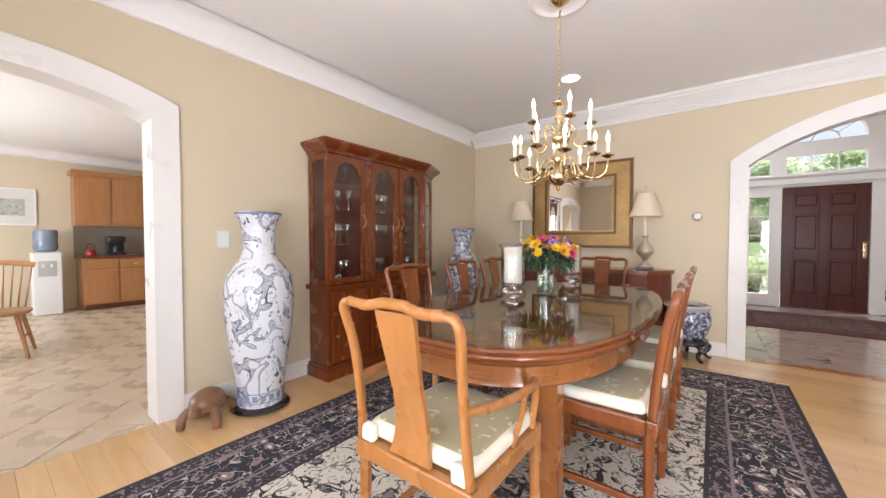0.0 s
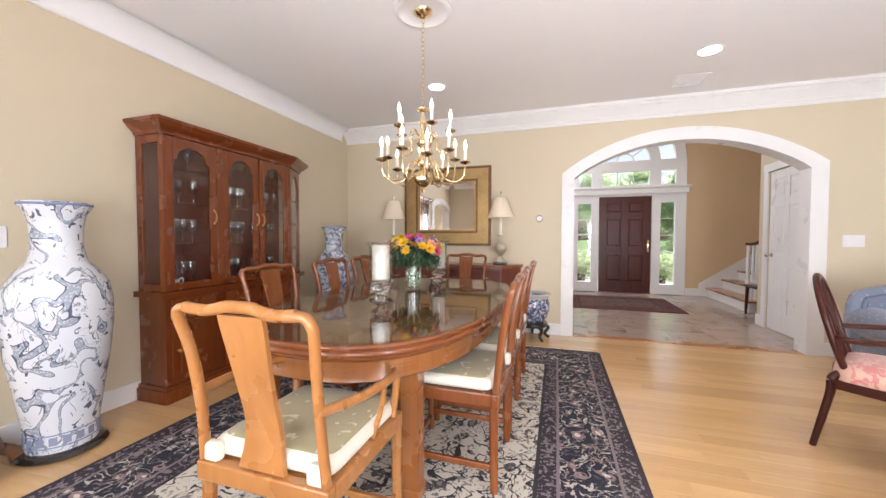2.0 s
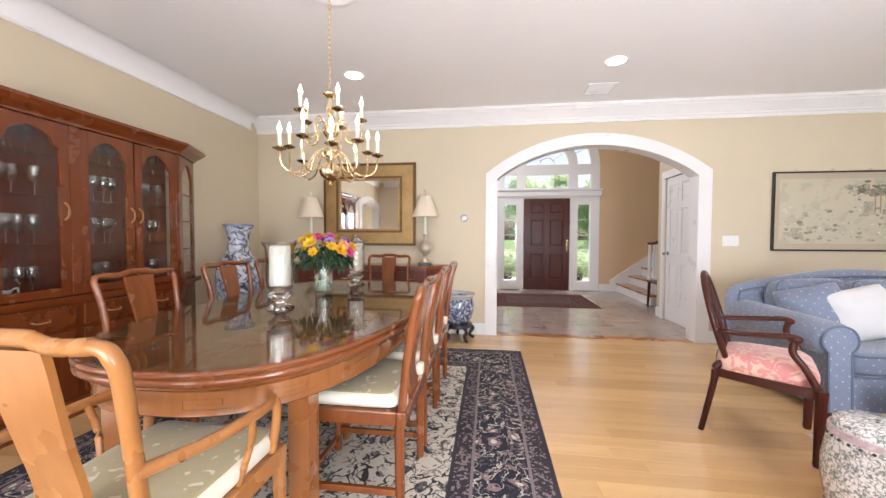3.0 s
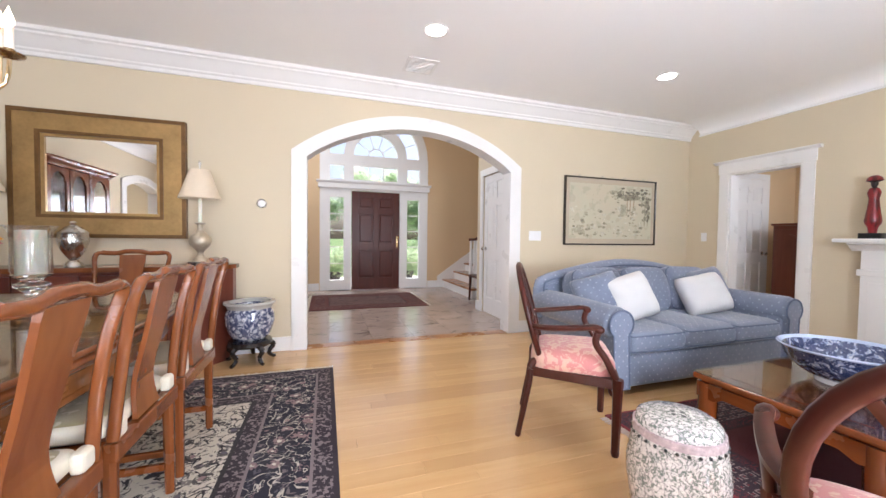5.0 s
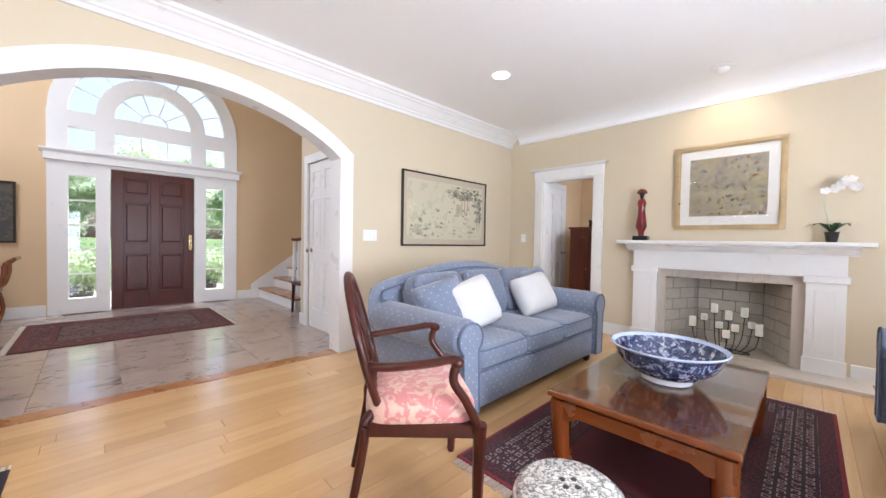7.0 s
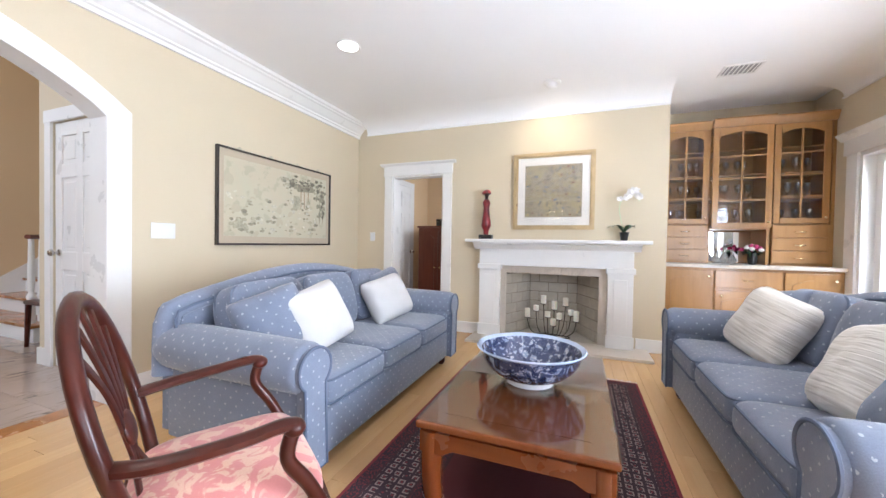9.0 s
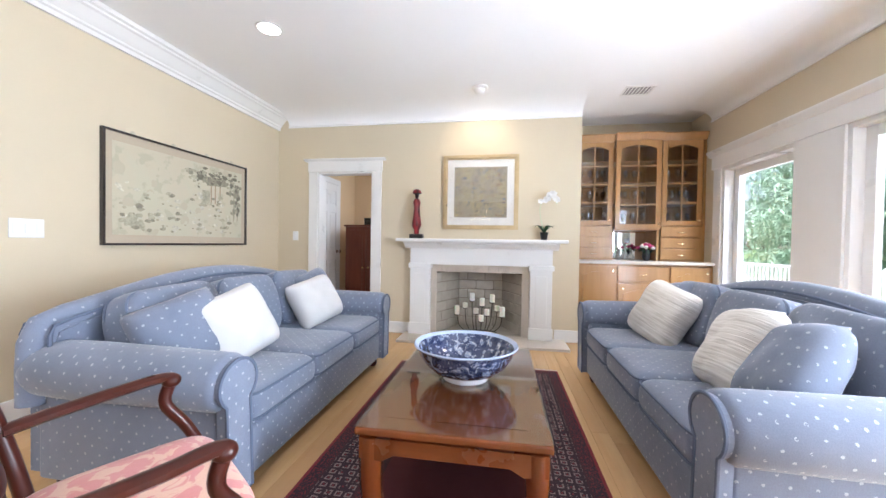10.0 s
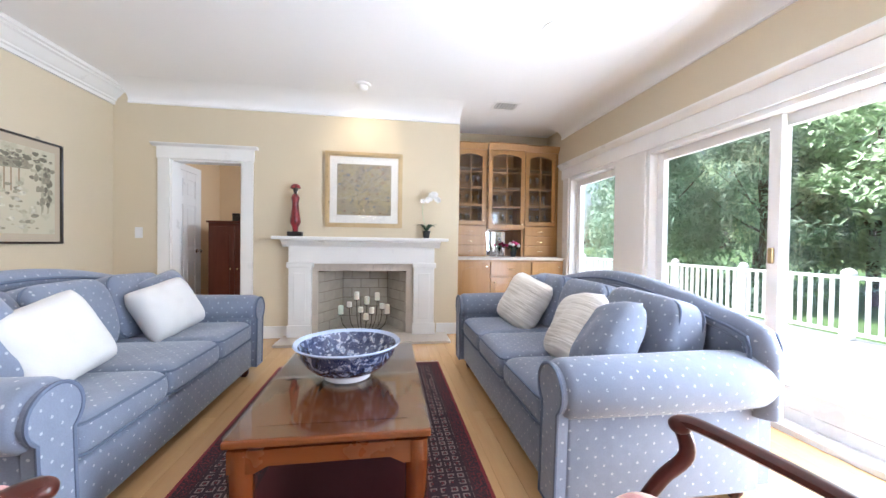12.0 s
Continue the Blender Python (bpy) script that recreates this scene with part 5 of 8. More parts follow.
FB = lambda y: T((HF + 0.001, y, 0)) @ RotZ(90)
for a, b in ((2.06, 2.44), (2.49, 2.86), (2.875, 3.235)):
    raised_door(hut, FB(a), b - a, 0.14, 0.56, CHERRY, "door", ("knob", 0.04, 0.36), HONEY)
    raised_door(hut, FB(a), b - a, 0.585, 0.73, CHERRY, "drawer", ("pull",), HONEY)

# glassware on the shelves
GLASSW = glass_mat("glassware", (0.95, 0.96, 0.97), 0.08, 0.28)


def wine_glass(m, s=1.0):
    g = thing("wine_glass", m, "clear stemmed wine glass on a cabinet shelf", "glass", "glasses in the china cabinet")
    part("bowl", lathe(B(), [(0, 0.0), (0.03 * s, 0.0), (0.004, 0.008), (0.004, 0.07 * s), (0.03 * s, 0.1 * s), (0.034 * s, 0.14 * s), (0.029 * s, 0.18 * s), (0.027 * s, 0.18 * s), (0.031 * s, 0.14 * s), (0.0, 0.085 * s)], 14), GLASSW, g, "", True)
    return g


first = wine_glass(T((-0.72, 2.56, 1.1265)))
rnd = random.Random(3)
for z in (0.801, 1.1265, 1.4265, 1.6865):
    for y in (2.20, 2.27, 2.34, 2.62, 2.68, 2.74, 2.80, 2.92, 2.98, 3.04, 3.10, 3.16):
        copy_thing(first, T((-0.70 + rnd.uniform(-0.05, 0.03), y, z)))
gb = thing("gravy_boat", T((-0.68, 2.16, 0.80)), "small white china gravy boat", "tableware")
part("bowl", lathe(B(), [(0, 0), (0.03, 0), (0.035, 0.01), (0.05, 0.05), (0.046, 0.05), (0, 0.012)], 18), PLASTIC, gb, "", True)
part("handle", sweep(B(), smooth([(0, 0.045, 0.045), (0, 0.08, 0.06), (0, 0.08, 0.02), (0, 0.04, 0.015)]), 0.005), PLASTIC, gb, "", True)


# ---- tall dragon vases ----
def floor_vase(m, label, glaze):
    v = thing("floor_vase", m, label, "vase", "tall dragon vases")
    part("stand", lathe(B(), [(0, 0), (0.20, 0), (0.215, 0.012), (0.20, 0.03), (0.185, 0.036), (0, 0.036)], 32), BLACKW, v, "black lacquered round stand", True)
    prof = [(0, 0.037), (0.165, 0.037), (0.168, 0.06), (0.172, 0.14), (0.20, 0.32), (0.235, 0.52), (0.255, 0.70), (0.254, 0.82), (0.236, 0.915), (0.19, 0.985), (0.136, 1.04), (0.118, 1.12), (0.120, 1.22), (0.135, 1.29), (0.165, 1.335), (0.168, 1.355), (0.155, 1.358), (0.12, 1.30), (0.10, 1.15), (0, 1.1)]
    part("body", lathe(B(), prof, 40), glaze, v, "white porcelain painted in blue", True)
    bm = B()
    for z, r in ((0.065, 0.1695), (0.13, 0.1725)):
        lathe(bm, [(r, z), (r + 0.002, z + 0.003), (r, z + 0.007)], 36)
    for i in range(18):
        a = 2 * math.pi * i / 18
        box(bm, 0.170, -0.018, 0.08, 0.1735, 0.018, 0.122, m=RotZ(math.degrees(a)))
    part("base_band", bm, plain("slate_blue_glaze", (0.25, 0.29, 0.42), 0.2), v)
    part("rim", lathe(B(), [(0.166, 1.337), (0.171, 1.345), (0.166, 1.353)], 36), plain("blue_glaze_rim", (0.2, 0.24, 0.38), 0.2), v)
    return v


floor_vase(T((-0.57, 1.48, 0)) @ Matrix.Diagonal((0.87, 0.87, 1, 1)), "tall white porcelain vase with blue dragons on a black stand", DRAGON)
floor_vase(T((-0.47, 3.88, 0)) @ RotZ(130) @ Matrix.Diagonal((0.85, 0.85, 0.96, 1)), "tall blue and white porcelain vase with lotus scrolls beside the cabinet", LOTUS)

tor = thing("tortoise_figure", T((-0.63, 1.17, 0)) @ RotZ(-45), "carved brown wooden tortoise on the floor", "figurine")
TORT = wood("carved_tortoise", (0.16, 0.075, 0.035), (0.25, 0.12, 0.055), 0.35, "x", 0.2)
bm = puff(B(), 0.12, 0.10, 0.085, 1.0, 1.0, T((0, 0, 0.125)))
puff(bm, 0.125, 0.105, 0.02, 1.0, 0.7, T((0, 0, 0.105)))
puff(bm, 0.04, 0.03, 0.028, 1.0, 1.0, T((0.155, 0, 0.115)))
sweep(bm, [(0.08, 0, 0.1), (0.14, 0, 0.115)], 0.022)
for sx in (-1, 1):
    for sy in (-1, 1):
        sweep(bm, smooth([(sx * 0.07, sy * 0.07, 0.10), (sx * 0.105, sy * 0.10, 0.06), (sx * 0.115, sy * 0.105, 0.0)]), [0.03, 0.024])
part("figure", bm, TORT, tor, "", True)

# ---- sideboard, lamps, mirror ----
sb = thing("sideboard", T((0, 0, 0)), "dark rosewood sideboard with canted ends", "sideboard")
def sbp(g):
    return [(-0.30 - g, YN - 0.03), (-0.30 - g, 4.62), (-0.10 - g * 0.5, 4.40 - g), (1.43 + g * 0.5, 4.40 - g), (1.62 + g, 4.62), (1.62 + g, YN - 0.03)]
part("body", prism(B(), sbp(0), "z", 0.10, 0.815), DARKRED, sb)
part("top", prism(B(), sbp(0.025), "z", 0.8155, 0.85), ROSE_Y, sb)
part("plinth", prism(B(), sbp(-0.03), "z", 0.0, 0.0995), DARKRED, sb)
for i in range(4):
    x0 = -0.08 + i * 0.378
    raised_door(sb, T((x0, 4.399, 0)), 0.362, 0.14, 0.60, DARKRED, "door", ("knob", 0.03, 0.4))
    raised_door(sb, T((x0, 4.399, 0)), 0.362, 0.625, 0.79, DARKRED, "drawer", ("pull",))


def table_lamp(m):
    l = thing("table_lamp", m, "silvered urn table lamp with a cream bell shade", "lamp", "lamps on the sideboard")
    part("plinth", box(B(), -0.075, -0.075, 0, 0.075, 0.075, 0.03, 0.006), BLACKW, l)
    part("base", lathe(B(), [(0, 0.0305), (0.06, 0.0305), (0.055, 0.05), (0.03, 0.07), (0.022, 0.10), (0.035, 0.125), (0.075, 0.17), (0.082, 0.205), (0.07, 0.245), (0.035, 0.275), (0.022, 0.30), (0.024, 0.34), (0.04, 0.35), (0.04, 0.356), (0.012, 0.36), (0, 0.36)], 24), plain("antique_silver", (0.48, 0.42, 0.32), 0.4, 0.6, 0.2, 12, 0.2), l, "", True)
    part("candle_tube", lathe(B(), [(0.014, 0.361), (0.014, 0.56), (0, 0.56)], 12), WAX, l, "", True)
    part("shade", lathe(B(), [(0.155, 0.56), (0.13, 0.63), (0.10, 0.72), (0.075, 0.80), (0.072, 0.80), (0.098, 0.72), (0.128, 0.63), (0.152, 0.56)], 28), SHADE, l, "cream silk bell shade", True)
    part("finial", lathe(B(), [(0.006, 0.80), (0.006, 0.835), (0.013, 0.85), (0.009, 0.87), (0, 0.88)], 10), NICKEL, l, "", True)
    return l


lm = table_lamp(T((1.39, 4.56, 0.851)))
copy_thing(lm, T((-0.02, 4.56, 0.851)))
urn = thing("samovar", T((0.55, 4.55, 0.851)), "small silver lidded urn on the sideboard", "urn")
part("body", lathe(B(), [(0, 0), (0.06, 0), (0.055, 0.02), (0.025, 0.05), (0.07, 0.12), (0.095, 0.2), (0.085, 0.25), (0.09, 0.26), (0.05, 0.30), (0.015, 0.32), (0.02, 0.34), (0, 0.35)], 24), NICKEL, urn, "", True)

mir = thing("wall_mirror", T((0.655, YN - 0.003, 1.575)), "large mirror in a broad antique gold frame", "mirror")


def picture_ring(a0, b0, a1, b1, y0, y1):
    """A frame between half sizes a0 x b0 and a1 x b1."""
    bm = B()
    o = [(-a0, -b0), (a0, -b0), (a0, b0), (-a0, b0)]
    i_ = [(-a1, -b1), (a1, -b1), (a1, b1), (-a1, b1)]
    for k in range(4):
        j = (k + 1) % 4
        prism(bm, [o[k], o[j], i_[j], i_[k]], "y", y0, y1)
    return bm


part("outer_frame", picture_ring(0.585, 0.505, 0.555, 0.475, -0.05, 0), DARKGOLD, mir, "dark outer edge")
part("frame", picture_ring(0.555, 0.475, 0.42, 0.345, -0.042, 0), GOLD, mir)
part("inner_frame", picture_ring(0.42, 0.345, 0.395, 0.32, -0.05, 0), DARKGOLD, mir)
part("slip", picture_ring(0.395, 0.32, 0.37, 0.297, -0.032, 0), GOLD, mir)
part("mirror_glass", box(B(), -0.37, -0.02, -0.297, 0.37, -0.012, 0.297), MIRROR, mir)

# planter on a carved stand
pl = thing("fish_bowl_planter", T((1.77, 4.53, 0)), "blue and white porcelain planter on a dark carved stand", "planter")
part("bowl", lathe(B(), [(0, 0.195), (0.12, 0.195), (0.165, 0.25), (0.195, 0.35), (0.195, 0.42), (0.175, 0.48), (0.185, 0.51), (0.20, 0.515), (0.20, 0.53), (0.165, 0.53), (0.165, 0.48), (0.15, 0.45), (0, 0.45)], 36), FLORAL, pl, "", True)
part("rim", lathe(B(), [(0.176, 0.478), (0.190, 0.511), (0.204, 0.516), (0.204, 0.533), (0.163, 0.5335), (0.163, 0.5)], 36), plain("grey_glaze", (0.5, 0.5, 0.48), 0.2), pl, "", True)
part("stand", lathe(B(), [(0, 0.15), (0.17, 0.15), (0.18, 0.165), (0.17, 0.194), (0, 0.194)], 28), BLACKW, pl, "", True)
for i in range(5):
    a = radians(72 * i + 20)
    u = lambda r, z: (r * math.cos(a), r * math.sin(a), z)
    part("leg", sweep(B(), smooth([u(0.15, 0.155), u(0.19, 0.12), u(0.15, 0.06), u(0.18, 0.02), u(0.205, 0.015)]), [0.024, 0.014]), BLACKW, pl, "", True)

# ---- chandelier ----
# darker brass for the drip pans
PANBR = plain("dark_brass", (0.42, 0.31, 0.17), 0.25, 1.0, 0.1, 20, 0.0)
chd = thing("chandelier", T((1.17, 2.52, 0)), "polished brass two-tier candle chandelier", "chandelier")
part("medallion", lathe(B(), [(0.19, H - 0.001), (0.19, H - 0.012), (0.175, H - 0.022), (0.155, H - 0.022), (0.145, H - 0.012), (0.06, H - 0.010), (0, H - 0.010)], 48), CEIL, chd, "white plaster ceiling medallion", True)
part("canopy", lathe(B(), [(0.065, H - 0.011), (0.062, H - 0.022), (0.03, H - 0.045), (0.012, H - 0.055), (0, H - 0.056)], 24), BRASS, chd, "", True)
bm = B()
z = H - 0.055
i = 0
while z > 2.06:
    ring = [(0.009 * math.cos(a * math.pi / 5), 0, z - 0.018 + 0.018 * math.sin(a * math.pi / 5)) for a in range(10)]
    if i % 2:
        ring = [(0, p[0], p[2]) for p in ring]
    sweep(bm, ring, 0.0025, seg=5, closed=True, up=(0.3, 0.5, 0.8))
    z -= 0.030
    i += 1
part("chain", bm, BRASS, chd, "thin brass chain")
part("column", lathe(B(), [(0, 1.475), (0.010, 1.482), (0.013, 1.495), (0.006, 1.503), (0.03, 1.515), (0.058, 1.54), (0.066, 1.57), (0.058, 1.598), (0.026, 1.618), (0.018, 1.63), (0.03, 1.65), (0.042, 1.675), (0.036, 1.70), (0.02, 1.72), (0.016, 1.76), (0.034, 1.785), (0.046, 1.81), (0.036, 1.838), (0.018, 1.855), (0.014, 1.90), (0.026, 1.93), (0.022, 1.96), (0.012, 1.985), (0.014, 2.005), (0.04, 2.02), (0.042, 2.028), (0.012, 2.04), (0, 2.06)], 20), BRASS, chd, "", True)
for tier, (n, zr, ro, zt, ph) in enumerate(((10, 1.60, 0.285, 1.66, 8), (5, 1.80, 0.185, 1.88, 20))):
    for i in range(n):
        a = radians(360 / n * i + ph)
        rad = ro * (1.0 if (i % 2 == 0 or tier) else 0.86)
        zz = zt + (0.0 if (i % 2 == 0 or tier) else 0.05)
        u = lambda r, z: (r * math.cos(a), r * math.sin(a), z)
        arm = part("arm", sweep(B(), smooth([u(0.03, zr + 0.05), u(0.065, zr + 0.085), u(0.10, zr + 0.05), u(rad * 0.5, zr - 0.03), u(rad * 0.76, zr - 0.06), u(rad * 0.96, zr - 0.025), u(rad, zz)], 5), 0.006, seg=8), BRASS, chd, "", True)
        cx, cy = rad * math.cos(a), rad * math.sin(a)
        part("drip_pan", lathe(B(), [(0.006, zz - 0.010), (0.034, zz + 0.002), (0.037, zz + 0.008), (0.012, zz + 0.008), (0.013, zz + 0.022), (0, zz + 0.022)], 14, (cx, cy, 0)), PANBR, arm, "", True)
        part("candle_sleeve", lathe(B(), [(0.0105, zz + 0.0225), (0.0105, zz + 0.09), (0, zz + 0.09)], 10, (cx, cy, 0)), WAX, arm, "", True)
        part("bulb", lathe(B(), [(0.006, zz + 0.0905), (0.013, zz + 0.106), (0.012, zz + 0.119), (0.005, zz + 0.141), (0, zz + 0.156)], 10, (cx, cy, 0)), BULB, arm, "flame-shaped lit bulb", True)

# ---- living area ----
rug(4.06, 1.44, 6.22, 2.82, rug_mat("living_carpet", 1.08, 0.69, (0.20, 0.02, 0.025), (0.028, 0.012, 0.02), 0.36, (0.44, 0.33, 0.29), (0.04, 0.008, 0.012),
    ((0.20, 0.02, 0.025), (0.035, 0.012, 0.02), (0.045, 0.012, 0.018)), 16.0, True), "deep red and navy patterned wool rug under the coffee table", "x", plain("red_fringe", (0.45, 0.36, 0.30), 0.95))


def ring_pts(a, b, p, n=40):
    """Rounded rectangle of half sizes a, b."""
    return [(a * math.copysign(abs(math.cos(t)) ** p, math.cos(t)), b * math.copysign(abs(math.sin(t)) ** p, math.sin(t))) for t in [2 * math.pi * (k + 0.5) / n for k in range(n)]]


def sofa(m, label):
    s = thing("sofa", m, label, "sofa", "pair of blue sofas")
    part("base", box(B(), -0.86, -0.445, 0.075, 0.86, 0.40, 0.295, 0.02, 3), SOFA, s, "", True)
    # camel back: a panel with a thick rounded edge, piped on both sides
    crest = [(x, 0.70 + 0.135 * math.cos(x / 0.93 * math.pi / 2) ** 1.2) for x in [-0.9 + 1.8 * i / 30 for i in range(31)]]
    edge = [(-0.93, 0.40), (-0.93, 0.55), (-0.926, 0.65), (-0.915, 0.69)] + crest[1:-1] + [(0.915, 0.69), (0.926, 0.65), (0.93, 0.55), (0.93, 0.40)]
    part("back", prism(B(), [(-0.93, 0.09)] + edge + [(0.93, 0.09)], "y", 0.36, 0.495), SOFA, s)
    part("back_roll", sweep(B(), [(x, 0.43, z) for x, z in edge], 0.085, 0.062, 16, (0, 1, 0)), SOFA, s, "thick rounded back edge", True)
    for y in (0.352, 0.503):
        part("piping", sweep(B(), [(x * 1.03, y, z + 0.032) for x, z in edge], 0.008, seg=6), SOFA_PIPE, s, "", True)
    for i in (-1, 0, 1):
        cx = i * 0.533
        c = part("seat_cushion", puff(B(), 0.266, 0.395, 0.088, 0.13, 0.16, T((cx, -0.075, 0.378)), 40, 16), SOFA, s, "", True)
        for z in (0.435, 0.325):
            part("piping", sweep(B(), [(cx + x, -0.075 + y, z) for x, y in ring_pts(0.262, 0.391, 0.14)], 0.0065, seg=5, closed=True), SOFA_PIPE, c, "", True)
        M_ = T((cx * 0.99, 0.215, 0.636)) @ RotY(i * 2.0) @ RotX(-15)
        c = part("back_cushion", puff(B(), 0.264, 0.115, 0.212, 0.3, 0.28, M_, 40, 18), SOFA, s, "", True)
        for y in (-0.062, 0.062):
            part("piping", sweep(B(), [M_ @ Vector((x, y, z)) for x, z in ring_pts(0.252, 0.202, 0.3)], 0.0065, seg=5, closed=True, up=(0, 1, 0)), SOFA_PIPE, c, "", True)
    for sx in (-1, 1):
        bm = box(B(), min(sx * 0.80, sx * 0.955), -0.44, 0.075, max(sx * 0.80, sx * 0.955), 0.42, 0.52, 0.02, 3)
        a = part("arm", bm, SOFA, s, "", True)
        prof = [(0, 0), (0.085, 0.0), (0.108, 0.012), (0.118, 0.04), (0.122, 0.3), (0.126, 0.7), (0.122, 0.86), (0.105, 0.92), (0.06, 0.95), (0, 0.955)]
        part("arm_roll", lathe(B(), prof, 28, m=T((sx * 0.905, -0.47, 0.535)) @ RotX(-90) @ Matrix.Diagonal((1, 0.95, 1, 1))), SOFA, a, "rolled padded arm top", True)
        # scrolled front panel with its piping
        ang = [radians(-50 + 280 * k / 24) for k in range(25)]
        scroll = [(sx * (0.905 + 0.100 * math.cos(t)), 0.535 + 0.094 * math.sin(t)) for t in ang]
        key = [(sx * 0.955, 0.085)] + scroll + [(sx * 0.825, 0.085)]
        part("arm_front", prism(B(), key, "y", -0.483, -0.440), SOFA, a)
        part("piping", sweep(B(), [(x, -0.484, z) for x, z in key], 0.007, seg=6, closed=True, up=(0, 1, 0)), SOFA_PIPE, a, "", True)
    for sx in (-1, 1):
        for y in (-0.38, 0.40):
            part("foot", lathe(B(), [(0, 0), (0.022, 0), (0.036, 0.025), (0.036, 0.05), (0.025, 0.074), (0, 0.0745)], 14, (sx * 0.86, y, 0)), MAHOG, s, "turned dark bun foot", True)
    return s


SL = T((5.20, 3.42, 0))
SR = T((5.20, 0.80, 0)) @ RotZ(180)
sofa(SL, "blue camelback sofa with small white motifs facing the window")
sofa(SR, "blue camelback sofa with small white motifs backing the window")


def throw_pillow(m, w, h, t, material, label):
    p = thing("throw_pillow", m, label, "pillow", "throw pillows on the sofas")
    part("cover", pillow_mesh(B(), w, h, t), material, p, "", True)
    return p


def ribs(name):
    m, nt, bs = shader(name)
    v = coords(nt, (3, 3, 46))
    n = nse(nt, v, 1.0, 2, 0.5, 0.6)
    nt.links.new(mixc(nt, step(nt, n, 0.3, 0.7), (0.60, 0.56, 0.50), (0.76, 0.73, 0.68)), bs.inputs["Base Color"])
    bs.inputs["Roughness"].default_value = 0.95
    bs.inputs["Sheen Weight"].default_value = 0.3
    bumped(nt, bs, n, 0.9, 0.012)
    return m


RIB = ribs("ribbed_ivory_knit")
throw_pillow(SL @ T((-0.45, -0.10, 0.64)) @ RotZ(-22) @ RotX(-20) @ RotY(-18), 0.39, 0.39, 0.20, WHITEC, "plain white cotton throw pillow leaning on a blue one")
throw_pillow(SL @ T((0.44, -0.06, 0.63)) @ RotZ(-22) @ RotX(-26) @ RotY(-13), 0.42, 0.38, 0.20, WHITEC, "plain white cotton throw pillow on the sofa")
throw_pillow(SL @ T((-0.65, 0.02, 0.63)) @ RotZ(-30) @ RotX(-20) @ RotY(-18), 0.40, 0.40, 0.20, SOFA, "blue throw pillow matching the sofa")
throw_pillow(SL @ T((0.66, 0.08, 0.65)) @ RotZ(-16) @ RotX(-18) @ RotY(-14), 0.40, 0.40, 0.20, SOFA, "blue throw pillow matching the sofa")
throw_pillow(SR @ T((-0.50, -0.04, 0.635)) @ RotZ(20) @ RotX(-26) @ RotY(14), 0.44, 0.44, 0.20, RIB, "ribbed ivory knit throw pillow")
throw_pillow(SR @ T((0.36, -0.08, 0.635)) @ RotZ(-14) @ RotX(-28) @ RotY(-12), 0.42, 0.42, 0.20, RIB, "ribbed ivory knit throw pillow beside a blue one")
throw_pillow(SR @ T((0.60, -0.06, 0.625)) @ RotZ(-10) @ RotX(-34) @ RotY(-24), 0.40, 0.40, 0.20, SOFA, "blue throw pillow leaning on a white one")
throw_pillow(SR @ T((-0.66, 0.10, 0.65)) @ RotZ(20) @ RotX(-14) @ RotY(-10), 0.40, 0.40, 0.20, SOFA, "blue throw pillow matching the sofa")

COFFEE = wood("polished_rosewood", (0.15, 0.038, 0.010), (0.23, 0.068, 0.020), 0.22, "x", 0.4, 0.5)
ct = thing("coffee_table", T((4.95, 2.11, 0.011)), "low square-legged rosewood coffee table with a glass top", "coffee table")
part("tabletop", box(B(), -0.60, -0.375, 0.335, 0.60, 0.375, 0.365, 0.008), COFFEE, ct)
bm = box(B(), -0.57, -0.345, 0.3225, 0.57, 0.345, 0.3345)
part("waist", bm, CHERRY, ct)
for sy in (-1, 1):
    pts = [(-0.585, 0.322), (-0.585, 0.24), (-0.50, 0.235), (-0.44, 0.262), (0.44, 0.262), (0.50, 0.235), (0.585, 0.24), (0.585, 0.322)]
    part("apron", prism(B(), pts, "y", min(sy * 0.335, sy * 0.36), max(sy * 0.335, sy * 0.36)), CHERRY, ct)
for sx in (-1, 1):
    pts = [(-0.334, 0.322), (-0.334, 0.24), (-0.27, 0.235), (-0.22, 0.262), (0.22, 0.262), (0.27, 0.235), (0.334, 0.24), (0.334, 0.322)]
    part("apron", prism(B(), pts, "x", min(sx * 0.56, sx * 0.585), max(sx * 0.56, sx * 0.585)), CHERRY_X, ct)
    for sy in (-1, 1):
        part("leg", sweep(B(), smooth([(sx * 0.545, sy * 0.32, 0.32), (sx * 0.548, sy * 0.323, 0.2), (sx * 0.546, sy * 0.321, 0.1), (sx * 0.538, sy * 0.313, 0.03), (sx * 0.528, sy * 0.303, 0.0)]), [0.046, 0.036], seg=8, square=True), CHERRY, ct, "", True)
part("inset_panel", box(B(), -0.50, -0.285, 0.3655, 0.50, 0.285, 0.368), COFFEE, ct)
part("glass_top", box(B(), -0.60, -0.375, 0.3685, 0.60, 0.375, 0.3755, 0.002, 1), TOPGLASS, ct, "clear protective glass sheet")
bo = thing("porcelain_bowl", T((4.93, 2.11, 0.3875)), "large blue and white floral porcelain bowl", "bowl")
part("body", lathe(B(), [(0, 0), (0.115, 0), (0.118, 0.022), (0.128, 0.025), (0.175, 0.048), (0.213, 0.08), (0.239, 0.118), (0.254, 0.155), (0.264, 0.172), (0.272, 0.178), (0.268, 0.182), (0.25, 0.168), (0.236, 0.13), (0.20, 0.085), (0.15, 0.052), (0.10, 0.04), (0, 0.034)], 48), BOWLP, bo, "", True)
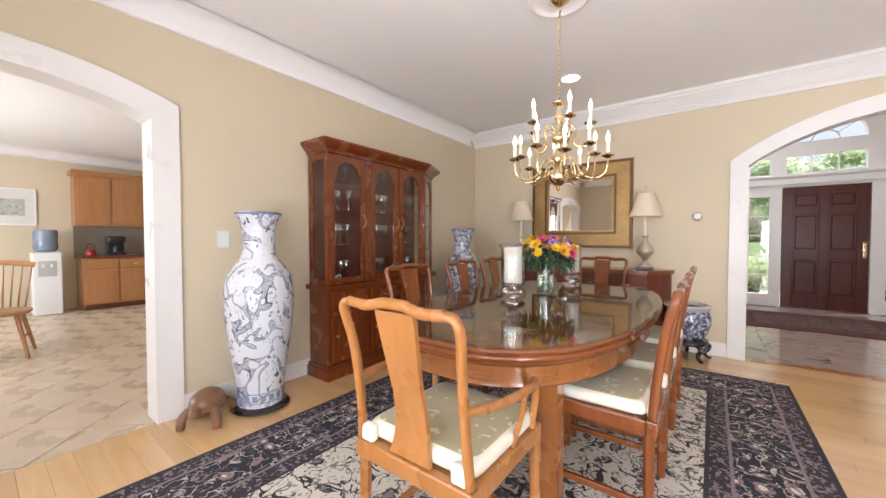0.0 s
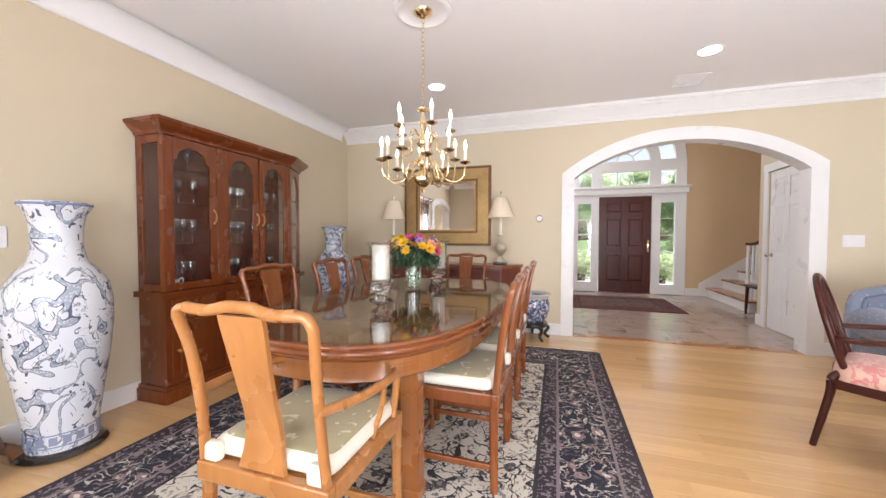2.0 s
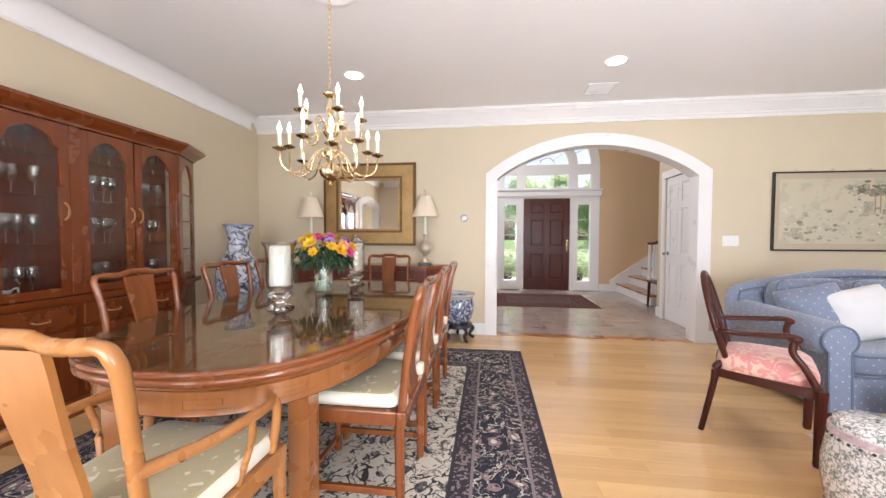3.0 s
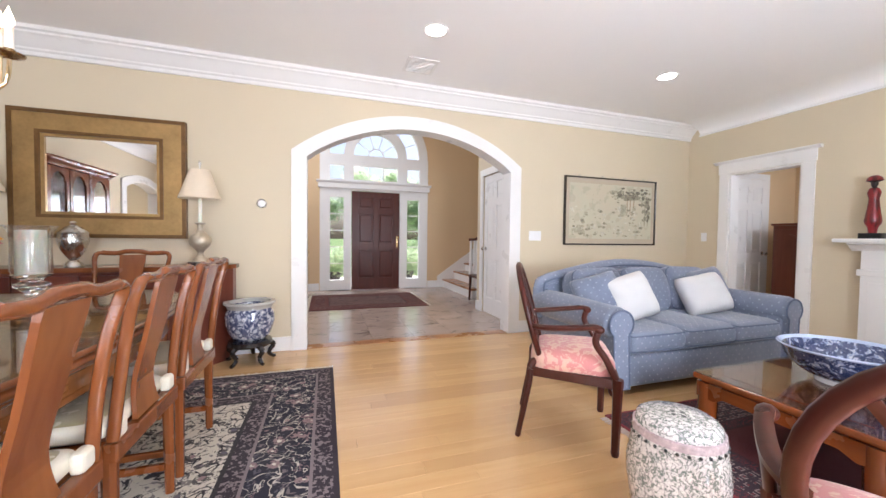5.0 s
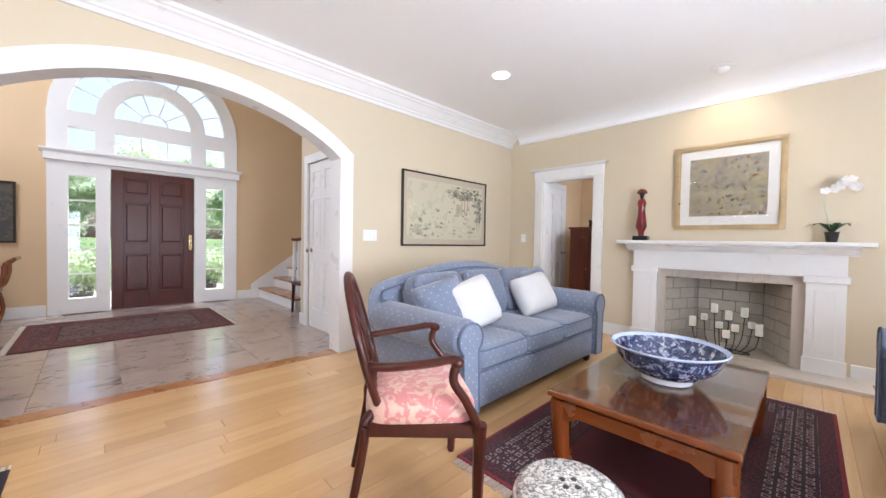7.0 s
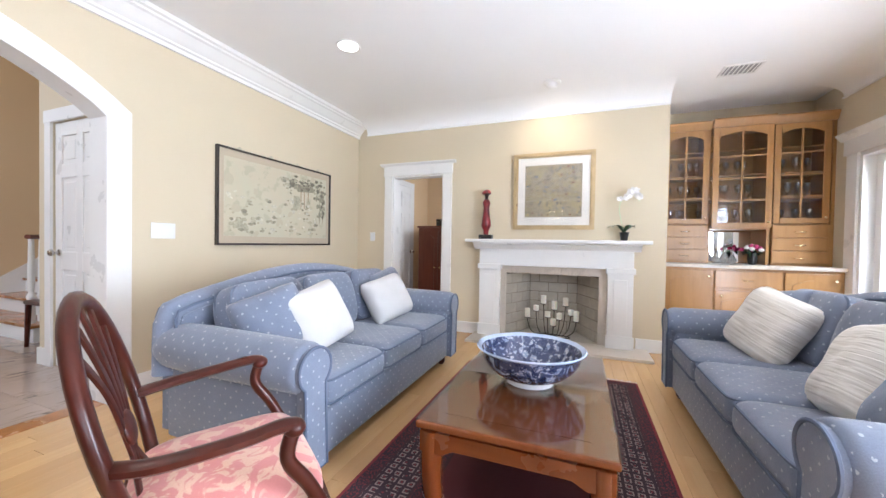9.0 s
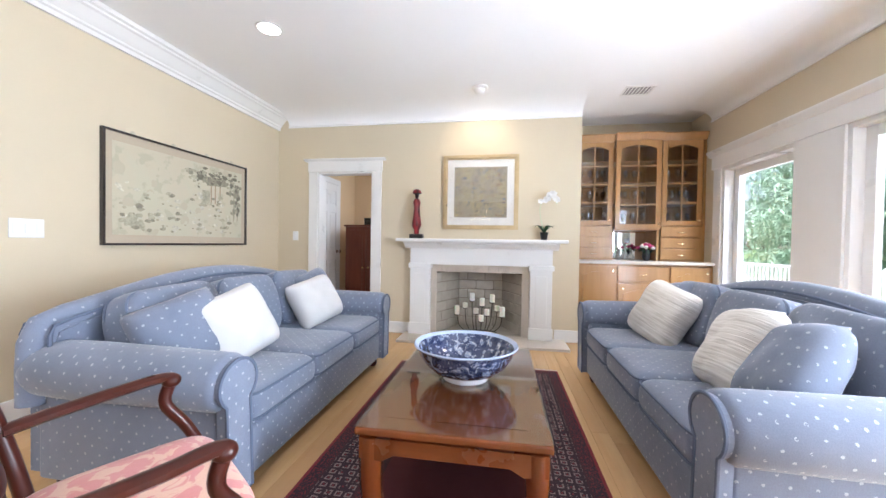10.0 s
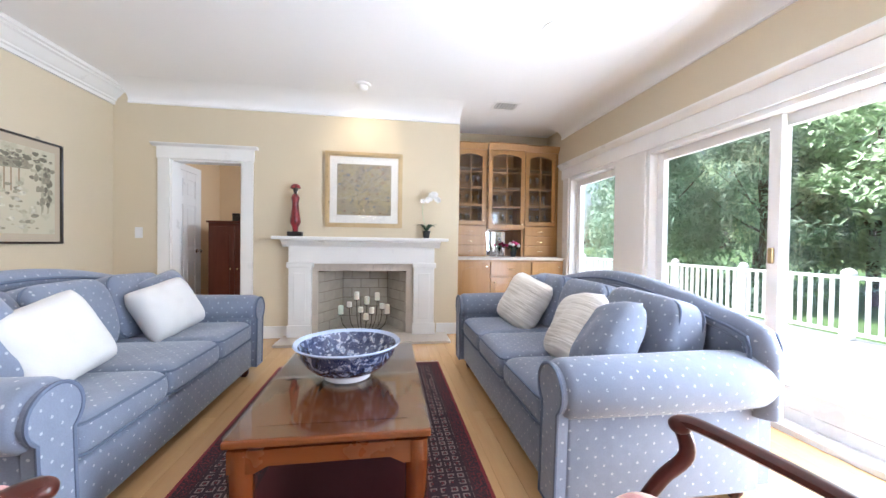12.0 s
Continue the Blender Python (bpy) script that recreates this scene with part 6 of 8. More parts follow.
part("foot_ring", lathe(B(), [(0.112, 0.0), (0.1185, 0.0), (0.1215, 0.021), (0.127, 0.026)], 48), plain("white_glaze", (0.78, 0.79, 0.8), 0.12), bo, "", True)
part("rim", lathe(B(), [(0.2645, 0.170), (0.2735, 0.178), (0.268, 0.1835), (0.249, 0.1685)], 48), plain("pale_blue_glaze", (0.42, 0.50, 0.66), 0.12), bo, "", True)


def oval_armchair(m, label):
    a = thing("armchair", m, label, "armchair", "pair of oval-back armchairs")
    tilt = T((-0.215, 0, 0.66)) @ RotY(-15)
    loop = [tilt @ Vector((0, 0.225 * math.cos(t), 0.295 * math.sin(t))) for t in [2 * math.pi * k / 36 for k in range(36)]]
    part("back_frame", sweep(B(), loop, 0.021, 0.017, 8, (1, 0, 0.25), True), MAHOG, a, "", True)
    for k in range(5):
        an = radians(90 + (k - 2) * 22)
        top = tilt @ Vector((0, 0.205 * math.cos(an), 0.275 * math.sin(an)))
        mid = tilt @ Vector((0.008, 0.10 * math.cos(an), 0.10 * math.sin(an)))
        low = tilt @ Vector((0, 0.02 * (k - 2) * -0.5, -0.10))
        part("slat", sweep(B(), smooth([top, mid, low], 5), 0.012, 0.007, 6, (1, 0, 0.2)), MAHOG, a, "", True)
    for k in range(3):
        an = radians(-90 + (k - 1) * 34)
        part("slat", sweep(B(), [tilt @ Vector((0, 0, -0.08)), tilt @ Vector((0, 0.2 * math.cos(an), 0.275 * math.sin(an)))], 0.012, 0.007, 6, (1, 0, 0.2)), MAHOG, a, "", True)
    part("rosette", puff(B(), 0.012, 0.05, 0.045, 1, 1, tilt @ T((0.008, 0, -0.04))), MAHOG, a, "carved oval rosette", True)
    for sy in (-1, 1):
        hip = tilt @ Vector((0, sy * 0.15, -0.23))
        part("back_leg", sweep(B(), smooth([hip, (-0.205, sy * 0.175, 0.40), (-0.215, sy * 0.185, 0.30), (-0.27, sy * 0.195, 0.0)]), [0.022, 0.015], seg=8, square=True), MAHOG, a, "", True)
        part("front_leg", sweep(B(), [(0.225, sy * 0.255, 0.40), (0.225, sy * 0.255, 0.33), (0.222, sy * 0.25, 0.04), (0.222, sy * 0.25, 0.0)], [0.027, 0.015], seg=8, square=True), MAHOG, a)
        part("front_foot", lathe(B(), [(0, 0), (0.017, 0), (0.022, 0.02), (0.017, 0.04), (0, 0.041)], 10, (0.222, sy * 0.25, 0)), MAHOG, a, "", True)
        ab = tilt @ Vector((0, sy * 0.215, -0.03))
        arm = part("armrest", sweep(B(), smooth([ab, (-0.12, sy * 0.255, 0.635), (0.02, sy * 0.275, 0.65), (0.10, sy * 0.275, 0.66), (0.135, sy * 0.272, 0.655)]), 0.021, 0.016, 8), MAHOG, a, "", True)
        part("arm_scroll", puff(B(), 0.026, 0.026, 0.022, 1, 1, T((0.13, sy * 0.272, 0.648))), MAHOG, arm, "", True)
        part("arm_post", sweep(B(), smooth([(0.13, sy * 0.272, 0.65), (0.115, sy * 0.275, 0.58), (0.165, sy * 0.268, 0.50), (0.215, sy * 0.26, 0.40)]), 0.018, 0.017, 8, (0, 1, 0)), MAHOG, a, "", True)
    rail = [(-0.21, -0.185), (0.235, -0.262), (0.255, 0.0), (0.235, 0.262), (-0.21, 0.185)]
    part("seat_rail", prism(B(), rail, "z", 0.345, 0.395), MAHOG, a)
    bm = puff(B(), 0.222, 0.245, 0.085, 0.35, 0.5, T((0.012, 0, 0.425)), 36, 14)
    for v in bm.verts:
        v.co.y *= 0.80 + 0.2 * (v.co.x + 0.22) / 0.46
    part("seat", bm, DAMASK, a, "plump pink damask seat", True)
    return a


oval_armchair(T((3.76, 2.80, 0)) @ RotZ(-34), "dark mahogany oval-back armchair with a pink damask seat")
oval_armchair(T((3.537, 1.369, 0)) @ RotZ(28), "dark mahogany oval-back armchair beside the garden stool")

gs = thing("garden_stool", T((3.665, 2.03, 0)), "barrel-shaped floral porcelain garden stool", "stool")
part("body", lathe(B(), [(0, 0.0), (0.125, 0.0), (0.13, 0.02), (0.155, 0.10), (0.17, 0.2), (0.17, 0.26), (0.155, 0.36), (0.142, 0.415), (0.138, 0.435), (0.12, 0.447), (0.04, 0.452), (0, 0.452)], 40), STOOLP, gs, "", True)
for z, r in ((0.395, 0.1495), (0.05, 0.142)):
    part("band", lathe(B(), [(r - 0.004, z - 0.016), (r + 0.004, z - 0.013), (r + 0.001, z + 0.013), (r - 0.008, z + 0.016)], 40), plain("mauve_band", (0.55, 0.44, 0.45), 0.2, 0, 0.25, 60), gs, "", True)
bm = B()
for z, n, r in ((0.372, 28, 0.1535), (0.078, 28, 0.1495)):
    for i in range(n):
        t = 2 * math.pi * i / n
        puff(bm, 0.006, 0.006, 0.006, 1, 1, T((r * math.cos(t), r * math.sin(t), z)), 8, 6)
part("studs", bm, plain("dark_studs", (0.06, 0.06, 0.06), 0.25), gs)["kind"] = "stuff"
# dark discs on the solid top imitate the shade inside pierced holes
bm = B()
for dx, dy in ((0.022, 0.0), (-0.022, 0.0), (0, 0.022), (0, -0.022)):
    lathe(bm, [(0, 0.4535), (0.008, 0.4535), (0.008, 0.4522)], 12, (dx, dy, 0))
part("coin_hole", bm, DARKPL, gs)

# ---- fireplace ----
fp = thing("fireplace", T((0, 0, 0)), "white painted mantel with a pale stone surround and brick firebox", "fireplace")
part("hearth", box(B(), 6.83, 1.22, 0.0, XE - 0.001, 3.06, 0.028, 0.004), HEARTH, fp, "pale polished stone hearth slab")
bm = B()
box(bm, XE - 0.03, 1.60, 0.0285, XE - 0.0015, FB0, 0.85)
box(bm, XE - 0.03, FB1, 0.0285, XE - 0.0015, 2.76, 0.85)
box(bm, XE - 0.03, FB0, FBZ, XE - 0.0015, FB1, 0.85)
part("surround", bm, HEARTH, fp, "pale stone slips")
for y0, y1 in ((1.37, 1.61), (2.75, 2.99)):
    pil = part("pilaster", box(B(), XE - 0.10, y0, 0.0285, XE - 0.001, y1, 0.80, 0.004), TRIM, fp)
    part("plinth_block", box(B(), XE - 0.115, y0 - 0.012, 0.0285, XE - 0.1005, y1 + 0.012, 0.16, 0.003), TRIM, pil)
    part("inset", box(B(), XE - 0.108, y0 + 0.055, 0.21, XE - 0.1005, y1 - 0.055, 0.74, 0.004), TRIM, pil)
    part("cap", box(B(), XE - 0.125, y0 - 0.018, 0.80, XE - 0.001, y1 + 0.018, 0.86, 0.006), TRIM, pil)
part("frieze", box(B(), XE - 0.10, 1.37, 0.8605, XE - 0.001, 2.99, 1.03, 0.003), TRIM, fp)
part("lintel", box(B(), XE - 0.095, 1.61, 0.845, XE - 0.001, 2.75, 0.86), TRIM, fp)
prof = [(XE - 0.001, 1.03), (XE - 0.115, 1.03), (XE - 0.12, 1.045), (XE - 0.14, 1.05), (XE - 0.17, 1.085), (XE - 0.20, 1.095), (XE - 0.20, 1.108), (XE - 0.001, 1.108)]
part("bed_moulding", prism(B(), prof, "y", 1.31, 3.05), TRIM, fp)
part("mantel_shelf", box(B(), XE - 0.255, 1.23, 1.1085, XE - 0.001, 3.13, 1.145, 0.008), TRIM, fp)
FD = 0.46
bm = prism(B(), [(XE + 0.001, FB0 + 0.0), (XE + 0.001, FB1), (XE + 0.15, FB1 + 0.3), (XE + 0.7, FB1 + 0.3), (XE + 0.7, FB0 - 0.3), (XE + 0.15, FB0 - 0.3)], "z", -0.05, 0.03)
part("firebox_floor", bm, FBRICK, fp, "brick firebox floor")
bm = prism(B(), [(XE + 0.141, FB0 - 0.2), (XE + 0.141, FB1 + 0.2), (XE + 0.7, FB1 + 0.2), (XE + 0.7, FB0 - 0.2)], "z", FBZ, FBZ + 0.05)
part("firebox_top", bm, MORTAR, fp)
corners = [Vector((XE + 0.002, FB1 - 0.004, 0)), Vector((XE + FD, 2.47, 0)), Vector((XE + FD, 1.91, 0)), Vector((XE + 0.002, FB0 + 0.004, 0))]
bricks = []
for p, q in zip(corners, corners[1:]):
    d = (q - p)
    L, u = d.length, d.normalized()
    nrm = Vector((-u.y, u.x, 0))
    if nrm.dot(Vector((XE + 0.15, 2.19, 0)) - p) < 0:
        nrm = -nrm
    M_ = Matrix(((u.x, -nrm.x, 0, p.x), (u.y, -nrm.y, 0, p.y), (0, 0, 1, 0), (0, 0, 0, 1)))
    part("firebox_lining", box(B(), -0.03, 0.012, 0.0305, L + 0.03, 0.06, FBZ, m=M_), MORTAR, fp)
    bricks.append((M_, L))

fr = thing("framed_print", T((XE - 0.003, 2.185, 1.69)) @ RotZ(-90), "abstract grey and ochre print in a white mat and gold frame", "picture")


def art(name, ground, tones, scale, lo, hi):
    m, nt, bs = shader(name)
    v = coords(nt)
    vo = node(nt, "ShaderNodeTexVoronoi", {"Vector": v, "Scale": scale * 2.2})
    n, n2 = nse(nt, v, scale, 4, 0.6, 0.8), nse(nt, v, scale * 4, 3)
    col = mixc(nt, step(nt, n, lo, hi), ground, tones[0])
    col = mixc(nt, mth(nt, "MULTIPLY", step(nt, n2, 0.55, 0.62), 0.7), col, tones[1])
    col = mixc(nt, mth(nt, "MULTIPLY", mth(nt, "LESS_THAN", vo.outputs["Distance"], 0.22), mth(nt, "GREATER_THAN", n2, 0.5)), col, tones[2])
    nt.links.new(col, bs.inputs["Base Color"])
    bs.inputs["Roughness"].default_value = 0.6
    return m


SILVERGOLD = plain("pale_gold", (0.58, 0.45, 0.26), 0.35, 0.7, 0.15, 8, 0.1, 40)
part("frame", picture_ring(0.435, 0.43, 0.40, 0.395, -0.035, 0), SILVERGOLD, fr)
part("frame_lip", picture_ring(0.40, 0.395, 0.385, 0.38, -0.022, 0), SILVERGOLD, fr)
part("mat_board", box(B(), -0.385, -0.012, -0.38, 0.385, -0.004, 0.38), plain("mat_white", (0.76, 0.74, 0.70), 0.85, 0, 0.02), fr)
pr = part("print", box(B(), -0.305, -0.016, -0.29, 0.305, -0.0125, 0.295), art("print_art", (0.30, 0.26, 0.19), ((0.36, 0.30, 0.17), (0.17, 0.15, 0.12), (0.42, 0.36, 0.27)), 6, 0.4, 0.6), fr)
rnd = random.Random(8)
BLOT = [plain("print_ink", c, 0.7) for c in ((0.13, 0.12, 0.11), (0.20, 0.08, 0.05), (0.42, 0.33, 0.14), (0.12, 0.15, 0.2))]
for i in range(110):
    x, z = rnd.uniform(-0.28, 0.28), rnd.uniform(-0.27, 0.27)
    w, h = rnd.uniform(0.003, 0.014), rnd.uniform(0.003, 0.012)
    part("motif", box(B(), x - w, -0.0172, z - h, x + w, -0.0165, z + h), BLOT[rnd.randrange(4)], pr)
part("glazing", box(B(), -0.385, -0.0205, -0.38, 0.385, -0.019, 0.38), PANE, fr)

def statue_paint(name):
    """Black base, red robe with dark folds, dark head under a red brim."""
    m, nt, bs = shader(name)
    tc = nt.nodes.new("ShaderNodeTexCoord")
    z = node(nt, "ShaderNodeSeparateXYZ", [tc.outputs["Object"]]).outputs[2]
    fold = step(nt, nse(nt, coords(nt, (30, 30, 6)), 1.0, 3), 0.46, 0.58)
    red = mixc(nt, mth(nt, "MULTIPLY", fold, 0.75), (0.24, 0.018, 0.022), (0.035, 0.008, 0.01))
    col = mixc(nt, mth(nt, "LESS_THAN", z, 0.052), red, (0.008, 0.007, 0.007))
    head = mth(nt, "MULTIPLY", mth(nt, "GREATER_THAN", z, 0.455), mth(nt, "LESS_THAN", z, 0.522))
    nt.links.new(mixc(nt, head, col, (0.02, 0.010, 0.009)), bs.inputs["Base Color"])
    bs.inputs["Roughness"].default_value = 0.28
    return m


st = thing("carved_figurine", T((7.12, 2.915, 1.146)), "red and black carved wooden statuette on a black base", "statuette")
bm = B()
prof = [(0, 0.05), (0.028, 0.05), (0.032, 0.10), (0.052, 0.14), (0.056, 0.16), (0.040, 0.28), (0.033, 0.36), (0.045, 0.42), (0.030, 0.455), (0.014, 0.465), (0.022, 0.485), (0.024, 0.51), (0.056, 0.525), (0.045, 0.555), (0.02, 0.572), (0, 0.575)]
lathe(bm, prof, 20)
box(bm, -0.05, -0.075, 0, 0.05, 0.075, 0.05, 0.004)
part("figure", bm, statue_paint("painted_statuette"), st, "", True)

orc = thing("orchid", T((7.13, 1.47, 1.146)), "white orchid in a small black pot", "plant")
part("pot", lathe(B(), [(0, 0), (0.032, 0), (0.045, 0.08), (0.048, 0.085), (0.041, 0.085), (0.038, 0.075), (0, 0.072)], 20), DARKPL, orc, "", True)
for i in range(6):
    a = radians(60 * i + 15)
    bm = B()
    l = 0.17
    prev = None
    for k in range(6):
        s = k / 5
        c = Vector((l * s * math.cos(a), l * s * math.sin(a), 0.075 + 0.09 * math.sin(math.pi * s * 0.75) - 0.01 * s))
        w = 0.020 * math.sin(math.pi * min(0.98, 0.15 + s * 0.85))
        n = Vector((-math.sin(a), math.cos(a), 0))
        pair = [bm.verts.new(c + n * w), bm.verts.new(c - n * w)]
        if prev:
            bm.faces.new((prev[0], prev[1], pair[1], pair[0]))
        prev = pair
    part("leaf", bm, LEAFDK, orc, "", True)
stem = smooth([(0, 0, 0.07), (0, 0.03, 0.2), (0, 0.05, 0.34), (0, 0.0, 0.47), (0, -0.08, 0.49), (0, -0.13, 0.40)], 6)
part("stem", sweep(B(), stem, 0.003, seg=6), LEAF, orc)
ORCH = plain("orchid_petal", (0.82, 0.80, 0.78), 0.6, 0, 0.03)
rnd = random.Random(5)
for k in range(11):
    p = stem[15 + int(k * 1.35)]
    M_ = T(p + Vector((rnd.uniform(-0.03, 0.0), rnd.uniform(-0.03, 0.03), rnd.uniform(-0.03, 0.02)))) @ RotY(-80 + rnd.uniform(-20, 20)) @ RotZ(rnd.uniform(0, 72))
    bm = B()
    for j in range(5):
        Q = M_ @ RotZ(72 * j) @ RotY(-14)
        bm.faces.new([bm.verts.new(Q @ Vector(q)) for q in ((0, 0, 0), (0.016, 0.016, 0.002), (0.036, 0.010, 0.004), (0.036, -0.010, 0.004), (0.016, -0.016, 0.002))])
    part("flower", bm, ORCH, orc)

cs = thing("candelabra", T((7.36, 2.19, 0.031)), "dark iron stand of white pillar candles in the firebox", "candle stand")
spots = [(-0.02, 0.26, 0.20, 0.11), (0.05, 0.17, 0.27, 0.07), (0.06, 0.085, 0.36, 0.10), (-0.03, 0.03, 0.22, 0.07), (0.0, -0.04, 0.31, 0.10), (0.05, -0.16, 0.35, 0.10), (-0.05, -0.10, 0.21, 0.075), (-0.08, -0.035, 0.14, 0.08), (0.03, -0.22, 0.25, 0.07), (-0.04, -0.28, 0.20, 0.12)]
bm = B()
for r in (0.16, 0.06):
    sweep(bm, [(r * 0.5 * math.cos(t) - 0.02, r * 1.35 * math.sin(t), 0.008) for t in [2 * math.pi * k / 28 for k in range(28)]], 0.005, seg=6, closed=True)
part("base", bm, IRON, cs, "", True)
for x, y, z, h in spots:
    rod = part("rod", sweep(B(), smooth([(x * 0.4 - 0.02, y * 0.6, 0.01), (x * 0.7, y * 0.9, z * 0.4), (x, y, z)]), 0.004, seg=6), IRON, cs)
    part("cup", lathe(B(), [(0, z), (0.034, z), (0.034, z + 0.006), (0, z + 0.006)], 16, (x, y, 0)), IRON, rod)
    part("candle", lathe(B(), [(0, z + 0.0065), (0.03, z + 0.0065), (0.03, z + h - 0.004), (0.027, z + h), (0, z + h - 0.006)], 18, (x, y, 0)), WAX, rod, "white pillar candle", True)

# painting on the north wall
pa = thing("scroll_painting", T((5.895, YN - 0.003, 1.465)), "wide pale landscape painting in a thin black frame", "painting")
part("frame", picture_ring(0.725, 0.425, 0.708, 0.408, -0.03, 0), BLACKW, pa)
part("mount", box(B(), -0.708, -0.014, -0.408, 0.708, -0.002, 0.408), plain("silk_mount", (0.50, 0.42, 0.31), 0.8, 0, 0.05), pa)
cv = part("canvas", box(B(), -0.655, -0.018, -0.345, 0.655, -0.0145, 0.345), art("landscape_wash", (0.56, 0.50, 0.37), ((0.54, 0.51, 0.38), (0.44, 0.42, 0.30), (0.50, 0.45, 0.33)), 2.2, 0.42, 0.6), pa)
INK = [plain("ink_wash", c, 0.8, 0, 0.3, 30) for c in ((0.17, 0.155, 0.115), (0.28, 0.255, 0.185), (0.40, 0.37, 0.27), (0.33, 0.24, 0.16), (0.56, 0.53, 0.43))]
rnd = random.Random(21)


depth = [0.0]


def wash(x, z, r, mat_, n=9, squash=0.6):
    pts = [(x + r * rnd.uniform(0.6, 1.15) * math.cos(2 * math.pi * k / n), z + squash * r * rnd.uniform(0.6, 1.15) * math.sin(2 * math.pi * k / n)) for k in range(n)]
    depth[0] += 0.000012
    part("brush_mark", prism(B(), pts, "y", -0.0184 - depth[0], -0.0182), mat_, cv)


for i in range(34):
    wash(rnd.uniform(0.05, 0.62), 0.20 + rnd.uniform(-0.04, 0.11), rnd.uniform(0.012, 0.035), INK[rnd.randrange(3)])
part("brush_mark", prism(B(), [(0.16, 0.20), (0.40, 0.26), (0.45, 0.20), (0.44, 0.17), (0.2, 0.15)], "y", -0.0183, -0.01815), INK[1], cv)
for x in (0.24, 0.29, 0.35):
    part("brush_mark", prism(B(), [(x, 0.16), (x + 0.012, 0.16), (x + 0.012, -0.02), (x, -0.02)], "y", -0.0183, -0.01815), INK[3], cv)
part("brush_mark", prism(B(), [(0.14, 0.10), (0.23, 0.10), (0.23, -0.03), (0.13, -0.04)], "y", -0.0183, -0.01815), INK[2], cv)
for i in range(60):
    wash(rnd.uniform(-0.02, 0.64), 0.27 - abs(rnd.gauss(0, 0.06)), rnd.uniform(0.012, 0.04), INK[rnd.choice((0, 0, 1, 2))])
for i in range(26):
    wash(0.52 + rnd.uniform(-0.05, 0.1), rnd.uniform(-0.1, 0.22), rnd.uniform(0.012, 0.03), INK[rnd.choice((0, 1))], 8, 1.3)
for x in (0.53, 0.58):
    part("brush_mark", prism(B(), [(x, 0.2), (x + 0.03, 0.2), (x + 0.025, -0.16), (x + 0.005, -0.18)], "y", -0.0183, -0.01815), INK[2], cv)
for i in range(130):
    wash(rnd.uniform(-0.62, 0.5), rnd.uniform(-0.31, 0.06), rnd.uniform(0.008, 0.035), INK[rnd.choice((1, 2, 2, 4, 4))])
for i in range(16):
    wash(-0.6 + rnd.uniform(0, 0.3), -0.29 + rnd.uniform(0, 0.10), rnd.uniform(0.02, 0.05), INK[rnd.randrange(1, 3)])
for x in (-0.5, -0.15, 0.2, 0.52):
    part("hook", lathe(B(), [(0.018, -0.012), (0.02, -0.004), (0.012, 0.0), (0, 0.0)], 12, m=T((x, -0.012, 0.435)) @ RotX(90)), plain("pale_bracket", (0.5, 0.44, 0.33), 0.6), pa)


# ---- built-in bar cabinet in the niche ----
BF, UF = 7.46, 7.68
low = thing("base_cabinet", T((0, 0, 0)), "honey oak base cabinet under the counter", "cabinet")
part("body", box(B(), BF, YS + 0.003, 0.09, XB - 0.003, NY - 0.003, 0.885), OAKCAB, low)
part("toe_kick", box(B(), BF + 0.05, YS + 0.003, 0.0, XB - 0.003, NY - 0.003, 0.0895), DARKRED, low)
WEST = lambda x, y: T((x, y, 0)) @ RotZ(-90)
for y1, w in ((1.04, 0.42), (0.60, 0.54), (0.04, 0.40)):
    if w > 0.5:
        raised_door(low, WEST(BF - 0.001, y1), w, 0.12, 0.66, OAKCAB, "door", ("knob", 0.05, 0.6))
        raised_door(low, WEST(BF - 0.001, y1), w, 0.69, 0.86, OAKCAB, "drawer", ("pull",))
    else:
        raised_door(low, WEST(BF - 0.001, y1), w, 0.12, 0.86, OAKCAB, "door", ("knob", w - 0.04, 0.8))
structure("counter", box(B(), BF - 0.04, YS + 0.003, 0.8855, XB - 0.003, NY - 0.003, 0.92, 0.006), HEARTH, "pale stone counter on the oak cabinet", "counter")
up = thing("wall_cabinet", T((0, 0, 0)), "tall honey oak glazed display cabinet with small drawers", "cabinet")
part("back_panel", box(B(), XB - 0.02, YS + 0.003, 0.9205, XB - 0.003, NY - 0.003, 2.37), OAKCAB, up)
for y in (NY - 0.03, 0.60, 0.08, YS + 0.003):
    part("upright", box(B(), UF + 0.001, y, 0.9205, XB - 0.0205, y + 0.025, 2.37), OAKCAB, up)
for z in (1.33, 1.6, 1.86, 2.12):
    part("shelf", box(B(), UF + 0.03, YS + 0.03, z, XB - 0.021, NY - 0.031, z + 0.012), OAKCAB, up)
part("top_board", box(B(), UF, YS + 0.003, 2.3705, XB - 0.003, NY - 0.003, 2.39), OAKCAB, up)
bm = B()
for a, b, off in ((NY - 0.004, 0.60, 0.0), (0.599, 0.081, -0.05), (0.08, YS + 0.004, 0.0)):
    prism(bm, [(UF + off + 0.03, 2.355), (UF + off - 0.015, 2.355), (UF + off - 0.05, 2.42), (UF + off - 0.05, 2.44), (UF + off + 0.03, 2.44)], "y", b, a)
part("cornice", bm, OAKCAB, up)
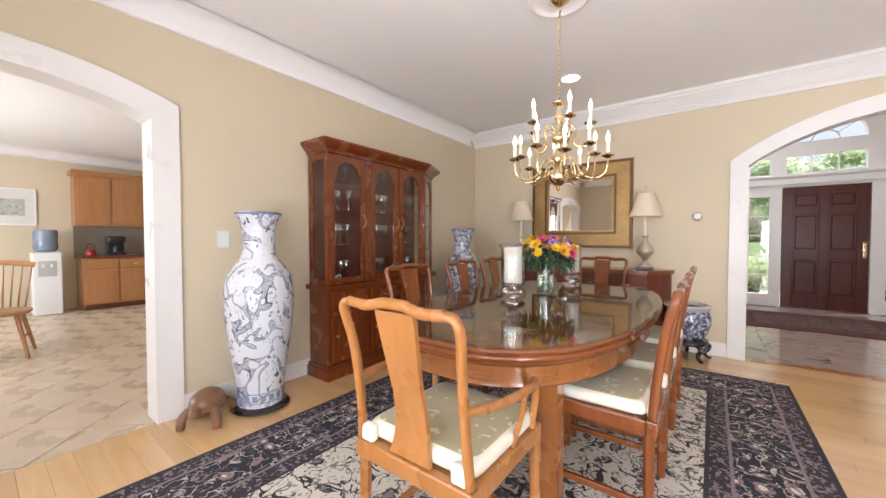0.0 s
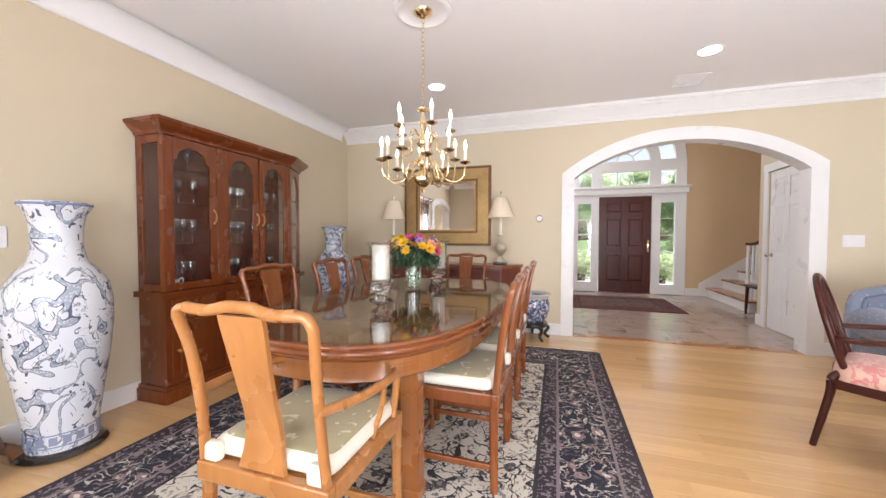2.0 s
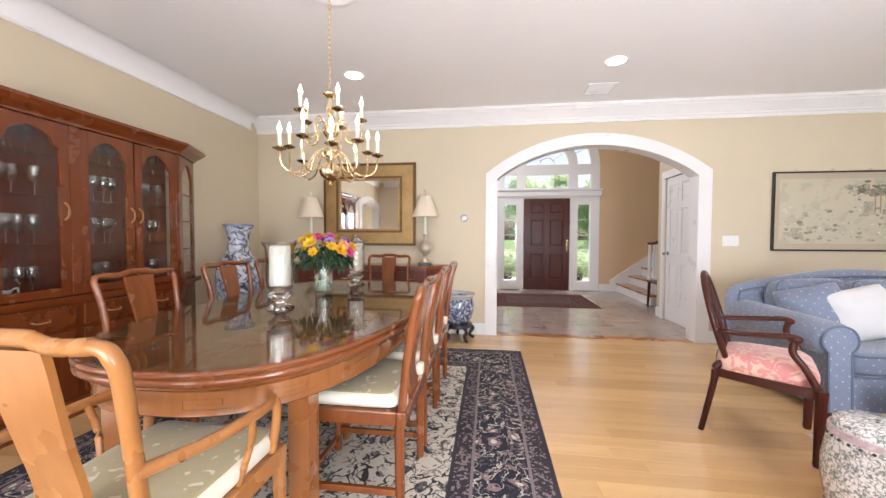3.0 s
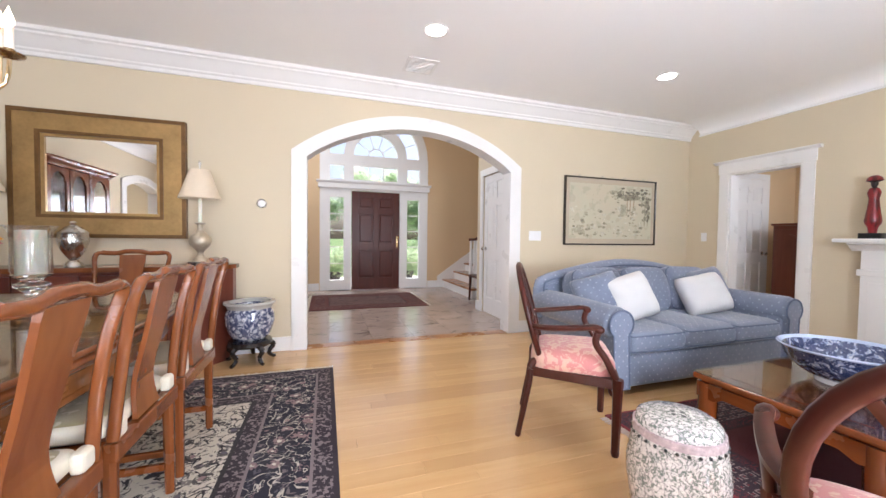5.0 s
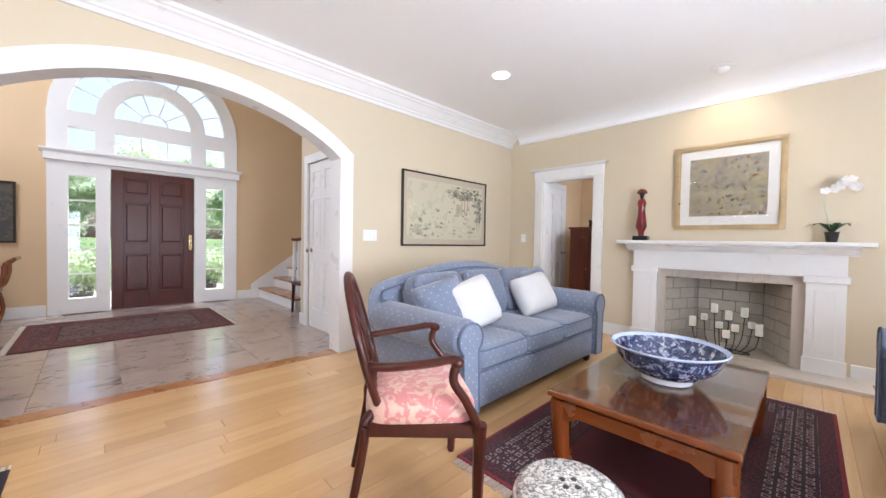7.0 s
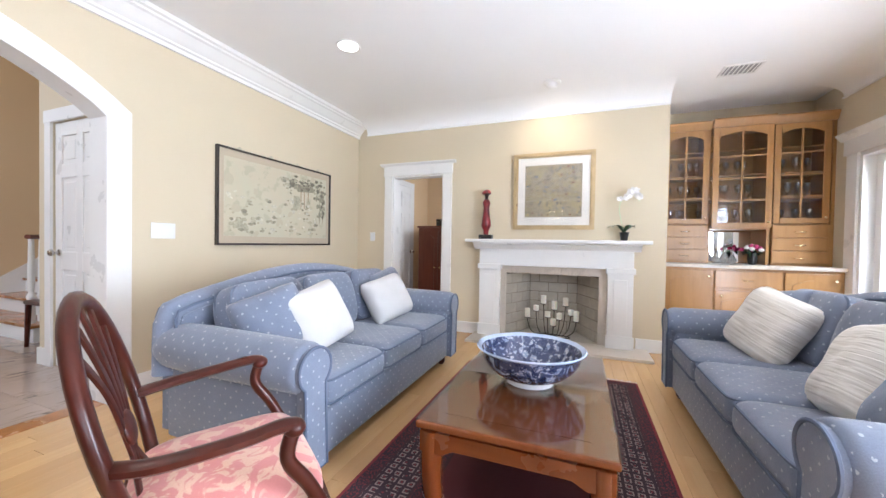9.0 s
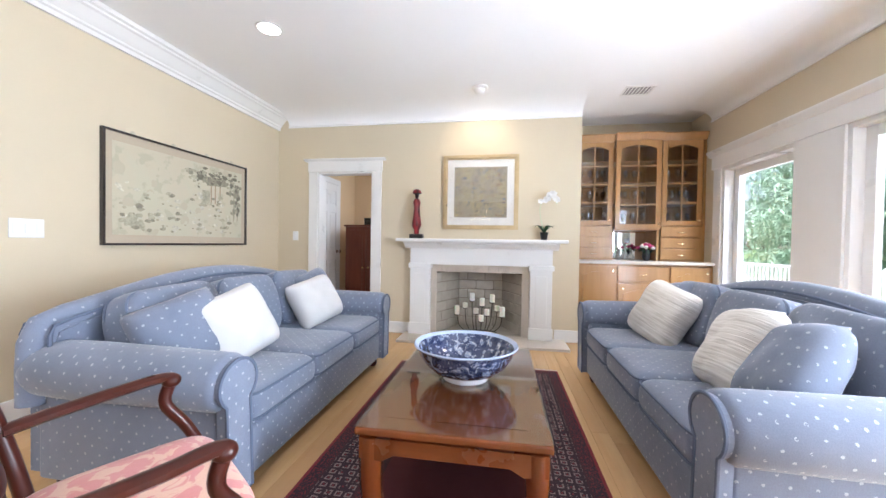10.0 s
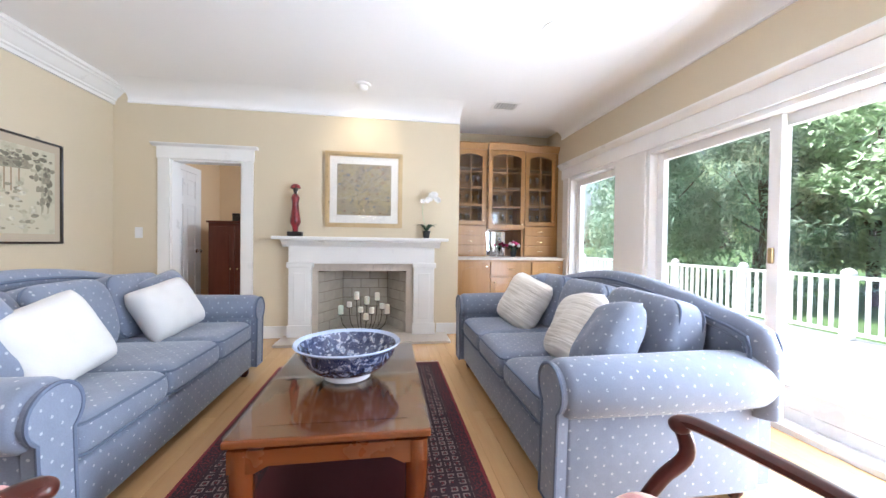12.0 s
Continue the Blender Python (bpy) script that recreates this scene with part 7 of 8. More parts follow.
for y1, y0, off, z0 in ((NY - 0.035, 0.615, 0.0, 1.345), (0.595, 0.09, -0.045, 1.30), (0.065, YS + 0.05, 0.0, 1.345)):
    w = y1 - y0
    d = cabinet_leaf(up, WEST(UF - 0.012 + off, y1), w, z0, 2.35, 0.055, 0.05, OAKCAB, None, ogee=False)
    for k in range(1, 4):
        zz = z0 + 0.055 + (2.35 - z0 - 0.13) * k / 4
        part("muntin", box(B(), 0.055, -0.011, zz - 0.007, w - 0.055, 0.007, zz + 0.007), OAKCAB, d)
    part("muntin", box(B(), w / 2 - 0.007, -0.012, z0 + 0.05, w / 2 + 0.007, 0.008, 2.30), OAKCAB, d)
    part("knob", lathe(B(), [(0, 0), (0.006, 0), (0.012, 0.012), (0, 0.02)], 12, m=T((w - 0.03, -0.011, z0 + 0.06)) @ RotX(90)), BRASS, d, "", True)
    if off < 0:
        continue
    for k in range(3):
        raised_door(up, WEST(UF - 0.001, y1), w, 0.945 + 0.132 * k, 1.065 + 0.132 * k, OAKCAB, "drawer", ("pull",))
    part("drawer_case", box(B(), UF, y0 - 0.02, 0.9205, UF + 0.02, y1, 1.335), OAKCAB, up)
part("soffit", box(B(), UF - 0.03, 0.09, 1.285, XB - 0.021, 0.598, 1.299), OAKCAB, up)
part("mirror_back", box(B(), XB - 0.026, 0.11, 0.93, XB - 0.021, 0.58, 1.27), MIRROR, up, "mirrored back of the bar recess")
g0 = wine_glass(T((7.85, 0.95, 1.612)), 0.9)
tagged(g0, "", "", "glasses in the display cabinet")
for z in (1.612, 1.872, 1.342):
    for y in (0.95, 0.86, 0.77, 0.68, 0.5, 0.41, 0.32, 0.23, 0.0, -0.09, -0.18, -0.27):
        if (y, z) != (0.95, 1.612):
            copy_thing(g0, T((7.84 + rnd.uniform(-0.05, 0.05), y + rnd.uniform(-0.02, 0.02), z + 0.001)))
rv = thing("rose_vase", T((7.72, 0.20, 0.9205)), "small dark vase of pink roses on the bar counter", "vase")
part("vase", lathe(B(), [(0, 0), (0.03, 0), (0.045, 0.05), (0.04, 0.11), (0.03, 0.13), (0.026, 0.13), (0, 0.1)], 18), DARKPL, rv, "", True)
for i in range(14):
    a = i * 2.4
    r = 0.02 + 0.006 * i
    part("rose", puff(B(), 0.024, 0.024, 0.02, 1, 1, T((r * math.cos(a), r * math.sin(a), 0.20 - 0.004 * i)), 10, 7), PETALS[2] if i % 3 else ORCH, rv, "", True)
bm = B()
for i in range(60):
    a = rnd.uniform(0, 6.28)
    M_ = T((0.05 * math.cos(a), 0.05 * math.sin(a), rnd.uniform(0.12, 0.18))) @ RotZ(math.degrees(a)) @ RotY(rnd.uniform(0, 70))
    bm.faces.new([bm.verts.new(M_ @ Vector(q)) for q in ((0, 0, 0), (0.025, 0.012, 0), (0.05, 0, -0.005), (0.025, -0.012, 0))])
part("foliage", bm, LEAFDK, rv)
for i, (y, h) in enumerate(((0.50, 0.10), (0.43, 0.16), (0.36, 0.12))):
    dc = thing("decanter", T((7.76, y, 0.9205)), "clear glass decanter on the bar counter", "decanter", "decanters on the bar")
    part("bottle", lathe(B(), [(0, 0), (0.035, 0), (0.04, h * 0.4), (0.014, h * 0.75), (0.014, h), (0.02, h + 0.005), (0.012, h + 0.03), (0, h + 0.035)], 18), CUT, dc, "", True)

# ---- ceiling and wall fittings ----
def downlight(x, y, on=True):
    d = thing("recessed_light", T((x, y, H)), "round recessed ceiling downlight with a white trim ring", "light", "recessed lights")
    part("trim_ring", lathe(B(), [(0.075, -0.001), (0.098, -0.001), (0.094, -0.008), (0.078, -0.005)], 28), TRIM, d, "", True)
    part("lamp_lens", lathe(B(), [(0, -0.003), (0.077, -0.003)], 28), LENS, d, "", False)


for x, y in ((0.87, 3.69), (3.19, 3.69), (5.505, 3.68), (5.49, 0.71)):
    downlight(x, y)
    spot_lamp("downlight_beam", (x, y, H - 0.02), (x, y, 0), 14, 110)
eb = thing("eyeball_spotlight", T((6.71, 2.18, H)), "white swivel ceiling spotlight aimed at the mantel picture", "light")
part("collar", lathe(B(), [(0, -0.001), (0.085, -0.001), (0.08, -0.012), (0.06, -0.016), (0, -0.016)], 24), TRIM, eb, "", True)
part("eyeball", puff(B(), 0.055, 0.055, 0.04, 1, 1, T((0.015, 0, -0.022))), TRIM, eb, "", True)
spot_lamp("picture_beam", (6.80, 2.18, H - 0.075), (7.24, 2.18, 1.9), 5.5, 130, (1.0, 0.78, 0.50))


def grille(x0, y0, x1, y1, label, slats, mat_):
    g = thing("ceiling_vent", T((0, 0, H)), label, "vent")
    bm = B()
    w = 0.022
    box(bm, x0, y0, -0.010, x1, y0 + w, -0.001)
    box(bm, x0, y1 - w, -0.010, x1, y1, -0.001)
    box(bm, x0, y0 + w, -0.010, x0 + w, y1 - w, -0.001)
    box(bm, x1 - w, y0 + w, -0.010, x1, y1 - w, -0.001)
    part("frame", bm, TRIM, g)
    part("backing", box(B(), x0 + w, y0 + w, -0.003, x1 - w, y1 - w, -0.0015), mat_, g)
    for i in range(slats):
        y = y0 + w + (y1 - y0 - 2 * w) * (i + 0.5) / slats
        part("slat", box(B(), x0 + w, y - 0.006, -0.009, x1 - w, y + 0.004, -0.0045), TRIM, g)


grille(3.08, 4.13, 3.36, 4.41, "white square air return in the ceiling", 9, TRIM)
grille(6.86, 0.45, 7.09, 0.74, "white louvred ceiling air vent", 7, plain("vent_grey", (0.32, 0.32, 0.32), 0.7))


def plate_switch(m, w, h, n, label):
    s = thing("light_switch", m, label, "switch", "wall switches")
    part("plate", box(B(), -w / 2, -0.007, -h / 2, w / 2, 0, h / 2, 0.003), PLASTIC, s)
    for i in range(n):
        x = -w / 2 + w * (i + 0.5) / n
        part("rocker", box(B(), x - 0.012, -0.011, -0.03, x + 0.012, -0.0072, 0.03, 0.002), PLASTIC, s)


plate_switch(T((4.775, YN - 0.001, 1.145)), 0.165, 0.115, 3, "white triple wall switch plate")
plate_switch(T((XE - 0.001, 4.52, 1.16)) @ RotZ(-90), 0.075, 0.115, 1, "white single wall switch plate")
plate_switch(T((XW + 0.001, 1.36, 1.17)) @ RotZ(90), 0.08, 0.12, 1, "white switch plate behind the tall vase")
th = thing("thermostat", T((1.83, YN - 0.001, 1.405)), "small round silver wall thermostat", "thermostat")
part("ring", lathe(B(), [(0, 0), (0.042, 0), (0.042, 0.02), (0.034, 0.026), (0, 0.026)], 28, m=RotX(90)), NICKEL, th, "", True)
part("face", lathe(B(), [(0, 0.0265), (0.031, 0.0265), (0, 0.0275)], 24, m=RotX(90)), PLASTIC, th, "", True)

# ---- back hall ----
cb = thing("tall_cabinet", T((0, 0, 0)), "dark red wooden cabinet in the back hall", "cabinet")
part("body", box(B(), 8.32, 3.66, 0, 8.85, 4.34, 1.33, 0.006), DARKRED, cb)
part("top", box(B(), 8.30, 3.64, 1.3305, 8.87, 4.36, 1.36, 0.006), DARKRED, cb)
raised_door(cb, T((8.319, 4.32, 0)) @ RotZ(-90), 0.32, 0.08, 1.28, DARKRED, "door", ("knob", 0.28, 0.7))
raised_door(cb, T((8.319, 3.99, 0)) @ RotZ(-90), 0.32, 0.08, 1.28, DARKRED, "door", ("knob", 0.04, 0.7))
bx = thing("storage_box", T((8.55, 3.95, 1.361)), "small dark box on the hall cabinet", "box")
part("body", box(B(), -0.10, -0.14, 0, 0.10, 0.14, 0.09, 0.006), BLACKW, bx)
part("lid", box(B(), -0.105, -0.145, 0.0905, 0.105, 0.145, 0.115, 0.006), BLACKW, bx)

# ---- foyer things ----
r = rug(2.16, 6.62, 4.0, 8.02, rug_mat("foyer_carpet", 0.92, 0.70, (0.12, 0.035, 0.03), (0.10, 0.03, 0.03), 0.30, (0.20, 0.12, 0.10), (0.04, 0.02, 0.025),
        ((0.25, 0.14, 0.11), (0.06, 0.04, 0.06), (0.16, 0.06, 0.05)), 13.0), "worn dark red patterned rug before the front door", "x", FRINGE)
fpic = thing("framed_picture", T((1.85, FY - 0.002, 1.37)), "dark framed picture on the foyer wall", "picture")
part("frame", picture_ring(0.17, 0.39, 0.145, 0.365, -0.03, 0), BLACKW, fpic)
part("print", box(B(), -0.145, -0.015, -0.365, 0.145, -0.003, 0.365), art("dark_art", (0.05, 0.05, 0.05), ((0.10, 0.09, 0.06), (0.20, 0.12, 0.06), (0.05, 0.12, 0.16)), 9, 0.45, 0.6), fpic)
ds = thing("writing_desk", T((1.35, 8.38, 0)), "small dark wooden writing desk in the foyer", "desk")
part("top", box(B(), -0.45, -0.27, 0.70, 0.45, 0.27, 0.73, 0.006), ROSE, ds)
part("drawer_case", box(B(), -0.42, -0.25, 0.60, 0.42, 0.25, 0.6995), ROSE, ds)
for sx in (-1, 1):
    for sy in (-1, 1):
        part("leg", sweep(B(), [(sx * 0.40, sy * 0.23, 0.60), (sx * 0.40, sy * 0.23, 0.0)], [0.024, 0.016], seg=8, square=True), ROSE, ds)
sc = thing("scroll_bench", T((1.80, 8.20, 0)), "dark wooden seat with an upswept scrolled arm", "bench")
part("seat", box(B(), -0.25, -0.22, 0.40, 0.14, 0.22, 0.46, 0.01), ROSE, sc)
for sy in (-1, 1):
    part("arm", sweep(B(), smooth([(0.0, sy * 0.19, 0.44), (0.14, sy * 0.19, 0.47), (0.19, sy * 0.19, 0.62), (0.20, sy * 0.19, 0.74), (0.27, sy * 0.19, 0.80)]), 0.022), ROSE, sc, "", True)
    for x in (-0.2, 0.1):
        part("leg", sweep(B(), smooth([(x, sy * 0.18, 0.42), (x + 0.04, sy * 0.19, 0.2), (x, sy * 0.19, 0.0)]), [0.025, 0.018]), ROSE, sc, "", True)
part("top_rail", sweep(B(), [(0.27, -0.2, 0.80), (0.27, 0.2, 0.80)], 0.022), ROSE, sc, "", True)
hs = thing("hall_chair", T((5.02, 6.75, 0)), "dark wooden chair beside the stairs", "chair")
part("seat", box(B(), -0.2, -0.2, 0.42, 0.2, 0.2, 0.46, 0.012), MAHOG, hs)
for sx in (-1, 1):
    for sy in (-1, 1):
        part("leg", sweep(B(), [(sx * 0.17, sy * 0.17, 0.42), (sx * 0.18, sy * 0.18, 0)], [0.022, 0.016], seg=8, square=True), MAHOG, hs)

# ---- kitchen things ----
KCAB = wood("kitchen_cherry", (0.36, 0.16, 0.06), (0.46, 0.22, 0.09), 0.35, "z", 0.25)
kb = thing("kitchen_cabinet", T((0, 0, 0)), "warm brown wooden kitchen base cabinet", "cabinet")
part("body", box(B(), KX + 0.003, 1.36, 0.09, -6.16, 3.2, 0.86), KCAB, kb)
part("toe_kick", box(B(), KX + 0.003, 1.38, 0, -6.22, 3.2, 0.0895), DARKRED, kb)
EAST = lambda x, y: T((x, y, 0)) @ RotZ(90)
for i in range(4):
    y = 1.38 + i * 0.43
    raised_door(kb, EAST(-6.159, y), 0.41, 0.11, 0.66, KCAB, "door", ("knob", 0.37, 0.6))
    raised_door(kb, EAST(-6.159, y), 0.41, 0.69, 0.84, KCAB, "drawer", ("pull",))
structure("counter", box(B(), KX + 0.003, 1.33, 0.8605, -6.12, 3.2, 0.90, 0.005), DARKRED, "dark kitchen counter", "counter")
ku = thing("wall_cabinet", T((0, 0, 0)), "warm brown wooden kitchen wall cabinet", "cabinet")
part("body", box(B(), KX + 0.003, 1.31, 1.40, -6.38, 3.2, 2.24), KCAB, ku)
part("cornice", prism(B(), [(KX + 0.003, 2.2405), (-6.37, 2.2405), (-6.33, 2.29), (-6.33, 2.31), (KX + 0.003, 2.31)], "y", 1.27, 3.2), KCAB, ku)
for i in range(4):
    raised_door(ku, EAST(-6.379, 1.34 + i * 0.43), 0.41, 1.43, 2.21, KCAB, "door", ("knob", 0.04, 1.5))
structure("backsplash", box(B(), KX + 0.001, 1.33, 0.901, KX + 0.012, 3.2, 1.399), plain("taupe_tile", (0.30, 0.25, 0.21), 0.4, 0, 0.1, 6), "taupe kitchen backsplash", "backsplash")
wc = thing("water_cooler", T((-6.38, 0.98, 0)), "white water cooler with a blue-grey bottle", "water cooler")
part("body", box(B(), -0.16, -0.16, 0.0, 0.16, 0.16, 0.97, 0.02, 3), PLASTIC, wc)
part("tap_recess", box(B(), 0.1605, -0.10, 0.60, 0.165, 0.10, 0.84), plain("grey_recess", (0.5, 0.5, 0.5), 0.5), wc)
for y in (-0.045, 0.045):
    part("tap", box(B(), 0.1655, y - 0.015, 0.74, 0.19, y + 0.015, 0.79, 0.004), PLASTIC, wc)
part("bottle", lathe(B(), [(0, 0.9705), (0.10, 0.98), (0.135, 1.02), (0.135, 1.10), (0.128, 1.13), (0.135, 1.16), (0.135, 1.28), (0.12, 1.32), (0, 1.325)], 24), plain("bottle_blue", (0.22, 0.27, 0.34), 0.12, 0, 0.1), wc, "", True)
cm = thing("coffee_maker", T((-6.38, 1.80, 0.901)), "black coffee maker on the counter", "appliance")
bm = box(B(), -0.13, -0.12, 0, 0.13, 0.12, 0.05, 0.01)
box(bm, -0.13, -0.12, 0.0505, -0.02, 0.12, 0.30, 0.02)
box(bm, -0.13, -0.12, 0.22, 0.13, 0.12, 0.33, 0.03)
part("body", bm, DARKPL, cm)
part("carafe", lathe(B(), [(0, 0.052), (0.055, 0.052), (0.06, 0.12), (0.04, 0.16), (0, 0.16)], 16, (0.05, 0, 0)), DARKPL, cm, "", True)
kt = thing("kettle", T((-6.36, 1.48, 0.901)), "small red kettle on the counter", "kettle")
part("body", lathe(B(), [(0, 0), (0.07, 0), (0.075, 0.04), (0.05, 0.1), (0.015, 0.115), (0.012, 0.135), (0, 0.14)], 18), plain("red_enamel", (0.35, 0.02, 0.02), 0.25), kt, "", True)
part("handle", sweep(B(), smooth([(0, -0.05, 0.09), (0, -0.04, 0.18), (0, 0.04, 0.18), (0, 0.05, 0.09)]), 0.007), DARKPL, kt, "", True)
kp = thing("framed_picture", T((KX + 0.002, 0.62, 1.68)) @ RotZ(90), "white framed pale landscape picture in the kitchen", "picture")
part("frame", picture_ring(0.30, 0.29, 0.275, 0.265, -0.025, 0), TRIM, kp)
part("mat_board", box(B(), -0.275, -0.012, -0.265, 0.275, -0.003, 0.265), plain("mat_pale", (0.7, 0.69, 0.65), 0.8), kp)
part("print", box(B(), -0.16, -0.015, -0.14, 0.18, -0.0125, 0.12), art("pale_art", (0.5, 0.52, 0.48), ((0.42, 0.45, 0.36), (0.25, 0.24, 0.2), (0.6, 0.6, 0.58)), 8, 0.4, 0.6), kp)
PINE = wood("pine_chair", (0.42, 0.19, 0.075), (0.52, 0.26, 0.11), 0.35, "z", 0.3)
kc = thing("kitchen_chair", T((-3.62, 0.42, 0)) @ RotZ(-100), "golden brown wooden spindle-back kitchen chair", "chair")
part("seat", puff(B(), 0.22, 0.21, 0.025, 0.6, 0.3, T((0, 0, 0.45))), PINE, kc, "", True)
for sx in (-1, 1):
    for sy in (-1, 1):
        part("leg", sweep(B(), [(sx * 0.13, sy * 0.13, 0.43), (sx * 0.21, sy * 0.21, 0.0)], [0.02, 0.014]), PINE, kc, "", True)
    part("stretcher", sweep(B(), [(sx * 0.17, -0.17, 0.2), (sx * 0.17, 0.17, 0.2)], 0.011), PINE, kc, "", True)
for i in range(7):
    x = -0.17 + i * 0.34 / 6
    part("spindle", sweep(B(), [(x * 0.9, -0.17, 0.465), (x * 1.15, -0.27, 0.90)], 0.008), PINE, kc, "", True)
part("top_rail", sweep(B(), smooth([(-0.22, -0.25, 0.90), (0, -0.28, 0.93), (0.22, -0.25, 0.90)]), 0.012, 0.03), PINE, kc, "", True)
ktb = thing("kitchen_table", T((-3.75, -0.35, 0)), "golden brown round kitchen table", "table")
part("tabletop", lathe(B(), [(0, 0.715), (0.58, 0.715), (0.60, 0.725), (0.60, 0.74), (0.58, 0.75), (0, 0.75)], 40), PINE, ktb, "", True)
part("pedestal", lathe(B(), [(0.09, 0.714), (0.05, 0.6), (0.08, 0.4), (0.06, 0.15), (0.09, 0.1), (0, 0.1)], 20), PINE, ktb, "", True)
for i in range(4):
    a = radians(90 * i + 45)
    part("foot", sweep(B(), smooth([(0.05 * math.cos(a), 0.05 * math.sin(a), 0.15), (0.22 * math.cos(a), 0.22 * math.sin(a), 0.10), (0.36 * math.cos(a), 0.36 * math.sin(a), 0.025)]), 0.025), PINE, ktb, "", True)

# ---- outside: deck, railing, trees ----
deck = tagged(new("deck"), "pale weathered board deck outside the sliding door", "deck", "", "structure")
for i in range(26):
    part("board", box(B(), -2.0, YS - 0.36 - 0.14 * i, -0.13, 14.0, YS - 0.225 - 0.14 * i, -0.10), DECK, deck)
part("frame", box(B(), -2.0, -4.2, -0.35, 14.0, YS - 0.21, -0.131), DECK, deck)
rail = thing("deck_railing", T((0, -4.05, -0.10)), "white painted deck railing with capped posts", "railing")
part("top_rail", box(B(), -2.0, -0.045, 0.80, 14.0, 0.045, 0.84, 0.006), TRIM, rail)
part("bottom_rail", box(B(), -2.0, -0.025, 0.08, 14.0, 0.025, 0.12), TRIM, rail)
bal = B()
box(bal, -0.018, -0.018, 0.12, 0.018, 0.018, 0.80)
proto = part("baluster", bal, TRIM, rail)
x = -1.9
while x < 13.9:
    if abs(x + 1.9) > 0.01:
        o2 = new("baluster", proto.data)
        o2.parent = rail
        o2.location = (x, 0, 0)
    x += 0.125
proto.location = (-1.9, 0, 0)
for x in (-0.4, 1.4, 3.2, 5.0, 6.8, 8.2, 9.65, 11.4, 13.2):
    p = part("post", box(B(), x - 0.055, -0.055, 0, x + 0.055, 0.055, 0.88), TRIM, rail)
    part("cap", lathe(B(), [(0.085, 0.8805), (0.085, 0.90), (0.05, 0.93), (0, 0.945)], 4, (x, 0, 0)), TRIM, p)


def crown(seed, n, rx, rz, leaf, z0, cone=False, spread=0.5):
    """A crown of leaf clumps with gaps."""
    rnd = random.Random(seed)
    verts, faces = [], []
    clumps = []
    for i in range(44):
        u, a = rnd.random(), rnd.uniform(0, 6.283)
        if cone:
            h = rnd.random() ** 1.3
            r = rx * (1 - h) * math.sqrt(rnd.uniform(0.35, 1)) + 0.1
            clumps.append((r * math.cos(a), r * math.sin(a), z0 + rz * 2 * h, 0.5 + 0.5 * (1 - h)))
        else:
            e = math.asin(2 * u - 1)
            q = rnd.uniform(0.55, 1.05)
            clumps.append((rx * q * math.cos(e) * math.cos(a), rx * q * math.cos(e) * math.sin(a), z0 + rz + rz * q * math.sin(e), rnd.uniform(0.5, 0.95)))
    for i in range(n):
        cx, cy, cz, s = clumps[rnd.randrange(len(clumps))]
        d = Vector((rnd.gauss(0, 1), rnd.gauss(0, 1), rnd.gauss(0, 0.6))) * s * spread
        p = Vector((cx, cy, cz)) + d
        M_ = T(p) @ Euler((rnd.uniform(-0.9, 0.9), rnd.uniform(-0.9, 0.9) + (0.5 if cone else 0), rnd.uniform(0, 6.28))).to_matrix().to_4x4()
        l, w = leaf * rnd.uniform(0.7, 1.3), leaf * rnd.uniform(0.3, 0.5) * (0.35 if cone else 1)
        b = len(verts)
        verts += [tuple(M_ @ Vector(q)) for q in ((-l, 0, 0), (0, w, 0.02), (l, 0, -0.02), (0, -w, 0.02))]
        faces.append((b, b + 1, b + 2, b + 3))
    me = bpy.data.meshes.new("crown")
    me.from_pydata(verts, [], faces)
    return me


def tree(m, me, material, h, rad, label, seed):
    t = thing("tree", m, label, "tree", "trees behind the deck")
    rnd = random.Random(seed)
    bm = sweep(B(), smooth([(0, 0, -0.2), (0.05, 0.03, h * 0.3), (-0.05, 0.05, h * 0.6), (0, 0, h * 0.9)]), [rad, rad * 0.25])
    for i in range(9):
        a, z = rnd.uniform(0, 6.28), h * rnd.uniform(0.3, 0.75)
        l = h * 0.2
        sweep(bm, smooth([(0, 0, z), (l * 0.5 * math.cos(a), l * 0.5 * math.sin(a), z + l * 0.35), (l * math.cos(a), l * math.sin(a), z + l * 0.9)]), [rad * 0.35, rad * 0.1], seg=6)
    part("trunk", bm, BARK, t, "", True)
    if not me.materials:
        me.materials.append(material)
    c = new("crown", me)
    c.parent = t
    c.rotation_euler = (0, 0, rnd.uniform(0, 6.28))
    return t


cr = [crown(1, 15000, 2.6, 3.0, 0.11, 1.2), crown(2, 15000, 2.9, 2.8, 0.11, 0.8)]
co = crown(3, 16000, 2.3, 4.0, 0.16, 0.4, True)
for i, (x, y, s) in enumerate(((5.5, -10.5, 1.0), (8.6, -11.5, 1.1), (11.6, -12.5, 1.15), (2.2, -11.0, 1.05), (7.0, -14.5, 1.4), (12.5, -17.0, 1.6), (3.5, -16.0, 1.5), (17.5, -15.5, 1.5), (9.8, -15.8, 1.5), (-1.5, -13, 1.3))):
    tree(T((x, y, -0.6)) @ RotZ(40 * i) @ Matrix.Scale(s, 4), cr[i % 2], LEAF, 5.5, 0.16, "leafy green deciduous tree behind the deck", i)
for i, (x, y, s) in enumerate(((14.5, -7.5, 1.0), (17.5, -9.5, 1.15), (12.4, -9.5, 0.9), (20.5, -12.0, 1.3))):
    tree(T((x, y, -0.6)) @ RotZ(70 * i) @ Matrix.Scale(s, 4), co, NEEDLE, 7.5, 0.15, "dark green spruce tree beside the deck", 20 + i)
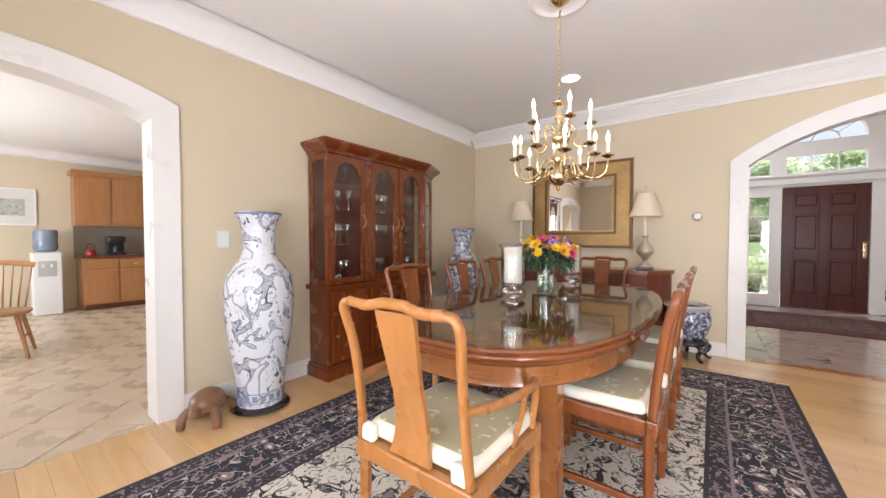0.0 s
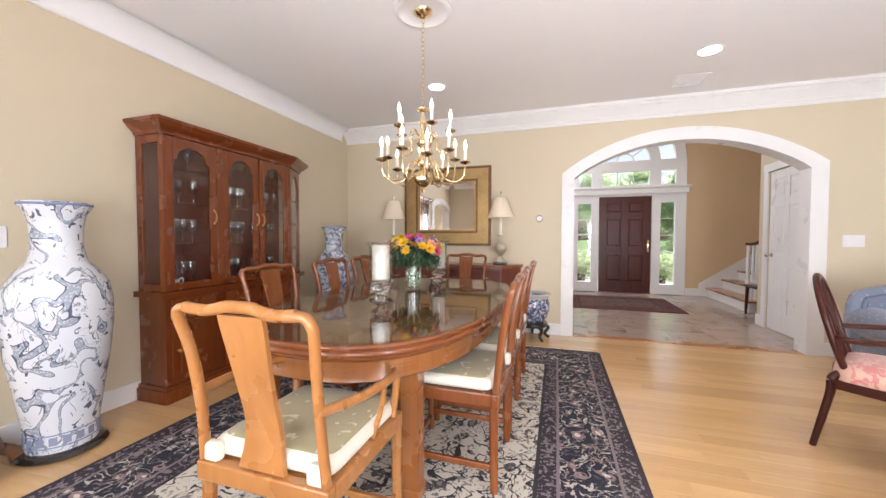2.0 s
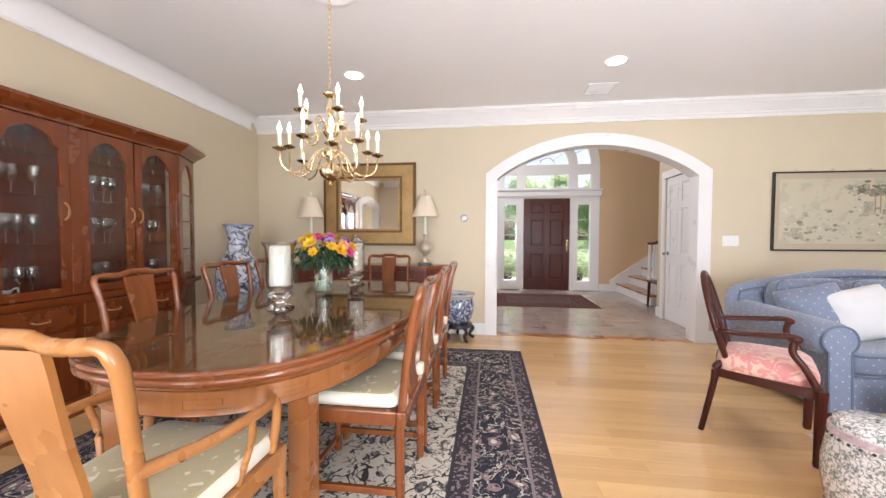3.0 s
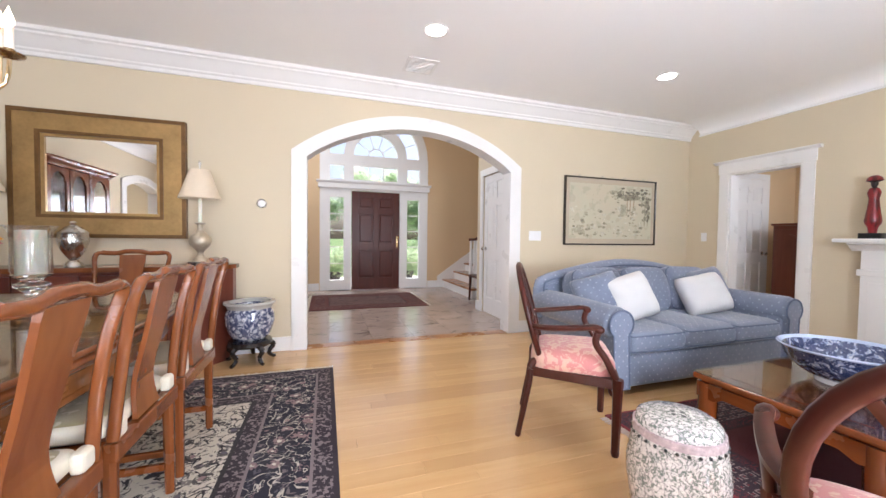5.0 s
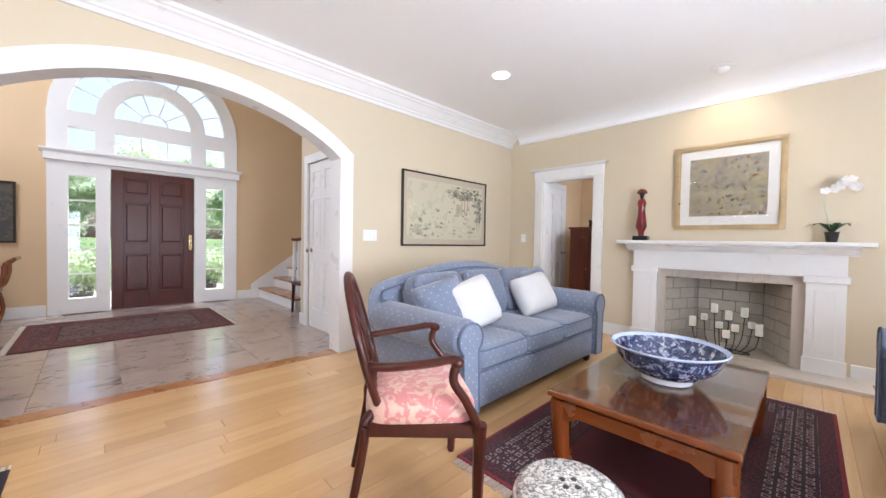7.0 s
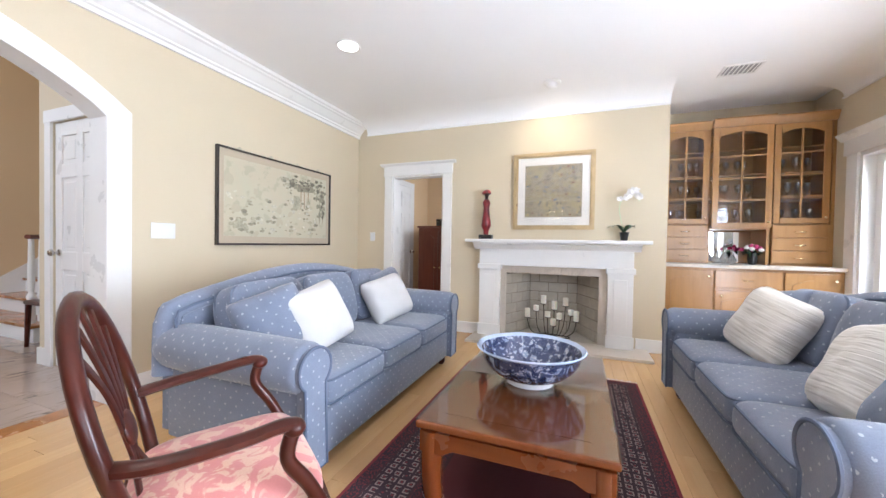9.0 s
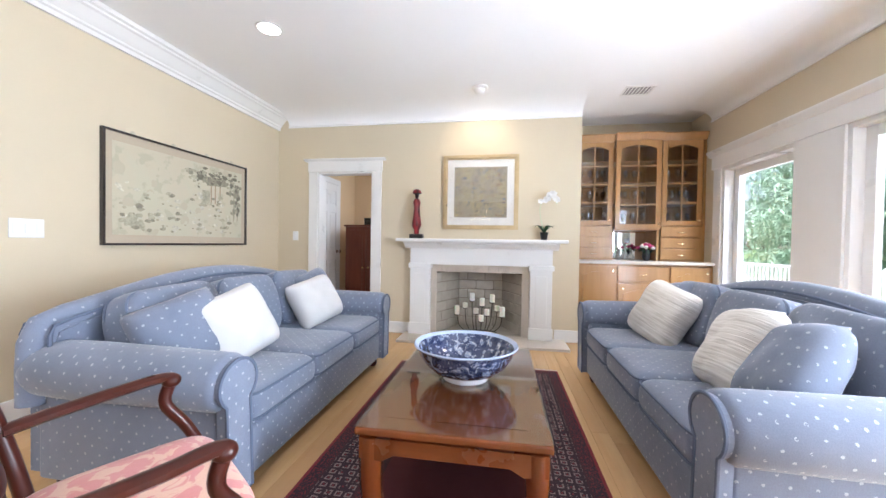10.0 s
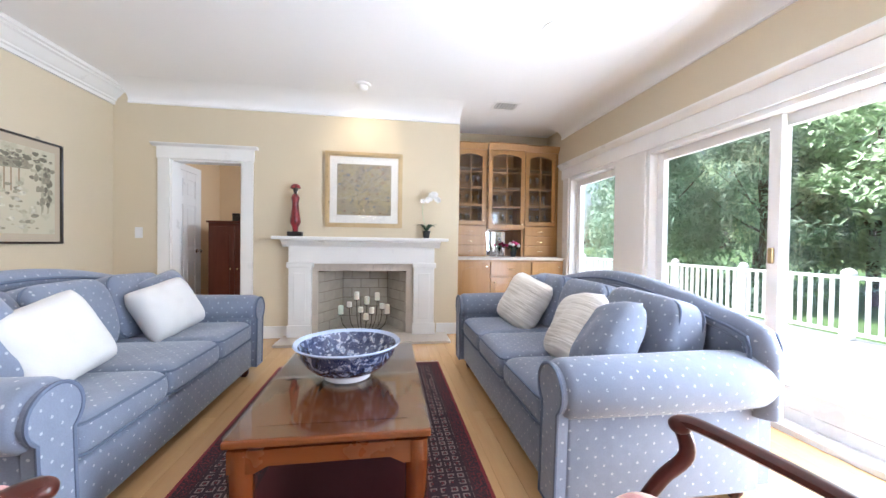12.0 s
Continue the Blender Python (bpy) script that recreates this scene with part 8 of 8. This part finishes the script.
for i, (x, y, s) in enumerate(((1.0, 21, 0.8), (5.4, 22.5, 0.9), (8.5, 21, 0.8), (-2.2, 23, 1.0))):
    tree(T((x, y, -0.6)) @ RotZ(55 * i) @ Matrix.Scale(s, 4), cr[i % 2], LEAF, 5.5, 0.16, "leafy green tree before the house", 40 + i)
porch = structure("porch", box(B(), 1.0, FY + 0.15, -0.3, 6.0, FY + 2.6, -0.02), plain("porch_stone", (0.5, 0.48, 0.45), 0.8), "pale stone front porch", "porch")
structure("road", box(B(), -40, 13.0, -0.62, 40, 16.0, -0.585), plain("driveway", (0.30, 0.29, 0.28), 0.85), "pale driveway before the house", "road")
bush = crown(9, 2600, 0.36, 0.32, 0.045, 0.24, spread=0.12)
for i, x in enumerate((2.55, 4.28)):
    s = thing("potted_shrub", T((x, FY + 1.0, -0.02)), "round green shrub in a dark pot on the porch", "shrub", "porch shrubs")
    part("pot", lathe(B(), [(0, 0), (0.15, 0), (0.2, 0.3), (0.22, 0.32), (0.18, 0.32), (0, 0.28)], 20), DARKPL, s, "", True)
    if not bush.materials:
        bush.materials.append(LEAF)
    c = new("crown", bush)
    c.parent = s

# ---- pieces: planks, tiles, bricks ----
def piece(name, me, parent, loc, rz=0.0):
    o = new(name, me)
    o.parent = parent
    o.location = loc
    if rz:
        o.rotation_euler = (0, 0, rz)
    return o


def shared(name, bm, material):
    me = bpy.data.meshes.new(name)
    bmesh.ops.recalc_face_normals(bm, faces=bm.faces[:])
    bm.to_mesh(me)
    bm.free()
    me.materials.append(material)
    return me


rnd = random.Random(77)
lengths = [0.9, 1.15, 1.4, 1.65, 1.9]
PW = 0.102
planks = {l: shared("plank", box(B(), 0.0006, 0.0004, -0.012, l - 0.0006, PW - 0.0004, 0.0, 0.0008, 1), OAK) for l in lengths}
y = YS - 0.02
while y < YN - 0.012:
    end = XB - 0.001 if y < NY - 0.05 else XE - 0.001
    x, l = XW + 0.001, rnd.uniform(0.3, 1.4)
    while x < end - 0.01:
        stop = min(x + l, end)
        if abs(stop - x - l) < 1e-6 and l in planks:
            piece("plank", planks[l], floor, (x, y, 0.0))
        else:
            piece("plank", shared("plank", box(B(), 0.0006, 0.0004, -0.012, stop - x - 0.0006, PW - 0.0004, 0.0, 0.0008, 1), OAK), floor, (x, y, 0.0))
        x = stop
        l = rnd.choice(lengths)
    y += PW
ff = bpy.data.objects["floor_foyer"]
me = shared("tile", box(B(), 0.001, 0.001, -0.012, 0.456, 0.456, 0.0, 0.001, 1), MARBLE)
for i in range(17):
    for j in range(9):
        x, y = FX0 + 0.457 * i, YN + 0.13 + 0.457 * j
        if x + 0.457 < FX1 + 0.4 and y < FY:
            piece("tile", me, ff, (x, y, 0.0))
fk = bpy.data.objects["floor_kitchen"]
me = shared("tile", box(B(), -0.198, -0.198, -0.012, 0.198, 0.198, 0.0, 0.003, 1), KTILE)
dg = 0.4 * math.sqrt(2)
for i in range(12):
    for j in range(22):
        x, y = XW - 0.005 - dg / 2 - i * dg - (dg / 2 if j % 2 else 0), -1.3 + j * dg / 2
        if x > KX + 0.2 and y < 3.9:
            piece("tile", me, fk, (x, y, 0.0), radians(45))
me = shared("tile", prism(B(), [(0, -0.27), (0, 0.27), (-0.27, 0)], "z", -0.012, 0.0), KTILE)
for j in range(10):
    piece("tile", me, fk, (XW - 0.004, -1.3 + dg / 2 + j * dg, 0.0))
bw, bh = 0.225, 0.112
for M_, L in bricks:
    for k in range(7):
        z = 0.031 + k * (bh + 0.007)
        x = 0.0 if k % 2 == 0 else -bw / 2
        while x < L:
            a, b = max(0.001, x), min(L - 0.001, x + bw - 0.007)
            top = min(FBZ - 0.001, z + bh)
            if b - a > 0.02 and top - z > 0.02:
                o = part("brick", box(B(), 0, 0.0, 0, b - a, 0.0125, top - z, 0.002, 1), FBRICK, fp)
                o.matrix_local = M_ @ T((a, rnd.uniform(0, 0.002), z))
            x += bw
for o in scene.objects:
    if o.type == "MESH" and o.data.materials and o.data.materials[0] and o.data.materials[0].name.split(".")[0] in ("window_glass", "table_glass", "cabinet_glass", "hurricane_glass", "glassware"):
        o.visible_shadow = False
